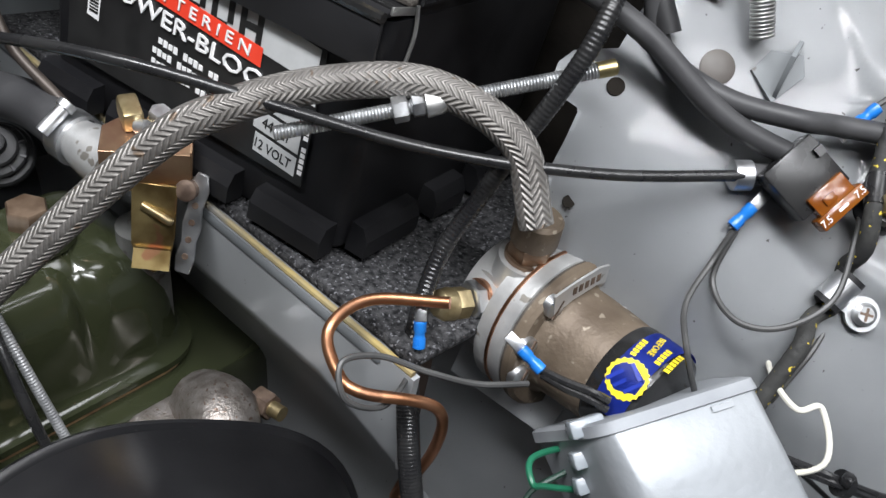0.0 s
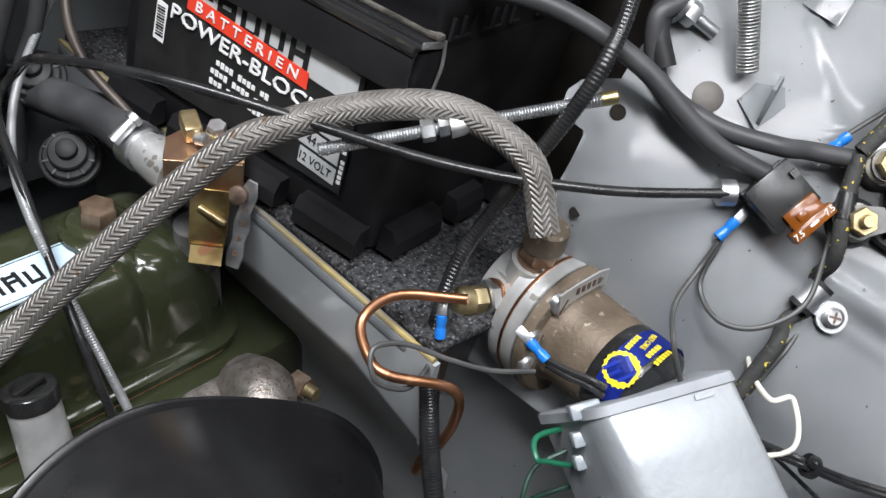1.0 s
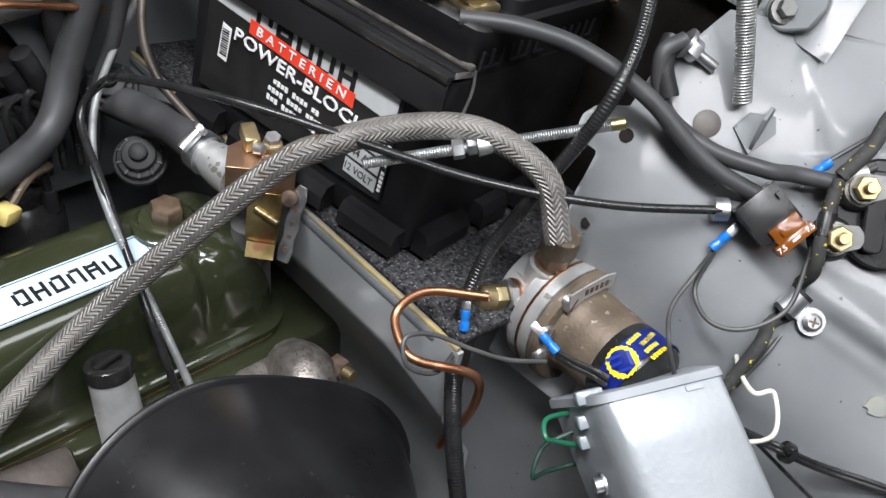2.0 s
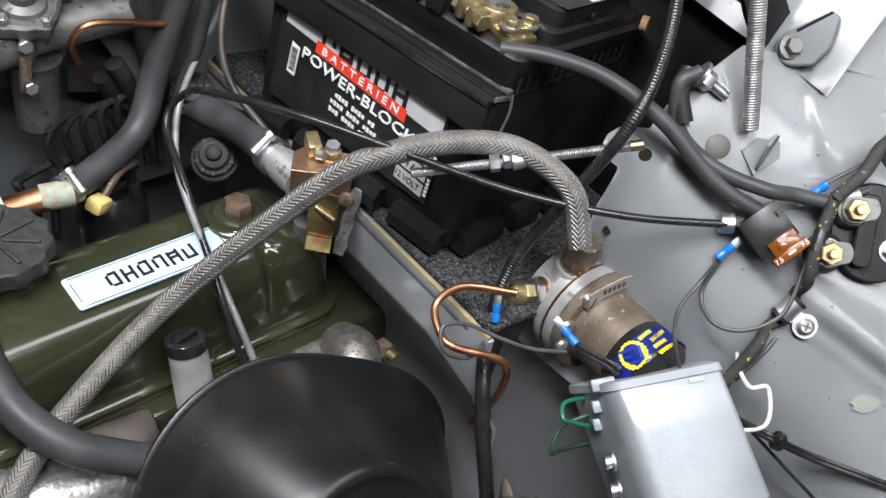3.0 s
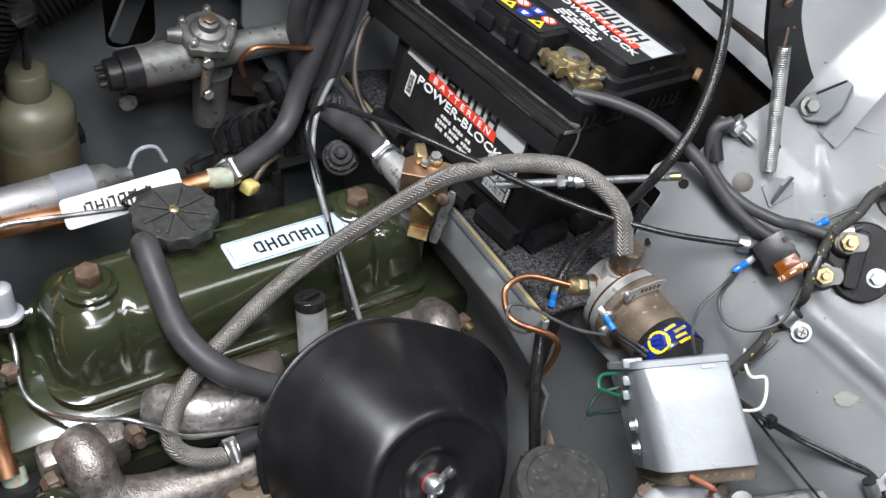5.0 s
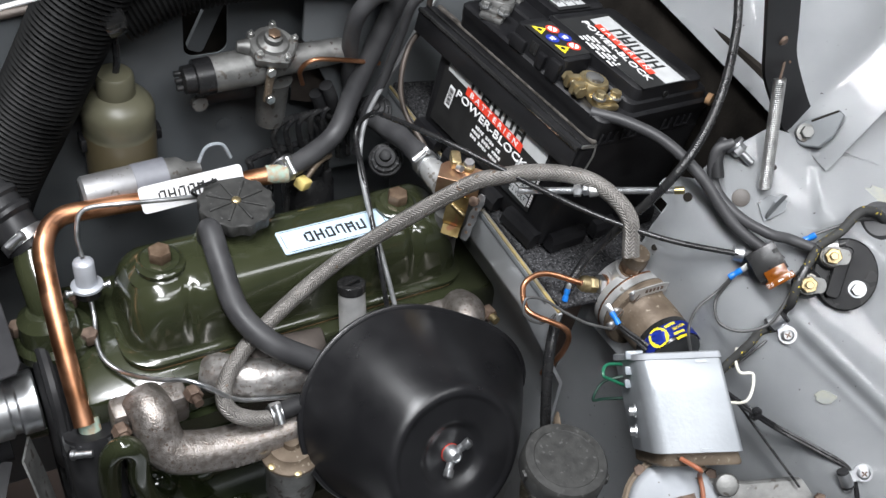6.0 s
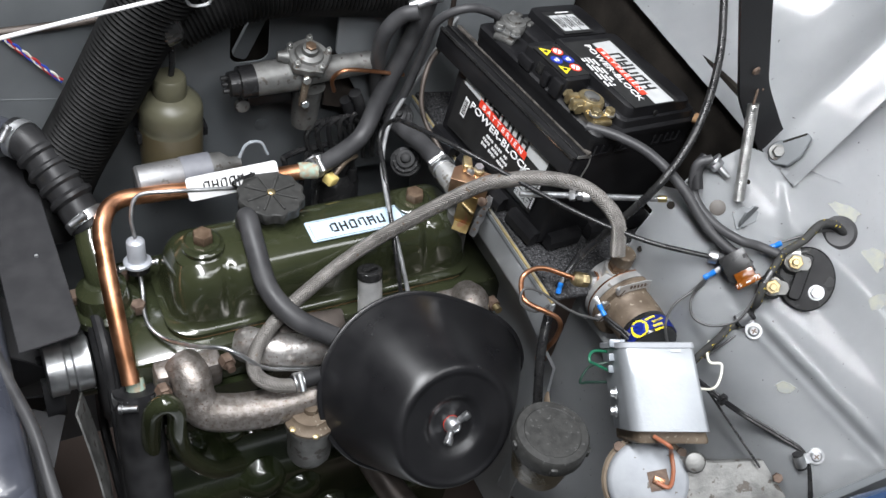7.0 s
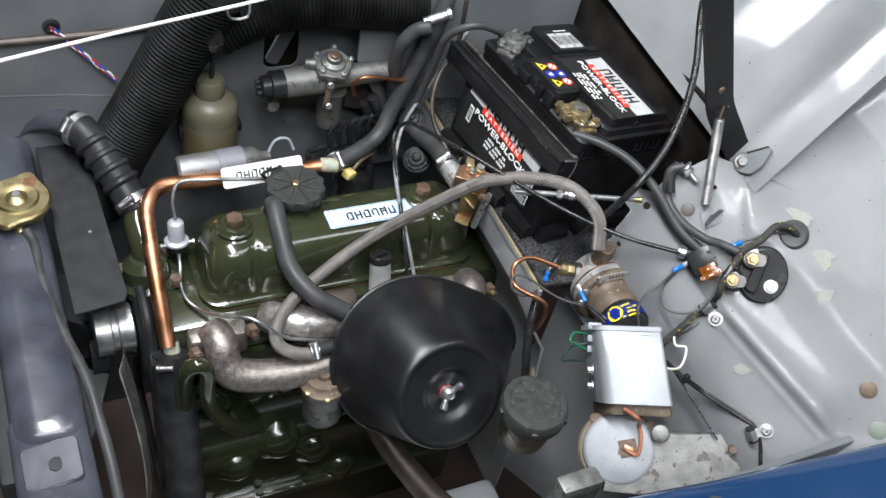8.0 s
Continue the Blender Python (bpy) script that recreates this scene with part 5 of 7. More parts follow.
cable2 = hose("starter_cable", [(0.2081, -0.1964, 0.9658), (0.1945, -0.1930, 0.9563), (0.1933, -0.2077, 0.9298), (0.1954, -0.2404, 0.9229), (0.2042, -0.2706, 0.9255), (0.2222, -0.2806, 0.9221), (0.2364, -0.2975, 0.9223)], 0.0048, RUBBER, "thick dark grey cable to the solenoid", "cable", 14)
part("tape_sleeve", tube([(0.207, -0.189, 0.963), (0.197, -0.194, 0.952), (0.1945, -0.206, 0.937)], 0.0062, 14), RUBBER_DARK, cable2, "taped black sleeve")
part("lug", tube([(0.238, -0.299, 0.9265), (0.250, -0.307, 0.930)], 0.0048, 12, smooth_path=False), ALLOY, cable2, "grey metal cable lug")
speedo = hose("speedometer_cable", [(0.2659, -0.0648, 1.2000), (0.2659, -0.0648, 1.0991), (0.2423, -0.1225, 1.0324), (0.1997, -0.1702, 0.9872), (0.1494, -0.1975, 0.9462), (0.1206, -0.1814, 0.8684), (0.0991, -0.1783, 0.8296), (0.0663, -0.2008, 0.7902), (0.0476, -0.2411, 0.7285), (0.0544, -0.2817, 0.6075)],
     0.0040, WIRE_BLACK, "ribbed black conduit beside the battery", "cable", 14, ribs=(0.0022, 0.0003))
part("lower_sleeve", tube([(0.0698, -0.1970, 0.7962), (0.0521, -0.2252, 0.7570), (0.0483, -0.2563, 0.6875)], 0.0052, 14, ribs=(0.0016, 0.0002)), WIRE_BLACK, speedo, "black braided sleeve")
cu = hose("fuel_pipe", [(0.0795, -0.2041, 0.8391), (0.0614, -0.1749, 0.8288), (0.0454, -0.1689, 0.8161), (0.0347, -0.1859, 0.8117), (0.0361, -0.1995, 0.8089), (0.0641, -0.2203, 0.7974), (0.0707, -0.2204, 0.7632), (0.0705, -0.2061, 0.7121), (0.0985, -0.1908, 0.6827), (0.1200, -0.1750, 0.5936)], 0.0027, COPPER, "bent copper fuel pipe below the pump", "pipe", 12, 10)
hp = hose("heater_pipe", [(-0.3426, -0.0793, 0.6761), (-0.3428, -0.0308, 0.7232), (-0.3407, 0.0205, 0.7636), (-0.3350, 0.0541, 0.7809), (-0.3159, 0.0753, 0.7873), (-0.2785, 0.0782, 0.7862), (-0.2001, 0.0758, 0.7829), (-0.1328, 0.0765, 0.7834), (-0.0978, 0.0737, 0.7845)], 0.0092, COPPER, "polished copper heater pipe round the engine", "pipe", 16, 10)
part("green_end", turned([(0, 0.0100), (0.016, 0.0098)], (-0.338, -0.081, 0.660), (0, 0.66, 0.75), 18), VERDIGRIS, hp, "verdigris at the pipe end")
part("green_end", turned([(0, 0.0098), (0.022, 0.0100)], (-0.113, 0.076, 0.785), (1, -0.2, 0), 18), VERDIGRIS, hp, "verdigris at the pipe end")
hose("heater_hose", [(-0.098, 0.0755, 0.784), (-0.0705, 0.0853, 0.7850), (-0.0257, 0.1034, 0.7963), (-0.0004, 0.1206, 0.8334), (0.0224, 0.1283, 0.8803), (0.0451, 0.1338, 0.9324), (0.0600, 0.1409, 0.985)], 0.0108, RUBBER, "dark rubber heater hose", seg=16, clamps=(((-0.092, 0.077, 0.784), (1, 0.25, 0), 0.0112),))
h2 = hose("heater_hose", [(0.0265, 0.1082, 0.9600), (0.0089, 0.1169, 0.9504), (-0.0059, 0.1216, 0.9233), (-0.0031, 0.1319, 0.8747), (0.0087, 0.1405, 0.8203), (0.0285, 0.1426, 0.7736)], 0.0090, RUBBER, "dark rubber heater hose bent downwards", seg=14)
part("spigot", turned([(0, 0.0062), (0.030, 0.0062), (0.031, 0.0078), (0.036, 0.0078)], (0.020, 0.119, 0.960), (0.9, -0.1, 0.35), 16), ZINC, h2, "bright metal spigot")
hose("earth_cable", [(0.1119, 0.0766, 0.9554), (0.1042, 0.0774, 0.9671), (0.0695, 0.0782, 0.9788), (0.0411, 0.0907, 0.9577), (0.0362, 0.1004, 0.9140), (0.0279, 0.1096, 0.8508), (0.0138, 0.1138, 0.8066), (0.0120, 0.1187, 0.7498)], 0.0050, RUBBER, "grey battery cable running behind the engine", "cable", 12)
hose("bypass_hose", [(0.031, 0.001, 0.8205), (0.033, 0.045, 0.816), (0.030, 0.080, 0.807), (0.026, 0.111, 0.800), (0.022, 0.135, 0.796), (0.018, 0.165, 0.780)], 0.0125, RUBBER, "short black rubber hose on the heater tap", seg=16, clamps=(((0.031, 0.006, 0.8205), (0.1, -1, 0), 0.0130),))
hose("cable_conduit", [(0.080, 0.130, 0.980), (0.074, 0.118, 0.915), (0.047, 0.100, 0.896), (0.032, 0.080, 0.868), (0.031, 0.060, 0.845), (0.038, 0.030, 0.828), (0.042, -0.018, 0.815)], 0.0030, DARK_PIPE, "thin tarnished metal sheathed cable", "cable", 10)
hose("vacuum_pipe", [(-0.306, 0.028, 0.722), (-0.307, 0.014, 0.708), (-0.312, -0.015, 0.705), (-0.310, -0.038, 0.705), (-0.298, -0.058, 0.706), (-0.277, -0.090, 0.726), (-0.257, -0.108, 0.738), (-0.241, -0.118, 0.733), (-0.213, -0.118, 0.699), (-0.179, -0.118, 0.683), (-0.150, -0.118, 0.672)], 0.0023, ZINC, "thin bright vacuum pipe", "pipe", 10)
hose("vacuum_pipe", [(-0.306, 0.042, 0.765), (-0.306, 0.052, 0.785), (-0.296, 0.062, 0.803), (-0.264, 0.054, 0.809), (-0.241, 0.054, 0.805), (-0.204, 0.056, 0.797), (-0.175, 0.064, 0.786)], 0.0023, ZINC, "thin bright vacuum pipe", "pipe", 10)
low = hose("bottom_hose", [(-0.338, -0.078, 0.664), (-0.339, -0.088, 0.645), (-0.340, -0.108, 0.59), (-0.342, -0.150, 0.50), (-0.346, -0.19, 0.40)], 0.0240, RUBBER_DARK, "thick black rubber bottom hose", seg=18, clamps=(((-0.338, -0.080, 0.657), (0, 0.5, 1), 0.0235),))

flt = thing("inline_valve", (-0.306, 0.035, 0.742), "small bright breather valve with black collar", "valve")
part("can", turned([(0, 0.0100), (0.026, 0.0098), (0.0275, 0.0090), (0.029, 0.0060), (0.0295, 0.003)], (-0.306, 0.036, 0.733), (0, 0.15, 1), 22), VALVE_CAN, flt)
part("base_flange", turned([(-0.003, 0.0150), (0.0, 0.0150), (0.0015, 0.0125)], (-0.306, 0.036, 0.733), (0, 0.15, 1), 22), VALVE_CAN, flt, "pale washer")
part("collar", turned([(-0.016, 0.007), (-0.012, 0.0125), (-0.0035, 0.0125)], (-0.306, 0.036, 0.733), (0, 0.15, 1), 20), BLACK_GLOSS, flt)
for s in (-1, 1):
    part("screw", turned([(0.010, 0.0028), (0.018, 0.0028), (0.019, 0.004), (0.021, 0.004)], (-0.306, 0.034, 0.728), (s, -0.1, 0.1), 12), ZINC, flt)

coil = thing("ignition_coil", (-0.23, 0.100, 0.786), "grey metal ignition coil lying behind the engine", "ignition coil")
part("can", turned([(0, 0.016), (0.003, 0.0185), (0.070, 0.0185), (0.072, 0.0175)], (-0.290, 0.100, 0.786), (1, 0, 0.04), 24), COIL_CAN, coil)
part("band", turned([(0.050, 0.0192), (0.082, 0.0192)], (-0.290, 0.100, 0.786), (1, 0, 0.04), 24), FAN_GREY, coil)
part("cap", turned([(0.082, 0.0175), (0.096, 0.016), (0.104, 0.009), (0.116, 0.008)], (-0.290, 0.100, 0.786), (1, 0, 0.04), 24), ALLOY_DULL, coil)
part("terminal_clip", tube([(-0.176, 0.100, 0.796), (-0.166, 0.104, 0.812), (-0.150, 0.104, 0.812), (-0.142, 0.100, 0.796)], 0.0019, 8), CLEAR_SLEEVE, coil)
tag = thing("maker_tag", (-0.195, 0.062, 0.80), "white maker's tag tied to the heater pipe", "tag")
tm = frame_of((-0.192, 0.066, 0.797), (-0.05, -0.75, 0.66), (1, 0.2, -0.13))
part("card", slab(rounded(0.102, 0.026, 0.004, 3), tm, 0.001), WHITE_PRINT, tag)
odd_marks(6, 0.0095, 0.0115, 0.006, 0.0, tm @ Matrix.Translation((0, 0, 0.0003)) @ pose(0, 0, 0, 0, 0, 180), BLACK_PRINT, tag)
part("tie", tube([(-0.170, 0.062, 0.806), (-0.196, 0.054, 0.806), (-0.190, 0.056, 0.795), (-0.180, 0.060, 0.787)], 0.0018, 6), WIRE_BLACK, tag)

dist = thing("distributor", (-0.05, 0.12, 0.66), "distributor cap with black leads behind the engine", "distributor")
part("cap_body", turned([(0, 0.030), (0.03, 0.030), (0.042, 0.022), (0.045, 0.010)], (-0.045, 0.115, 0.690), (0, 0.2, 1), 24), BAKELITE, dist)
for k, (x, y) in enumerate(((-0.062, 0.108), (-0.03, 0.105), (-0.04, 0.13), (-0.065, 0.13))):
    part("lead", tube([(x, y, 0.735), (x - 0.004, y + 0.002, 0.765), (x - 0.02 - 0.008 * k, y, 0.772 - 0.004 * k), (x - 0.045, y - 0.004, 0.75), (x - 0.05, y - 0.01, 0.70)], 0.0036, 8), WIRE_BLACK, dist)
    part("boot", turned([(0, 0.007), (0.018, 0.005)], (x, y, 0.728), (0, 0, 1), 12), RUBBER_DARK, dist)
for x, y, z in ((0.0240, 0.0720, 0.770), (0.030, 0.120, 0.800)):
    bel = thing("rubber_bellows", (x, y, z), "black ribbed rubber plug boot", "rubber boot", "rubber boots")
    face = Vector((-0.35, -0.45, 0.82)).normalized()
    for k, r in enumerate((0.0180, 0.0190, 0.0160, 0.0120)):
        part("fold", turned([(0.006 * k, r - 0.006), (0.006 * k + 0.0012, r - 0.001), (0.006 * k + 0.0026, r), (0.006 * k + 0.0042, r - 0.001), (0.006 * k + 0.0056, r - 0.006)], (x, y, z), face, 28), RUBBER_DARK, bel)
    part("tip", turned([(0.020, 0.0070), (0.028, 0.0062), (0.029, 0.0045)], (x, y, z), face, 16), RUBBER_DARK, bel)
    for k in range(10):
        a = math.tau * k / 10
        part("rib", block((0.0016, 0.009, 0.0016), frame_of(Vector((x, y, z)) + face * 0.0165, face, (1, 0, 0.3)) @ pose(0, 0, 0, 0, 0, math.degrees(a)) @ Matrix.Translation((0, 0.0115, 0)), 0.0004), RUBBER, bel)
spade = thing("spade_connector", (-0.075, 0.072, 0.765), "cream spade connector on a short lead", "connector")
part("sleeve", block((0.016, 0.014, 0.012), Matrix.Translation((-0.074, 0.070, 0.768)) @ pose(0, 0, 0, 10, 20, 30), 0.003), surface("cream plastic", (0.55, 0.42, 0.12), (0.65, 0.52, 0.2), (0.4, 0.5)), spade)
part("lead", tube([(-0.068, 0.074, 0.770), (-0.05, 0.085, 0.778), (-0.03, 0.10, 0.77)], 0.003, 8), RUSTY_BROWN, spade)


# ---- fuel pump ----
PA = Vector((-0.122, -0.988, 0.0948)).normalized()     # the pump's axis, towards its coil end
PC = Vector((0.1475, -0.2175, 0.7985))


def fuel_pump():
    p = thing("fuel_pump", PC, "electric fuel pump, alloy body with brown housing and black end", "fuel pump")
    part("body_casting", turned([(-0.036, 0.024), (-0.033, 0.031), (-0.014, 0.033), (-0.010, 0.0395), (-0.002, 0.0395)], PC, PA, 36), ALLOY, p)
    part("gasket", turned([(-0.002, 0.0402), (-0.0004, 0.0402)], PC, PA, 36), COPPER_DULL, p, "copper coloured gasket")
    part("flange", turned([(-0.0004, 0.0395), (0.007, 0.0395), (0.008, 0.038)], PC, PA, 36), ALLOY, p)
    part("diaphragm_edge", turned([(0.008, 0.0395), (0.0095, 0.0395)], PC, PA, 36), FELT, p)
    part("brown_flange", turned([(0.0095, 0.0400), (0.0130, 0.0400), (0.0150, 0.0380), (0.0155, 0.0290)], PC, PA, 36), RUSTY_BROWN, p)
    part("housing", turned([(0.0150, 0.0315), (0.018, 0.0288), (0.028, 0.0276), (0.048, 0.0266), (0.050, 0.0257)], PC, PA, 36), RUSTY_BROWN, p, "brown stained magnet housing")
    part("end_sleeve", turned([(0.0465, 0.0267), (0.0480, 0.0272), (0.068, 0.0268), (0.071, 0.0250), (0.0725, 0.0180), (0.0728, 0.006)], PC, PA, 36), BLACK_GLOSS, p, "black taped end cover")

    def out(angle, r, s):
        """A place round the pump: degrees from straight up towards the rear, radius, distance along."""
        up = (Vector((0, 0, 1)) - PA * PA.z).normalized()
        side = up.cross(PA) * -1
        side = PA.cross(up) * -1 if side.x < 0 else side
        d = up * math.cos(radians(angle)) + side * math.sin(radians(angle))
        return PC + PA * s + d * r, d
    for a in (27, -34, -72, -100, 85, 150):
        q, _ = out(a, 0.0345, 0.0135)
        s = part("screw", turned([(0, 0.0058), (0.004, 0.0055), (0.005, 0.004)], q, PA, 16), ZINC, p)
        part("screw_slot", block((0.010, 0.0014, 0.001), frame_of(q + PA * 0.0051, PA, (0.5, 0.2, 0.8))), RUST, s)
    q0, d0 = out(-4, 0.0350, 0.0180)
    tagm = frame_of(q0 + PA * 0.001, PA, out(27, 0.0345, 0.0)[0] - out(-34, 0.0345, 0.0)[0])
    part("number_tag", slab([(-0.020, -0.007), (-0.008, -0.004), (0.008, -0.003), (0.020, -0.006), (0.021, 0.004), (0.008, 0.007), (-0.008, 0.006), (-0.021, 0.004)], tagm, 0.0012), ALLOY, p, "stamped alloy number tag")
    part("tag_marks", bars([(-0.008 + 0.004 * k, 0.0015, 0.0024, 0.004) for k in range(5)], tagm @ Matrix.Translation((0, 0, 0.0002))), RUST, p)
    # printed band on the end sleeve
    patch = []
    for s in (0.0530, 0.0690):
        patch.append([out(a, 0.0273, s)[0] for a in range(-85, 66, 5)])
    bm = bmesh.new()
    rows = [[bm.verts.new(v) for v in r] for r in patch]
    for k in range(len(rows[0]) - 1):
        bm.faces.new((rows[0][k], rows[0][k + 1], rows[1][k + 1], rows[1][k]))
    bmesh.ops.solidify(bm, geom=bm.faces[:], thickness=0.0002)
    band = part("printed_band", bm, BLUE_PRINT, p, "blue printed band with a yellow emblem")
    q, d = out(-44, 0.0278, 0.0615)
    em = frame_of(q, d, PA)
    gear = [((0.0102 if k % 2 else 0.0094) * math.cos(math.tau * k / 40), (0.0102 if k % 2 else 0.0094) * math.sin(math.tau * k / 40)) for k in range(40)]
    def wrapped(bm_, lift):
        for v in bm_.verts:
            r = v.co - PC
            along = r.dot(PA)
            d_ = (r - PA * along).normalized()
            v.co = PC + PA * along + d_ * (0.0273 + lift)
        return bm_
    disc = slab(gear, em, 0.0004)
    bmesh.ops.subdivide_edges(disc, edges=disc.edges[:], cuts=1)
    part("emblem", wrapped(disc, 0.0003), YELLOW_PRINT, band)
    for row in ((-0.004, 0.004, 0.0085, 0.0020), (-0.0035, -0.0005, 0.0065, 0.0018), (0.001, -0.005, 0.009, 0.0018), (0.0050, 0.001, 0.0018, 0.009)):
        part("emblem_stroke", wrapped(bars([row], em @ pose(0, 0, 0, 0, 0, 60)), 0.0006), BLUE_PRINT, band)
    q, d = out(-2, 0.0278, 0.0615)
    wm = frame_of(q, d, -Vector((1, 0, 0)))
    part("small_print", wrapped(bars([(-0.004 + 0.0024 * k + 0.0012 * j, 0.010 - 0.0055 * j, 0.0018, 0.0028) for j in range(4) for k in range(6 - (j % 2)) if j != 2], wm), 0.0003), YELLOW_PRINT, band)
    lettering("word", "BEFORE", 0.0042, frame_of(out(0, 0.0278, 0.0615)[0], out(0, 0.0278, 0.0615)[1], -Vector((1, 0.1, -0.2))) @ Matrix.Translation((0, -0.001, 0.0002)), YELLOW_PRINT, band)
    # inlet union on top, outlet union at the side
    top = PC + Vector((-0.0075, 0.0160, 0.0330))
    inlet = part("inlet_union", hexagon(top + Vector((0, 0, 0.003)), (0, 0, 1), 0.0190, 0.0085, 0.3), BROWN_METAL, p, "brown hexagon union")
    part("union_washer", turned([(0, 0.0118), (0.0030, 0.0118)], top, (0, 0, 1), 26), BROWN_METAL, inlet)
    part("pad", turned([(-0.024, 0.0165), (0.001, 0.0145)], top, (0, 0, 1), 26), ALLOY, p)
    hosec = part("hose_collar", turned([(0.010, 0.0100), (0.012, 0.0115), (0.024, 0.0115), (0.026, 0.0098)], top, (0, 0, 1), 26), RUSTY_BROWN, inlet, "corroded hose clip")
    od = Vector((-0.93, 0.30, 0.16)).normalized()
    oc = PC + Vector((-0.004, 0.0190, 0.0045)) + od * 0.0150
    outlet = part("outlet_union", hexagon(oc + od * 0.008, od, 0.0180, 0.006, 0.2), ZINC, p, "bright and brass outlet union")
    part("outlet_washer", turned([(0.005, 0.0112), (0.008, 0.0112)], oc, od, 26), COPPER_DULL, outlet)
    part("outlet_boss", turned([(-0.018, 0.0165), (0.005, 0.0150)], oc, od, 26), ALLOY, p)
    nut = part("brass_nut", hexagon(oc + od * 0.0150, od, 0.0140, 0.009, 0.5), BRASS, outlet)
    part("nut_collar", turned([(0.023, 0.0080), (0.025, 0.0085), (0.030, 0.0078), (0.033, 0.0045)], oc, od, 22), BRASS, outlet)


fuel_pump()
pump_foot = thing("pump_bracket", (0.13, -0.20, 0.78), "grey steel bracket that carries the fuel pump", "bracket")
part("strap", slab([(-0.03, -0.05), (0.03, -0.05), (0.034, 0.05), (-0.034, 0.05)], frame_of((0.146, -0.215, 0.796), (-0.8, -0.1, 0.3), (0, -1, 0)), 0.003), GREY, pump_foot)


# ---- wiper motor: silver can, round end cap, gear case ----
CAN = ((0.0943, -0.2830, 0.8138), (0.1560, -0.3174, 0.8316), (0.1477, -0.3860, 0.7852), (0.0843, -0.3506, 0.7668))     # corners of the face of the can


def wiper_motor():
    tl, tr, br, bl = Vector(CAN[0]), Vector(CAN[1]), Vector(CAN[2]), Vector(CAN[3])
    c = (tl + tr + br + bl) / 4
    w = (tr + br - tl - bl).normalized()
    n = (tr - bl).cross(br - tl).normalized()
    n = n if n.z > 0 else -n
    m = frame_of(c, n, w)      # x across, y up the can
    p = thing("wiper_motor", c, "silver painted wiper motor with a pitted metal can", "wiper motor")
    y_up = m.to_3x3() @ Vector((0, 1, 0))
    sign = 1 if y_up.y > 0 else -1

    def can_ring(t, grow, drop=0.0):
        """A cross-section of the can at t along it (-1 upper end, 1 lower end): broad round on one long edge, tight on the other."""
        out = []
        for s, deep in ((-1, 0.052), (-1, 0.012), (-0.985, 0.0075), (-0.95, 0.0040), (-0.89, 0.0016), (-0.80, 0.0003), (-0.70, 0), (0.90, 0), (0.955, 0.0008), (0.985, 0.0024), (1, 0.0050), (1, 0.052)):
            s = s * (1 + grow)
            q = (tl * (1 - s) + tr * (1 + s)) * (1 - t) / 4 + (bl * (1 - s) + br * (1 + s)) * (1 + t) / 4
            out.append(q + n * (grow * 0.03) - n * (deep + drop) - w * max(0.0, -s) * deep * 0.27)
        return out

    part("can", stack([can_ring(t, g) for t, g in ((-1.02, -0.02), (-1.0, 0), (-0.3, 0), (0.3, 0), (0.99, 0), (1.0, -0.012))]), SILVER_PAINT, p, "pitted silver painted can", crease=40)
    part("can_lid", stack([can_ring(t, g) for t, g in ((-1.15, -0.03), (-1.13, 0.025), (-1.01, 0.035), (-1.0, 0.02))]), SILVER_MATT, p, crease=40)
    part("can_foot", stack([can_ring(t, g, 0.010) for t, g in ((0.93, -0.06), (1.24, -0.03), (1.30, -0.07))]), RUSTY_BROWN, p, "dirty brown foot", crease=40)
    for k in (-1, 1):
        part("lid_tab", block((0.010, 0.0025, 0.0012), m @ Matrix.Translation((0.012, sign * 0.0385 * k, 0.0004))), SILVER_PAINT, p)
    for y in (-0.022, -0.004):
        b = part("side_bolt", turned([(0, 0.0045), (0.006, 0.0045), (0.0065, 0.003)], m @ Vector((-0.0445, sign * y, -0.024)), m.to_3x3() @ Vector((-1, 0, 0)), 14), ZINC, p)
        part("bolt_flange", turned([(0, 0.0065), (0.0015, 0.0065)], m @ Vector((-0.0445, sign * y, -0.024)), m.to_3x3() @ Vector((-1, 0, 0)), 16), ZINC, b)
    for k, (y, z) in enumerate(((0.046, -0.008), (0.032, -0.018), (0.020, -0.026))):
        conn = part("terminal_sleeve", block((0.016, 0.008, 0.009), m @ Matrix.Translation((-0.0440, sign * y, z - 0.006)), 0.0015), CLEAR_SLEEVE, p, "milky clear terminal sleeve")
    # gear case below
    part("gear_plate", slab([(-0.075, -0.045), (0.060, -0.050), (0.085, -0.030), (0.075, 0.030), (0.010, 0.026), (-0.060, 0.035)], frame_of((0.150, -0.412, 0.722), n, w), 0.012, 0.002), ALLOY_DULL, p, "stained grey gear case")
    cap = frame_of((0.1035, -0.3830, 0.7120), (-0.50, -0.42, 0.76), w)
    part("gear_case", turned([(-0.045, 0.040), (-0.018, 0.0465), (-0.012, 0.0475), (-0.010, 0.045)], cap.translation, cap.to_3x3() @ Vector((0, 0, 1)), 32), RUSTY_BROWN, p)
    endcap = part("end_cap", turned([(-0.018, 0.0425), (-0.006, 0.0420), (-0.002, 0.0400), (0.0, 0.0360), (0.0003, 0.004)], cap.translation, cap.to_3x3() @ Vector((0, 0, 1)), 40), SILVER_MATT, p, "round silver end cap with a square window")
    part("window", block((0.020, 0.020, 0.001), cap @ Matrix.Translation((0.010, 0.002, 0.0008)) @ pose(0, 0, 0, 0, 0, 12)), RUST, endcap)
    part("brush", block((0.012, 0.008, 0.003), cap @ Matrix.Translation((0.010, 0.001, 0.0018)) @ pose(0, 0, 0, 0, 0, -20), 0.001), COPPER_DULL, endcap)
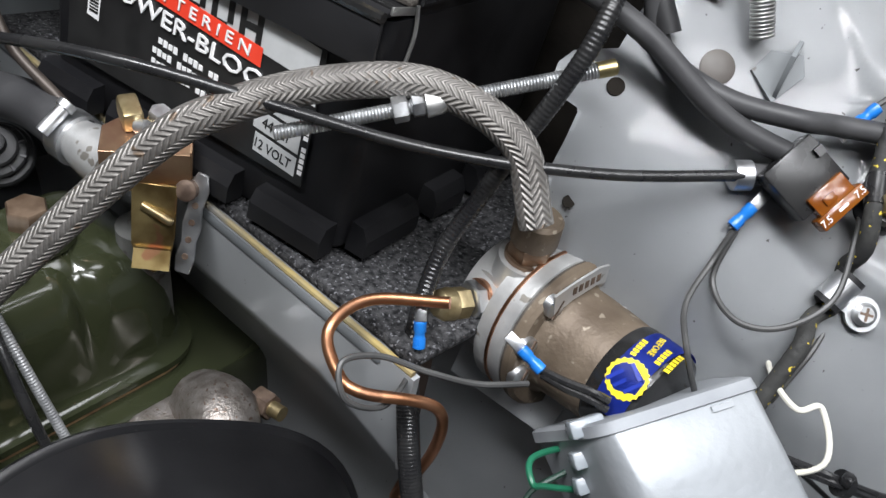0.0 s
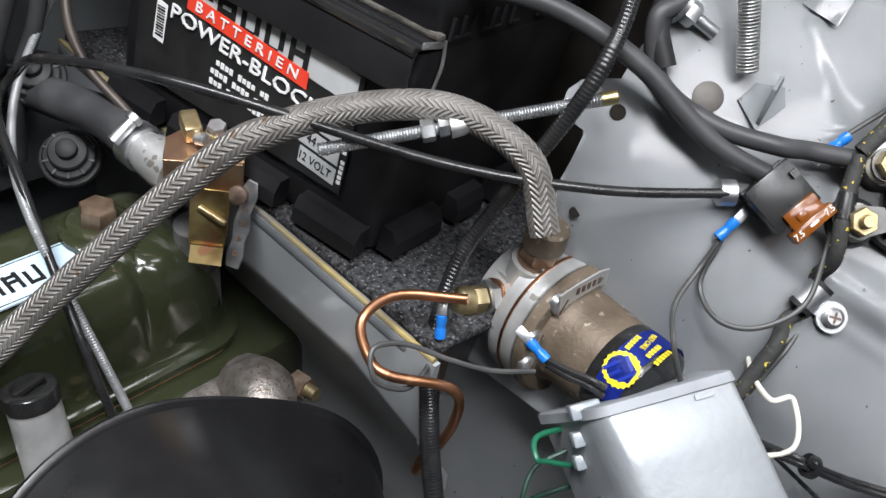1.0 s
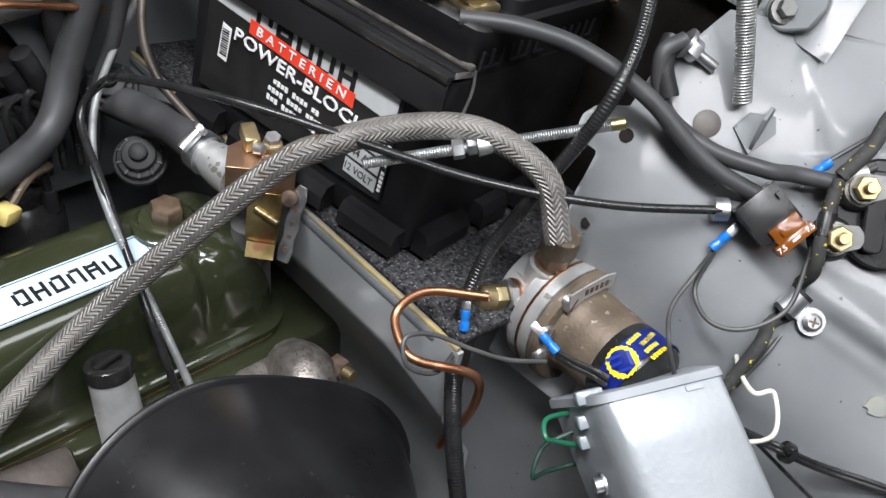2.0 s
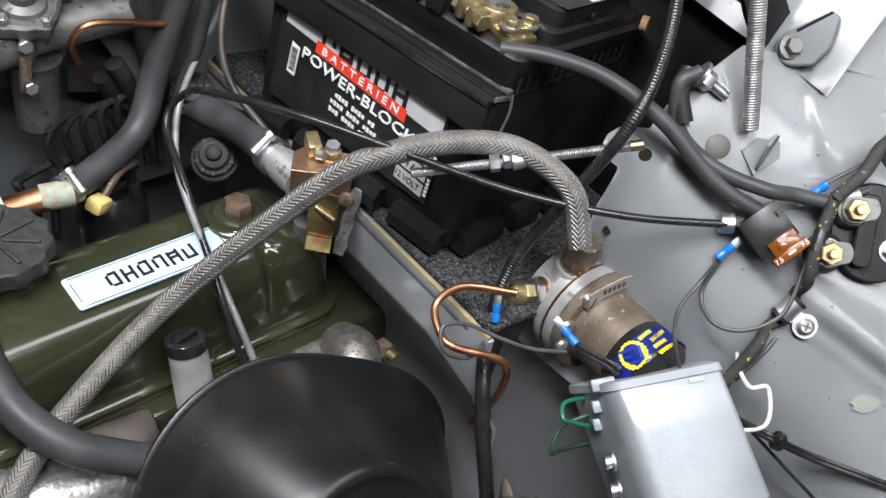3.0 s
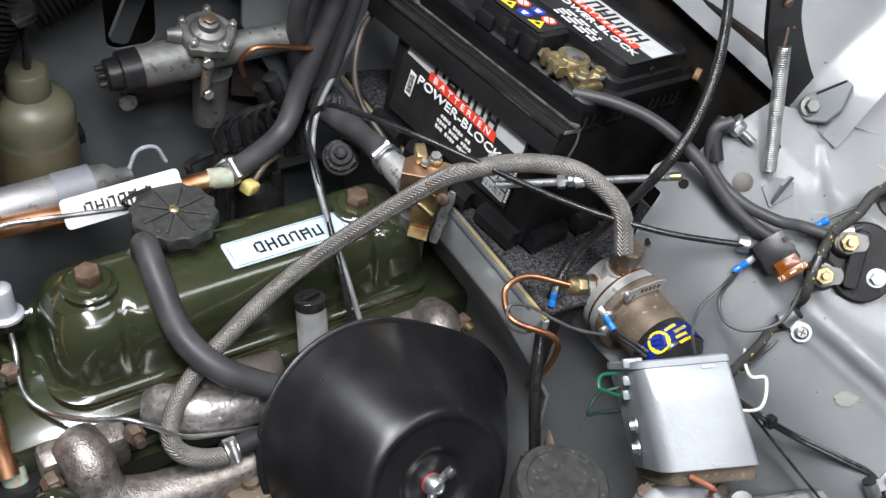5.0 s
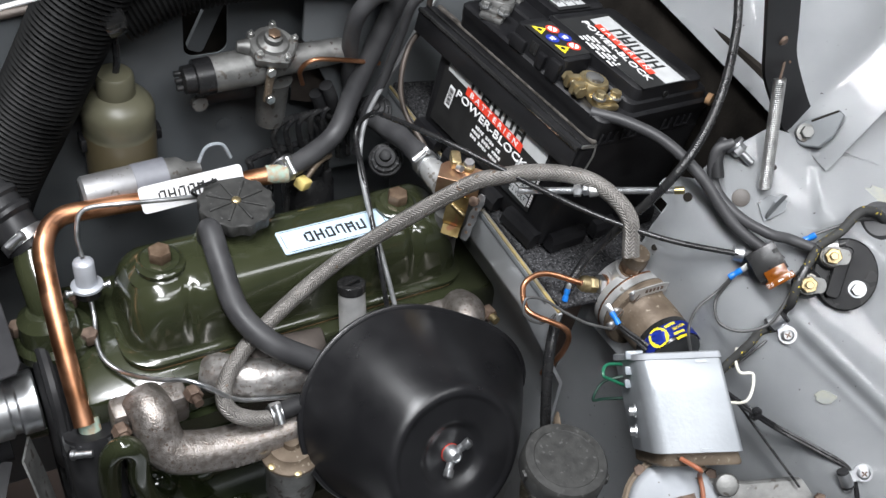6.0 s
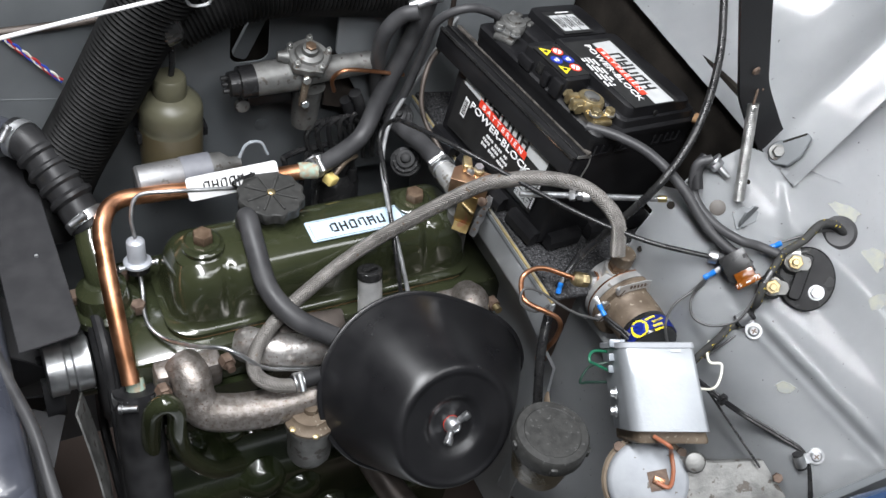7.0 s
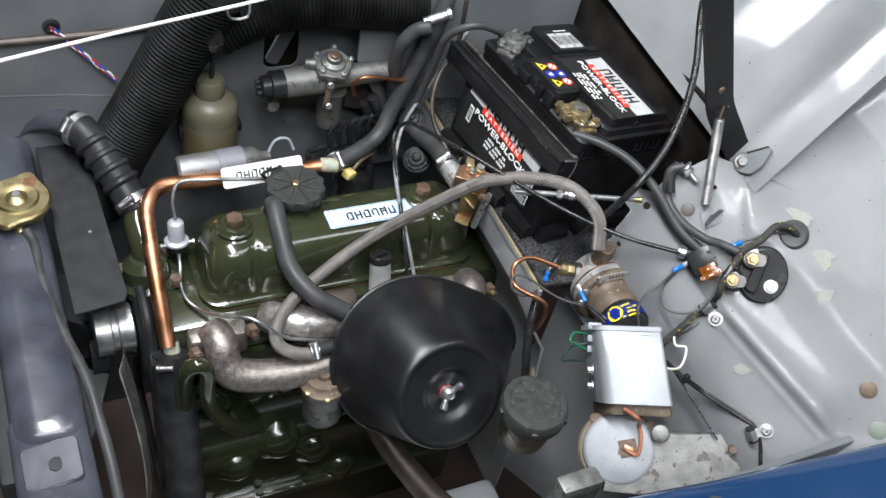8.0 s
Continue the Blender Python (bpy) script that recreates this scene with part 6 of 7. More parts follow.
    for k in range(4):
        a = radians(90 * k + 40)
        part("case_screw", hexagon(cap @ Vector((0.045 * math.cos(a), 0.045 * math.sin(a), -0.012)), cap.to_3x3() @ Vector((0, 0, 1)), 0.010, 0.005), RUST, p)
    part("plate_screw", hexagon((0.208, -0.440, 0.752), n, 0.009, 0.005), RUST, p)
    part("plate_dome", turned([(0, 0.011), (0.003, 0.0095), (0.0045, 0.005)], (0.143, -0.392, 0.742), n, 20), ALLOY_DULL, p)
    part("earth_wire", tube([m @ Vector((-0.010, -sign * 0.046, -0.006)), m @ Vector((0.004, -sign * 0.055, 0.004)), cap @ Vector((0.022, 0.030, 0.010)), cap @ Vector((0.024, 0.012, 0.008)), cap @ Vector((0.020, -0.004, 0.006)), cap @ Vector((0.008, 0.000, 0.003))], 0.0022, 8),
         surface("orange brown wire", (0.30, 0.10, 0.05), (0.36, 0.14, 0.075), (0.4, 0.5)), p, "orange brown wire")
    part("drive_arm", span(0.02, 0.075, -0.41, -0.385, 0.63, 0.70, 0.006), ALLOY_DULL, p)
    return m, sign


WM, WS = wiper_motor()


def wire(name, pts, r, m, label, sleeve=None, group=""):
    w = thing(name, pts[0], label, "wire", group)
    part("run", tube(pts, r, 8), m, w)
    for at, along in sleeve or ():
        c = part("crimp", turned([(-0.0065, 0.0022), (-0.006, 0.0029), (-0.002, 0.0029), (-0.001, 0.0024), (0.001, 0.0024), (0.002, 0.0029), (0.006, 0.0029), (0.0065, 0.0022)], at, along, 12), BLUE_CRIMP, w, "blue crimp sleeve")
        part("blade", block((0.009, 0.0052, 0.0024), frame_of(Vector(at) + Vector(along).normalized() * 0.0105, N, along), 0.0006), ZINC, c)
    return w



wire("motor_wire", [(0.1132, -0.2677, 0.7796), (0.0884, -0.2601, 0.7828), (0.0781, -0.2684, 0.7817), (0.0863, -0.2714, 0.7755), (0.1015, -0.2788, 0.7673)], 0.0015, WIRE_GREEN, "green wire looping beside the motor", group="motor wires")
wire("motor_wire", [(0.1025, -0.2714, 0.7722), (0.0864, -0.2652, 0.7632), (0.0754, -0.2711, 0.7493), (0.0887, -0.2716, 0.7438), (0.1070, -0.2796, 0.7465)], 0.0014, WIRE_DARK_GREEN, "dark green wire looping beside the motor", group="motor wires")

wire("pump_wire", [(0.0985, -0.2460, 0.8180), (0.1025, -0.2570, 0.8160), (0.1070, -0.267, 0.8150), (0.111, -0.275, 0.812)], 0.0019, WIRE_BLACK, "short black wire on the pump terminal", group="pump wires")
wire("pump_wire", [(0.0985, -0.2450, 0.8200), (0.1025, -0.2555, 0.8190), (0.1075, -0.266, 0.8185), (0.112, -0.274, 0.816)], 0.0019, WIRE_BLACK, "short black wire on the pump terminal", [((0.0975, -0.2400, 0.8225), (-0.10, 0.75, 0.30))], "pump wires")
wire("earth_wire", [(0.0931, -0.2442, 0.8140), (0.0741, -0.2314, 0.8156), (0.0579, -0.2163, 0.8208), (0.0461, -0.1984, 0.8233), (0.0308, -0.1915, 0.8236), (0.0259, -0.2010, 0.8128), (0.0440, -0.2071, 0.8014), (0.0669, -0.2008, 0.8025), (0.0733, -0.1955, 0.8153)], 0.0014, WIRE_GREY, "dusty black earth wire in a loop", [((0.0728, -0.1970, 0.8185), (0.2, 0.3, 0.8))])
wire("fuse_wire", [(0.1850, -0.2715, 0.8770), (0.1754, -0.2710, 0.8607), (0.1543, -0.2744, 0.8495), (0.1368, -0.2882, 0.8429), (0.1420, -0.2990, 0.8200), (0.1500, -0.3050, 0.8050)], 0.0014, WIRE_GREY, "dusty black wire hanging from the fuse", [((0.1875, -0.2715, 0.8815), (0.55, -0.15, 0.6))], "fuse wires")
wire("fuse_wire", [(0.1860, -0.2720, 0.8760), (0.1753, -0.2748, 0.8532), (0.1656, -0.2936, 0.8484), (0.1743, -0.3109, 0.8521), (0.1931, -0.3207, 0.8654), (0.2112, -0.3134, 0.8857), (0.2260, -0.3031, 0.9100), (0.2426, -0.3050, 0.9270), (0.2549, -0.3096, 0.9343)], 0.0014, WIRE_GREY, "dusty black wire looping to the solenoid", group="fuse wires")
wire("white_wire", [(0.1865, -0.3085, 0.8260), (0.1750, -0.3195, 0.8245), (0.1669, -0.3342, 0.8253), (0.1765, -0.3416, 0.8256), (0.1636, -0.3551, 0.8111), (0.1530, -0.3355, 0.7915)], 0.0014, WIRE_WHITE, "white wire bent beside the loom")

fuse = thing("fuse_holder", (0.215, -0.282, 0.896), "black inline fuse holder with an amber fuse", "fuse holder")
fa = Vector((0.0190, -0.0056, 0.0178)).normalized()
fm = frame_of(Vector((0.2015, -0.2868, 0.9035)), N, fa)
part("holder", block((0.027, 0.026, 0.012), fm @ Matrix.Translation((0, 0.003, -0.002)), 0.0008), BAKELITE, fuse)
fz = part("fuse_body", block((0.019, 0.013, 0.006), fm @ Matrix.Translation((0.002, -0.0105, 0.0035)), 0.0008), AMBER, fuse, "amber blade fuse")
part("fuse_cap", block((0.025, 0.006, 0.0075), fm @ Matrix.Translation((0.002, -0.0160, 0.0035)), 0.0008), AMBER, fz)
part("fuse_ridge", block((0.006, 0.004, 0.0075), fm @ Matrix.Translation((0.000, -0.0095, 0.004)), 0.0006), AMBER, fz)
for x in (-0.0075, 0.0115):
    lettering("number", "7.5", 0.0045, fm @ Matrix.Translation((x, -0.0160, 0.0074)), WHITE_PRINT, fz)
part("fuse_link", bars([(0.002, -0.0160, 0.005, 0.0012)], fm @ Matrix.Translation((0, 0, 0.0074))), WHITE_PRINT, fz)
part("latch", block((0.004, 0.004, 0.003), fm @ Matrix.Translation((0.011, 0.008, 0.0045))), WIRE_BLACK, fuse)
wire("feed_wire", [(0.240, -0.289, 0.930), (0.252, -0.293, 0.937), (0.266, -0.298, 0.945), (0.282, -0.303, 0.949), (0.296, -0.310, 0.948)], 0.0014, WIRE_GREY, "grey wire from the fuse to the grommet", [((0.236, -0.2885, 0.9262), (-0.7, 0.25, -0.65))])
loom2 = thing("grommet_loom", (0.29, -0.308, 0.95), "black wrapped loom entering the grommet", "wiring loom")
part("wrap", tube([(0.236, -0.300, 0.928), (0.250, -0.303, 0.944), (0.266, -0.300, 0.958), (0.282, -0.303, 0.957), (0.298, -0.310, 0.946)], 0.0042, 12), CLOTH, loom2)
loom = thing("wiring_loom", (0.21, -0.32, 0.88), "black cloth braided wiring loom with yellow flecks", "wiring loom")
part("braid", tube([(0.236, -0.300, 0.926), (0.224, -0.307, 0.910), (0.2135, -0.3132, 0.9021), (0.2112, -0.3186, 0.8835), (0.2134, -0.3152, 0.8690), (0.2127, -0.3213, 0.8556), (0.1950, -0.3163, 0.8499), (0.1835, -0.3200, 0.8425), (0.1700, -0.3190, 0.8180), (0.1640, -0.3180, 0.8000)], 0.0040, 14, step=0.004), CLOTH, loom)
part("tape_wrap", tube([(0.2245, -0.3067, 0.9105), (0.2195, -0.3098, 0.9065), (0.2140, -0.3130, 0.9025)], 0.0048, 14), WIRE_BLACK, loom, "black tape round the braid")
part("branch_wire", tube([(0.2127, -0.3213, 0.8556), (0.2020, -0.3230, 0.8440), (0.1890, -0.3240, 0.8340), (0.1740, -0.3220, 0.8140)], 0.0014, 8), WIRE_GREY, loom, "single dusty wire beside the braid")
LOOM_PAIR = [(0.1600, -0.3230, 0.7980), (0.1640, -0.3585, 0.8069), (0.1873, -0.3813, 0.7944), (0.2102, -0.4139, 0.7911), (0.2268, -0.4392, 0.7855), (0.2234, -0.4645, 0.7650), (0.2141, -0.4909, 0.7400)]
for k in (0, 1):
    wire("loom_wire", [(x, y - 0.003 * k, z - 0.002 * k) for x, y, z in LOOM_PAIR], 0.0018, WIRE_BLACK, "black wire along the bulkhead", group="loom wires")
tie = thing("cable_tie", (0.186, -0.366, 0.803), "black cable tie round the wires", "cable tie")
part("strap", turned([(-0.002, 0.0045), (-0.002, 0.0062), (0.002, 0.0062), (0.002, 0.0045)], (0.1700, -0.3655, 0.8025), (0.6, -0.65, -0.35), 16), WIRE_BLACK, tie)
part("buckle", block((0.005, 0.005, 0.005), Matrix.Translation((0.167, -0.366, 0.8085)), 0.001), WIRE_BLACK, tie)
wire("thin_wire", [(0.165, -0.34, 0.80), (0.182, -0.385, 0.775), (0.196, -0.425, 0.755)], 0.0012, WIRE_BLACK, "thin black wire along the bulkhead")

# ---- bonnet hinge, its spring, the earth bolt ----
spring = thing("bonnet_spring", (0.24, -0.205, 0.94), "dull zinc coil spring hooked to the hinge arm", "spring")
sa, sb = Vector((0.2245, -0.1985, 1.0325)), Vector((0.2215, -0.2365, 0.9430))
part("coil", helix(sa, sb, 0.0047, 58, 0.0009, 6, 12), SPRING_ZINC, spring)
# tube added inside the coil for the shade between its turns
part("core", tube([sa, sb], 0.0038, 10, smooth_path=False), ALLOY_DULL, spring)
part("top_hook", tube([sa, sa + Vector((0.003, 0.004, 0.008)), sa + Vector((0.008, 0.010, 0.014)), sa + Vector((0.012, 0.006, 0.010))], 0.0012, 8), RUST, spring)
hook = thing("spring_bracket", on_panel((0.225, -0.248, 0.933)), "folded grey steel spring anchor on the bulkhead", "bracket")
hm = frame_of(on_panel((0.228, -0.249, 0.934), 0.001), N + Vector((0.10, 0.10, 0.10)), (0.6, -0.2, 0.6))
part("foot", slab([(-0.016, -0.009), (0.004, -0.010), (0.012, -0.001), (0.003, 0.009), (-0.012, 0.008)], hm, 0.002), GREY_SHADED, hook)
part("ear", slab([(-0.014, 0.0), (0.014, 0.0), (0.008, 0.015), (-0.002, 0.018), (-0.012, 0.008)], hm @ Matrix.Translation((0, -0.004, 0)) @ pose(0, 0, 0, 78, 0, 20), 0.002), GREY_SHADED, hook)
hinge = thing("hinge", (0.265, -0.217, 0.98), "black steel bonnet hinge arm bolted to the bulkhead", "hinge")
line = path([(0.276, -0.200, 0.978), (0.258, -0.192, 1.002), (0.228, -0.190, 1.040), (0.210, -0.190, 1.074), (0.193, -0.190, 1.108), (0.160, -0.190, 1.175), (0.127, -0.190, 1.24)], 6)
arm = []
for k, q in enumerate(line):
    ahead = (line[min(k + 1, len(line) - 1)] - line[max(k - 1, 0)]).normalized()
    wide = Vector((ahead.z, 0, -ahead.x)) * 0.0160
    arm.append([q + wide * a + Vector((0, b, 0)) for a, b in ((-1, -0.002), (1, -0.002), (1, 0.002), (-1, 0.002))])
part("arm", stack(arm), BLACK_SATIN, hinge)
hb = on_panel((0.2655, -0.2195, 0.982), 0.006)
part("ear_plate", slab([(0.0125 * math.cos(a), 0.0125 * math.sin(a)) for a in [math.radians(115 + 14 * k) for k in range(12)]] + [(0.0110, -0.0130), (0.0210, -0.0020), (0.0270, 0.0180), (0.0220, 0.0230)], frame_of((0.2680, -0.2200, 0.9820), (-0.733, -0.046, 0.679), (0.6, -0.6, 0.1)), 0.0045, 0.001), GREY_SHADED, hinge, "grey painted pivot ear")
# dark bar on the ear paints the shade of its gap
part("ear_slot", block((0.024, 0.0018, 0.0010), frame_of((0.2680, -0.2200, 0.9820), (-0.733, -0.046, 0.679), (0.6, -0.6, 0.1)) @ Matrix.Translation((0.0115, 0.0160, 0.0004)) @ pose(0, 0, 0, 0, 0, 27), 0.0003), FELT_GAP_SHADE, hinge, "dark bar for the shaded gap along the ear")
pb = part("pivot_bolt", hexagon(hb, N + Vector((0.15, -0.1, 0.1)), 0.0100, 0.006, 0.2), ALLOY_DULL, hinge, "bright pivot bolt")
part("pivot_washer", turned([(-0.002, 0.0085), (0.0005, 0.0082), (0.001, 0.006)], hb, N + Vector((0.15, -0.1, 0.1)), 24), ALLOY_DULL, pb)
part("rivet", turned([(0, 0.0045), (0.002, 0.003)], (0.214, -0.1925, 1.068), (0, -1, 0), 14), RUST, hinge)
earth = thing("earth_bolt", on_panel((0.215, -0.193, 0.962)), "bright earth bolt with nut on the bulkhead edge", "bolt")
eb, ed = Vector((0.211, -0.196, 0.962)), Vector((0.40, -0.62, -0.35)).normalized()
part("shank", tube([eb, eb + ed * 0.022], 0.0035, 12, smooth_path=False), ZINC, earth)
part("nut", hexagon(eb + ed * 0.002, ed, 0.012, 0.007), ZINC, earth)
part("washer", turned([(-0.0015, 0.0095), (0.001, 0.0095)], eb, ed, 22), ZINC, earth)

# ---- brake fluid reservoir ----
res = thing("brake_reservoir", (0.014, -0.318, 0.60), "stained brake fluid reservoir with a dark screw cap", "reservoir")
part("bowl", turned([(0.030, 0.010), (0.034, 0.016), (0.048, 0.019), (0.052, 0.028), (0.07, 0.031), (0.10, 0.033)], (0.0220, -0.3105, 0.6200), (0, 0, 1), 30), SMOKED, res)
rc = part("screw_cap", turned([(0.098, 0.0385), (0.100, 0.0395), (0.116, 0.0390), (0.119, 0.0370), (0.1195, 0.0300), (0.1185, 0.0290), (0.1185, 0.010)], (0.0220, -0.3105, 0.6200), (0, 0, 1), 40), CAP_PLASTIC, res, "dark worn screw cap")
for k in range(5):
    a = math.tau * k / 5 + 0.5
    part("cap_lug", block((0.006, 0.008, 0.010), Matrix.Translation((0.022 + 0.039 * math.cos(a), -0.3105 + 0.039 * math.sin(a), 0.728)) @ pose(0, 0, 0, 0, 0, math.degrees(a)), 0.002), CAP_PLASTIC, rc)
bk = thing("steering_bracket", (0.03, -0.28, 0.60), "dull bent steel strap beside the reservoir", "bracket")
part("strap", tube([(0.052, -0.262, 0.70), (0.040, -0.268, 0.735), (0.034, -0.285, 0.72), (0.03, -0.30, 0.66)], 0.006, 10, flat=0.3), RUSTY_BROWN, bk)

# ---- front: radiator, fan, dynamo ----
rad = thing("radiator", (-0.50, 0.0, 0.35), "black painted radiator with a brass pressure cap", "radiator")
part("core", span(-0.535, -0.462, -0.25, 0.27, 0.35, 0.74, 0.006), FAN_SHEET, rad)
part("top_tank", stack([[(-0.4825 + x, 0.030 + y, z) for x, y in rounded(0.070 - 2 * i, 0.55 - 2 * i, 0.022 - i * 0.6)] for z, i in ((0.735, 0), (0.772, 0.0), (0.783, 0.004), (0.790, 0.012), (0.792, 0.022))]), COWL_SHEEN, rad)
part("filler_neck", turned([(-0.012, 0.026), (0.006, 0.024), (0.010, 0.026)], (-0.474, 0.066, 0.795), (0, 0, 1), 28), BRASS, rad)
part("overflow_stub", tube([(-0.478, 0.060, 0.797), (-0.478, 0.045, 0.796), (-0.476, 0.03, 0.79)], 0.005, 10), BRASS, rad)
part("outlet_pipe", tube([(-0.475, 0.207, 0.775), (-0.448, 0.207, 0.800), (-0.4165, 0.191, 0.812), (-0.400, 0.170, 0.818)], 0.0155, 16), COWL_SHEEN, rad, "black bent outlet pipe")
side = part("cowl_rail", span(-0.520, -0.448, -0.48, -0.20, 0.70, 0.783, 0.012, 3), COWL_SHEEN, rad, "wavy black painted cowl rail")
tabm = Matrix.Translation((-0.486, -0.268, 0.788)) @ pose(0, 0, 0, 6, -8, 0)
part("mount_tab", slab(rounded(0.052, 0.045, 0.006), tabm, 0.006, 0.001), COWL_SHEEN, side)
part("tab_hole", turned([(0, 0.007), (0.001, 0.007), (0.0012, 0.005)], tabm @ Vector((0.004, -0.002, 0)), (0.1, -0.1, 1), 18), FAN_SHEET, side)
eared = [((0.036 + 0.010 * max(0, math.cos(2 * (math.tau * k / 48 - 1.15))) ** 6) * math.cos(math.tau * k / 48), (0.036 + 0.010 * max(0, math.cos(2 * (math.tau * k / 48 - 1.15))) ** 6) * math.sin(math.tau * k / 48)) for k in range(48)]
rcap = part("pressure_cap", slab(eared, Matrix.Translation((-0.474, 0.066, 0.811)), 0.008, 0.002), PASSIVATED, rad, "gold passivated pressure cap")
part("cap_dome", turned([(0, 0.024), (0.003, 0.022), (0.003, 0.018), (0.001, 0.012), (0.003, 0.0095), (0.005, 0.005)], (-0.474, 0.066, 0.811), (0, 0, 1), 30), PASSIVATED, rcap)
part("cap_marks", bars([(0.0300 * math.cos(radians(a)), 0.0300 * math.sin(radians(a)), 0.003, 0.003) for a in range(-60, 241, 22)], Matrix.Translation((-0.474, 0.066, 0.8112))), BRASS, rcap)
part("rivet", turned([(0, 0.006), (0.006, 0.004)], (-0.474, 0.066, 0.812), (0, 0, 1), 16), ZINC, rcap)
hose("overflow_hose", [(-0.470, 0.030, 0.793), (-0.465, 0.010, 0.790), (-0.464, -0.045, 0.786), (-0.454, -0.112, 0.782), (-0.441, -0.174, 0.779), (-0.437, -0.225, 0.770), (-0.434, -0.272, 0.75), (-0.434, -0.34, 0.70)], 0.0058, RUBBER, "thin dark overflow hose along the radiator", seg=12)
top = hose("top_hose", [(-0.400, 0.170, 0.818), (-0.390, 0.157, 0.818), (-0.3766, 0.139, 0.808), (-0.368, 0.120, 0.795), (-0.358, 0.103, 0.780), (-0.3515, 0.087, 0.768), (-0.344, 0.076, 0.758)], 0.0205, RUBBER_DARK, "ribbed black rubber top hose", seg=20,
           clamps=(((-0.393, 0.161, 0.818), (0.6, -0.8, 0), 0.0205), ((-0.348, 0.081, 0.764), (0.4, -0.75, -0.5), 0.0205)))
for k in range(4):
    t = k / 3
    c = Vector((-0.3790, 0.143, 0.810)).lerp(Vector((-0.357, 0.101, 0.779)), t)
    part("fold", turned([(-0.006, 0.0200), (-0.002, 0.0240), (0.002, 0.0240), (0.006, 0.0200)], c, (0.40, -0.75, -0.55), 24), RUBBER_DARK, top)
guard = thing("fan_guard", (-0.415, 0.06, 0.77), "dark grey flat fan guard sheet beside the radiator", "fan guard")
part("sheet", slab([(-0.443, 0.201), (-0.388, 0.203), (-0.381, -0.066), (-0.386, -0.076), (-0.439, -0.083)], Matrix.Translation((0, 0, 0.771)), 0.003, 0.0008), FAN_SHEET, guard)
for x, y in ((-0.397, 0.175), (-0.404, 0.035)):
    part("screw", turned([(0, 0.0022), (0.001, 0.0018)], (x, y, 0.771), (0, 0, 1), 12), ZINC, guard)
fan = thing("cooling_fan", (-0.415, 0.0, 0.58), "grey pressed steel cooling fan", "fan")
part("hub", turned([(0, 0.035), (0.02, 0.035)], (-0.425, 0.0, 0.60), (1, 0, 0), 26), FAN_SHEET, fan)
for k in range(4):
    m = Matrix.Translation((-0.415, 0.0, 0.60)) @ pose(0, 0, 0, 90 * k + 200, 0, 0) @ pose(0, 0, 0, 0, 0, 28)
    part("blade", slab([(-0.020, 0.030), (0.024, 0.030), (0.030, 0.10), (0.026, 0.150), (-0.022, 0.150), (-0.028, 0.10)], m @ pose(0, 0, 0, 0, 0, 0), 0.002), FAN_SHEET, fan)
bent = []
for k in range(9):
    t = k / 8
    bent.append([(-0.400 + 0.010 * math.sin(2.6 * t) + d, -0.060 - 0.105 * t + w * (0.6 + 0.4 * math.sin(math.pi * t)), 0.640 - 0.150 * t) for w, d in ((-0.022, 0.0), (0.020, 0.010), (0.020, 0.012), (-0.022, 0.002))])
part("blade", stack(bent), ALLOY_DULL, fan, "worn grey blade edge")
dyn = thing("dynamo", (-0.36, -0.02, 0.63), "bright metal pulley with fan belts at the engine front", "pulley")
part("pulley_rim", turned([(-0.045, 0.024), (-0.043, 0.030), (-0.026, 0.030), (-0.024, 0.027), (-0.018, 0.027), (-0.016, 0.030), (0.0, 0.030), (0.002, 0.026)], (-0.374, -0.020, 0.655), (1, 0, 0), 34), ZINC, dyn)
part("belt_groove", turned([(0.002, 0.060), (0.006, 0.066), (0.012, 0.058), (0.018, 0.066), (0.022, 0.060)], (-0.372, -0.012, 0.635), (1, 0, 0), 40), RUBBER_DARK, dyn)
part("belt", tube([(-0.360, -0.075, 0.635), (-0.360, -0.095, 0.52), (-0.360, -0.10, 0.40), (-0.360, 0.06, 0.40), (-0.360, 0.055, 0.52), (-0.360, 0.05, 0.635), (-0.360, 0.02, 0.698), (-0.360, -0.045, 0.698), (-0.360, -0.075, 0.635)], 0.006, 8), RUBBER_DARK, dyn)

# ---- far side: duct, bottle, brake servo unit, wiring ----
duct = thing("heater_duct", (-0.31, 0.14, 0.80), "black corrugated heater duct up the inner wing", "duct")
part("lower_duct", tube([(-0.385, 0.152, 0.70), (-0.361, 0.152, 0.761), (-0.346, 0.152, 0.795), (-0.305, 0.152, 0.872), (-0.266, 0.152, 0.949), (-0.235, 0.152, 1.005)], 0.034, 24, ribs=(0.0050, 0.0034)), DUCT, duct)
part("joint", turned([(0, 0.029), (0.003, 0.031), (0.018, 0.031), (0.021, 0.028)], (-0.252, 0.148, 0.957), (0.80, 0.05, 0.25), 26), BLACK_GLOSS, duct, "glossy black joint")
part("upper_duct", tube([(-0.232, 0.157, 0.945), (-0.173, 0.157, 0.968), (-0.11, 0.157, 0.974), (-0.04, 0.157, 0.966), (0.03, 0.157, 0.956)], 0.028, 24, ribs=(0.0050, 0.0032)), DUCT, duct)
bottle = thing("washer_bottle", (-0.238, 0.147, 0.74), "yellowed plastic washer bottle half full of brown fluid", "bottle")
bx, by = -0.238, 0.150
part("lower_body", turned([(0, 0.030), (0.004, 0.0345), (0.069, 0.0350)], (bx, by, 0.752), (0, 0, 1), 32), BOTTLE_LOW, bottle, "brown fluid showing through")
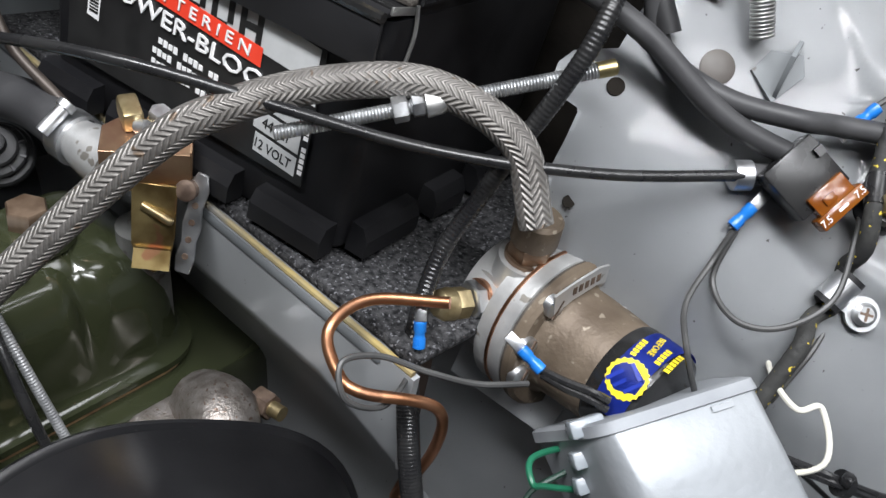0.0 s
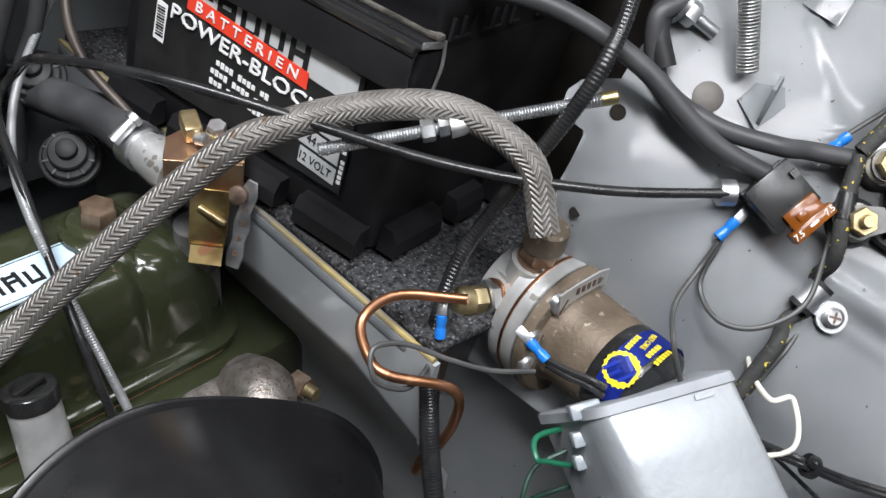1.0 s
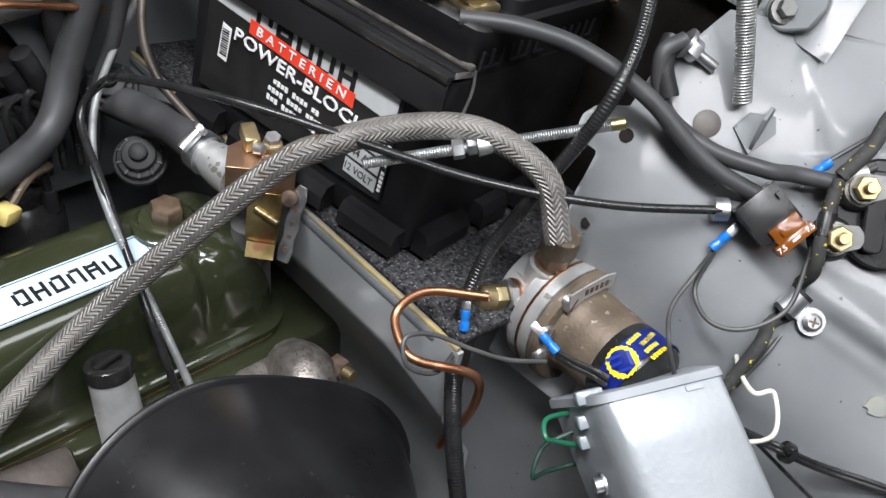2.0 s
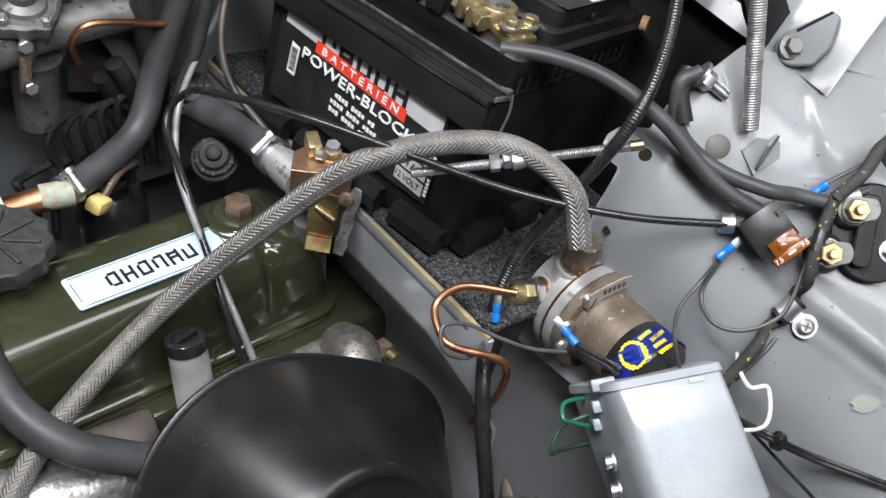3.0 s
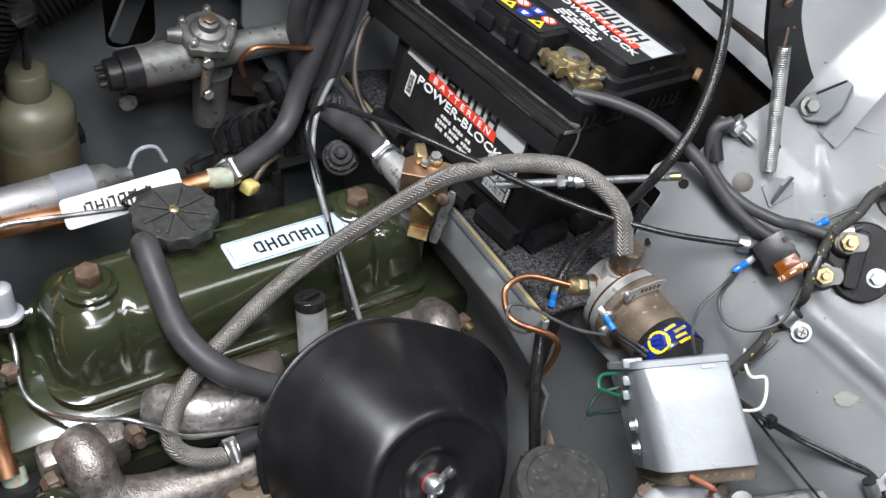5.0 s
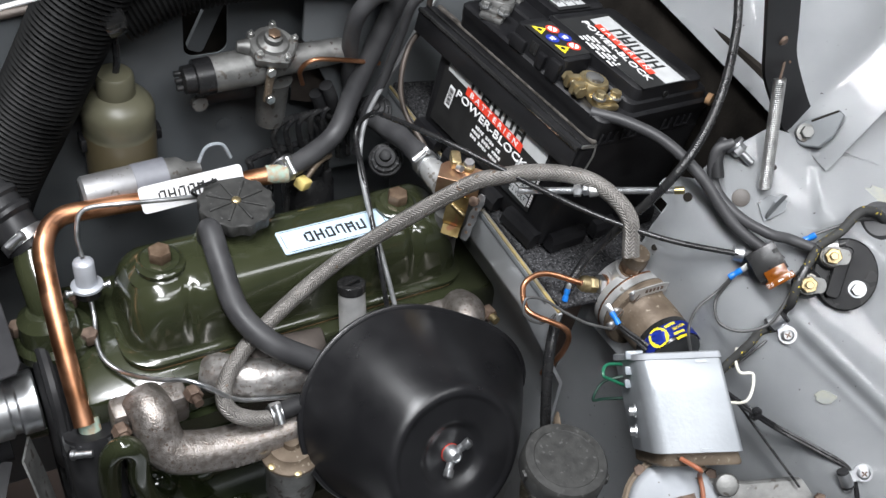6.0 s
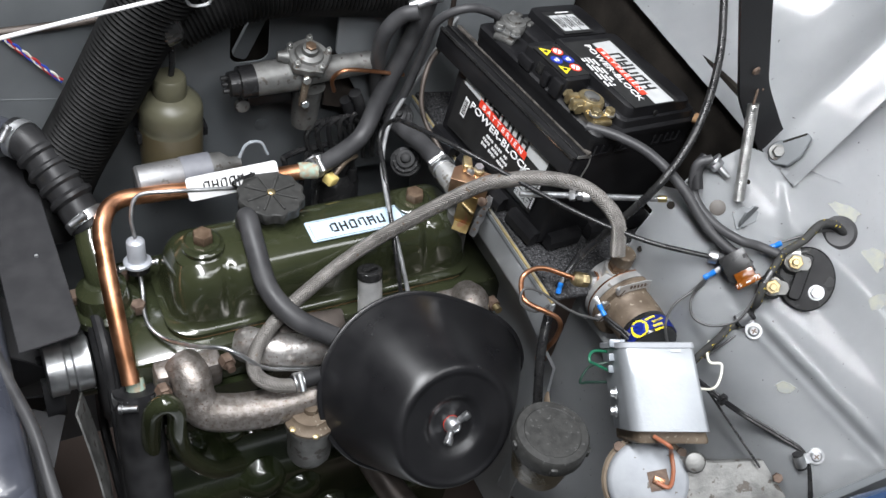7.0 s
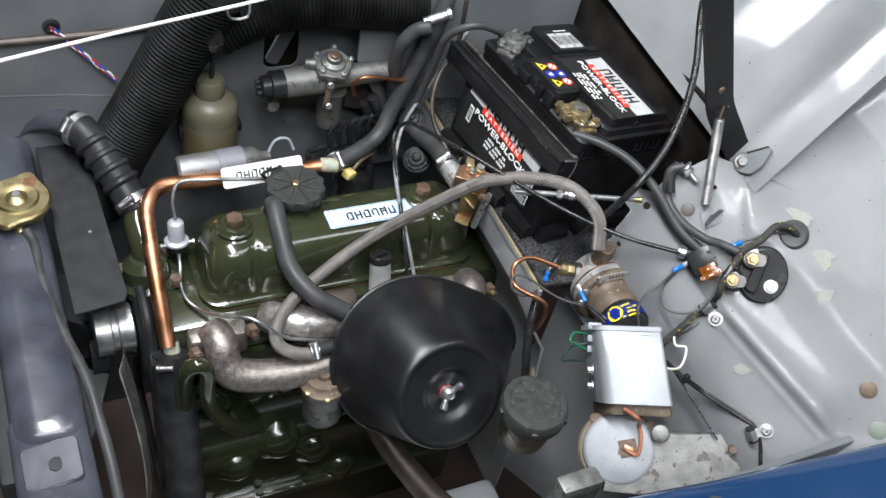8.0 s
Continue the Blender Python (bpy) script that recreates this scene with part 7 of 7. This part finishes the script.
part("upper_body", turned([(0.069, 0.0350), (0.073, 0.0342), (0.077, 0.0350), (0.092, 0.0350), (0.098, 0.0335), (0.104, 0.0285), (0.110, 0.019)], (bx, by, 0.752), (0, 0, 1), 32), BOTTLE, bottle)
part("bottle_cap", turned([(0.108, 0.0175), (0.110, 0.0182), (0.130, 0.0175), (0.1325, 0.0155)], (bx, by, 0.752), (0, 0, 1), 28), BOTTLE, bottle, "cream screw cap")
part("outlet_tube", tube([(bx, by, 0.875), (bx + 0.004, by + 0.002, 0.900), (bx + 0.003, by + 0.01, 0.925), (bx - 0.012, by + 0.02, 0.945)], 0.0034, 8), WIRE_BLACK, bottle)
part("strap_clip", span(bx + 0.034, bx + 0.040, by - 0.006, by + 0.010, 0.800, 0.812, 0.001), BLACK_SATIN, bottle)
part("strap_clip", span(bx - 0.039, bx - 0.033, by - 0.008, by + 0.008, 0.802, 0.816, 0.001), BLACK_SATIN, bottle)

ay = 0.140
servo = thing("wiper_gearbox", (-0.10, ay, 0.80), "dull grey cast gearbox bolted to the inner wing", "gearbox")
part("barrel", turned([(0, 0.0185), (0.060, 0.0195), (0.064, 0.015), (0.14, 0.013)], (-0.148, ay, 0.872), (1, 0, 0.03), 26), ALLOY_DULL, servo)
end = part("black_end", turned([(0, 0.010), (0.002, 0.014), (0.012, 0.0145), (0.013, 0.0185), (0.030, 0.0190)], (-0.178, ay, 0.870), (1, 0, 0.03), 24), BAKELITE, servo, "black moulded end piece")
for k in range(3):
    part("terminal", turned([(-0.006, 0.003), (0.001, 0.003)], (-0.178, ay - 0.006 + 0.005 * k, 0.866 + 0.005 * k), (1, 0, 0), 10), BAKELITE, end)
GT = frame_of((-0.088, ay - 0.004, 0.890), (0, -0.25, 1), (1, 0, 0))
UP_GT = GT.to_3x3() @ Vector((0, 0, 1))
crown = []
for z, r in ((0.0, 0.021), (0.004, 0.0235), (0.011, 0.0235), (0.013, 0.0215)):
    crown.append([GT @ Vector(((r + 0.0035 * max(0.0, math.cos(5 * a)) ** 2) * math.cos(a), (r + 0.0035 * max(0.0, math.cos(5 * a)) ** 2) * math.sin(a), z)) for a in [math.tau * k / 50 for k in range(50)]])
part("gear_top", stack(crown), ALLOY_DULL, servo, "five-lobed cast gear cover")
part("cover_dome", turned([(0.012, 0.0170), (0.016, 0.0150), (0.0185, 0.0095), (0.024, 0.0088), (0.025, 0.0065)], GT.translation, UP_GT, 24), ALLOY_DULL, servo)
part("dome_cap", hexagon(GT @ Vector((0, 0, 0.0252)), UP_GT, 0.0110, 0.003, 0.2), BROWN_METAL, servo, "browned hexagon cap")
for k in range(5):
    a = math.tau * k / 5
    b = part("bolt", hexagon(GT @ Vector((0.0225 * math.cos(a), 0.0225 * math.sin(a), 0.0128)), UP_GT, 0.0068, 0.0045, a), SPRING_ZINC, servo)
    part("stud", turned([(0, 0.0018), (0.0075, 0.0016)], GT @ Vector((0.0225 * math.cos(a), 0.0225 * math.sin(a), 0.0128)), UP_GT, 10), SPRING_ZINC, b)
part("side_lug", turned([(0, 0.0078), (0.006, 0.0070), (0.012, 0.0050)], GT @ Vector((-0.022, 0.006, 0.006)), (-1, 0.2, 0.1), 18), ALLOY_DULL, servo)
strap = part("clamp_strap", block((0.0075, 0.0050, 0.046), Matrix.Translation((-0.096, ay - 0.0215, 0.866)) @ pose(0, 0, 0, 4, 4, 0), 0.0012), RUSTY_BROWN, servo, "rusty clamp strap")
for z in (0.882, 0.849):
    part("strap_nut", hexagon((-0.096, ay - 0.024, z), (0, -1, 0.1), 0.0085, 0.0045, 0.3), SPRING_ZINC, strap)
part("lower_body", turned([(0, 0.015), (0.05, 0.017), (0.056, 0.020)], (-0.085, ay, 0.800), (0.03, 0, 1), 22), ALLOY_DULL, servo)
part("foot", span(-0.155, -0.07, ay + 0.005, 0.193, 0.830, 0.852, 0.003), BLACK_SATIN, servo)
part("fixing_bolt", turned([(0, 0.0085), (0.006, 0.008), (0.007, 0.004)], (-0.160, ay + 0.004, 0.838), (0, -1, 0.1), 18), ALLOY_DULL, servo)
part("slot_link", slab(rounded(0.018, 0.075, 0.005), frame_of((-0.128, 0.2095, 0.886), (0, -1, 0), (1, 0, 0)) @ pose(0, 0, 0, 0, 0, -24), 0.006), GREY_SHADED, servo, "grey link inside the slot")
single("wall_plug", turned([(0, 0.0095), (0.002, 0.009), (0.003, 0.004)], (-0.117, 0.194, 0.762), (0, -1, 0), 22), GREY_SHADED, "grey painted plug in the inner wing", "plug")
hose("small_pipe", [(-0.0534, 0.1331, 0.8464), (-0.0614, 0.1230, 0.8712), (-0.0510, 0.1175, 0.8862), (-0.0214, 0.1182, 0.8808), (0.0288, 0.1236, 0.8638)], 0.0025, COPPER, "thin copper pipe from the gearbox", "pipe", 8)
for k, (x, y, z) in enumerate(((-0.028, 0.130, 0.828), (-0.036, 0.136, 0.815))):
    s = thing("bullet_connector", (x, y, z), "black rubber covered bullet connector", "connector", "bullet connectors")
    part("sleeve", tube([(x, y, z + 0.014), (x + 0.006, y, z), (x + 0.014, y + 0.004, z - 0.024)], 0.0075, 12), RUBBER_DARK, s)
    part("tail", tube([(x + 0.014, y + 0.004, z - 0.022), (x + 0.02, y + 0.01, z - 0.05), (x + 0.01, y + 0.01, z - 0.08)], 0.003, 8), WIRE_BLACK, s)
plate2 = thing("relay_plate", (-0.02, 0.165, 0.80), "rusty steel mounting plate with wiring", "mounting plate")
part("sheet", slab([(-0.03, -0.03), (0.03, -0.035), (0.034, 0.03), (-0.026, 0.036)], frame_of((-0.018, 0.170, 0.826), (-0.3, -0.85, 0.3), (1, -0.3, 0)), 0.002), DARK_PIPE, plate2)
for k in range(5):
    part("loop", tube([(-0.07 + 0.012 * k, 0.125, 0.745), (-0.085 + 0.014 * k, 0.128, 0.790 + 0.004 * k), (-0.06 + 0.014 * k, 0.132, 0.806), (-0.035 + 0.012 * k, 0.130, 0.785), (-0.03 + 0.012 * k, 0.128, 0.74)], 0.0032, 8), WIRE_BLACK, plate2)

for k, m in enumerate((WIRE_BLUE, WIRE_RED, WIRE_WHITE)):
    pts = []
    for i in range(15):
        t = i / 14
        a = 5.5 * t * math.pi + k * 2.1
        pts.append((-0.406 + 0.064 * t + 0.0018 * math.cos(a), 0.190 - 0.004 * t, 0.944 - 0.076 * t + 0.0018 * math.sin(a)))
    wire("twisted_wire", pts, 0.0014, m, ("blue", "red", "white")[k] + " wire of a twisted lead on the inner wing", group="twisted lead")
wg = thing("wall_grommet", (-0.406, 0.192, 0.945), "black rubber grommet in the inner wing", "grommet")
part("ring", turned([(0, 0.010), (0.003, 0.0095), (0.004, 0.006), (0.001, 0.004)], (-0.406, 0.194, 0.945), (0, -1, 0), 22), RUBBER_DARK, wg)
stay = thing("bonnet_stay", (-0.3, 0.13, 0.98), "thin bonnet stay rod across the bay, metal shine painted white", "stay rod")
# plain white stands in for the shine of the metal rod
part("rod_run", tube([(-0.52, 0.046, 1.000), (-0.468, 0.060, 1.000), (-0.356, 0.090, 1.000), (-0.234, 0.105, 1.011), (-0.189, 0.110, 1.016), (-0.10, 0.118, 1.03)], 0.0021, 10), WHITE_PRINT, stay)
part("catch", tube([(-0.232, 0.105, 1.011), (-0.226, 0.103, 0.999), (-0.208, 0.104, 0.999), (-0.204, 0.108, 1.014)], 0.0016, 8), ZINC, stay, "bent wire catch")
rail = thing("side_rail", (-0.4, 0.17, 0.94), "brown stained strip along the top of the inner wing", "strip")
part("strip", tube([(-0.56, 0.190, 0.929), (-0.374, 0.190, 0.932), (-0.318, 0.190, 0.935), (-0.212, 0.190, 0.948), (-0.164, 0.190, 0.965)], 0.0045, 10, flat=0.5), DARK_PIPE, rail)
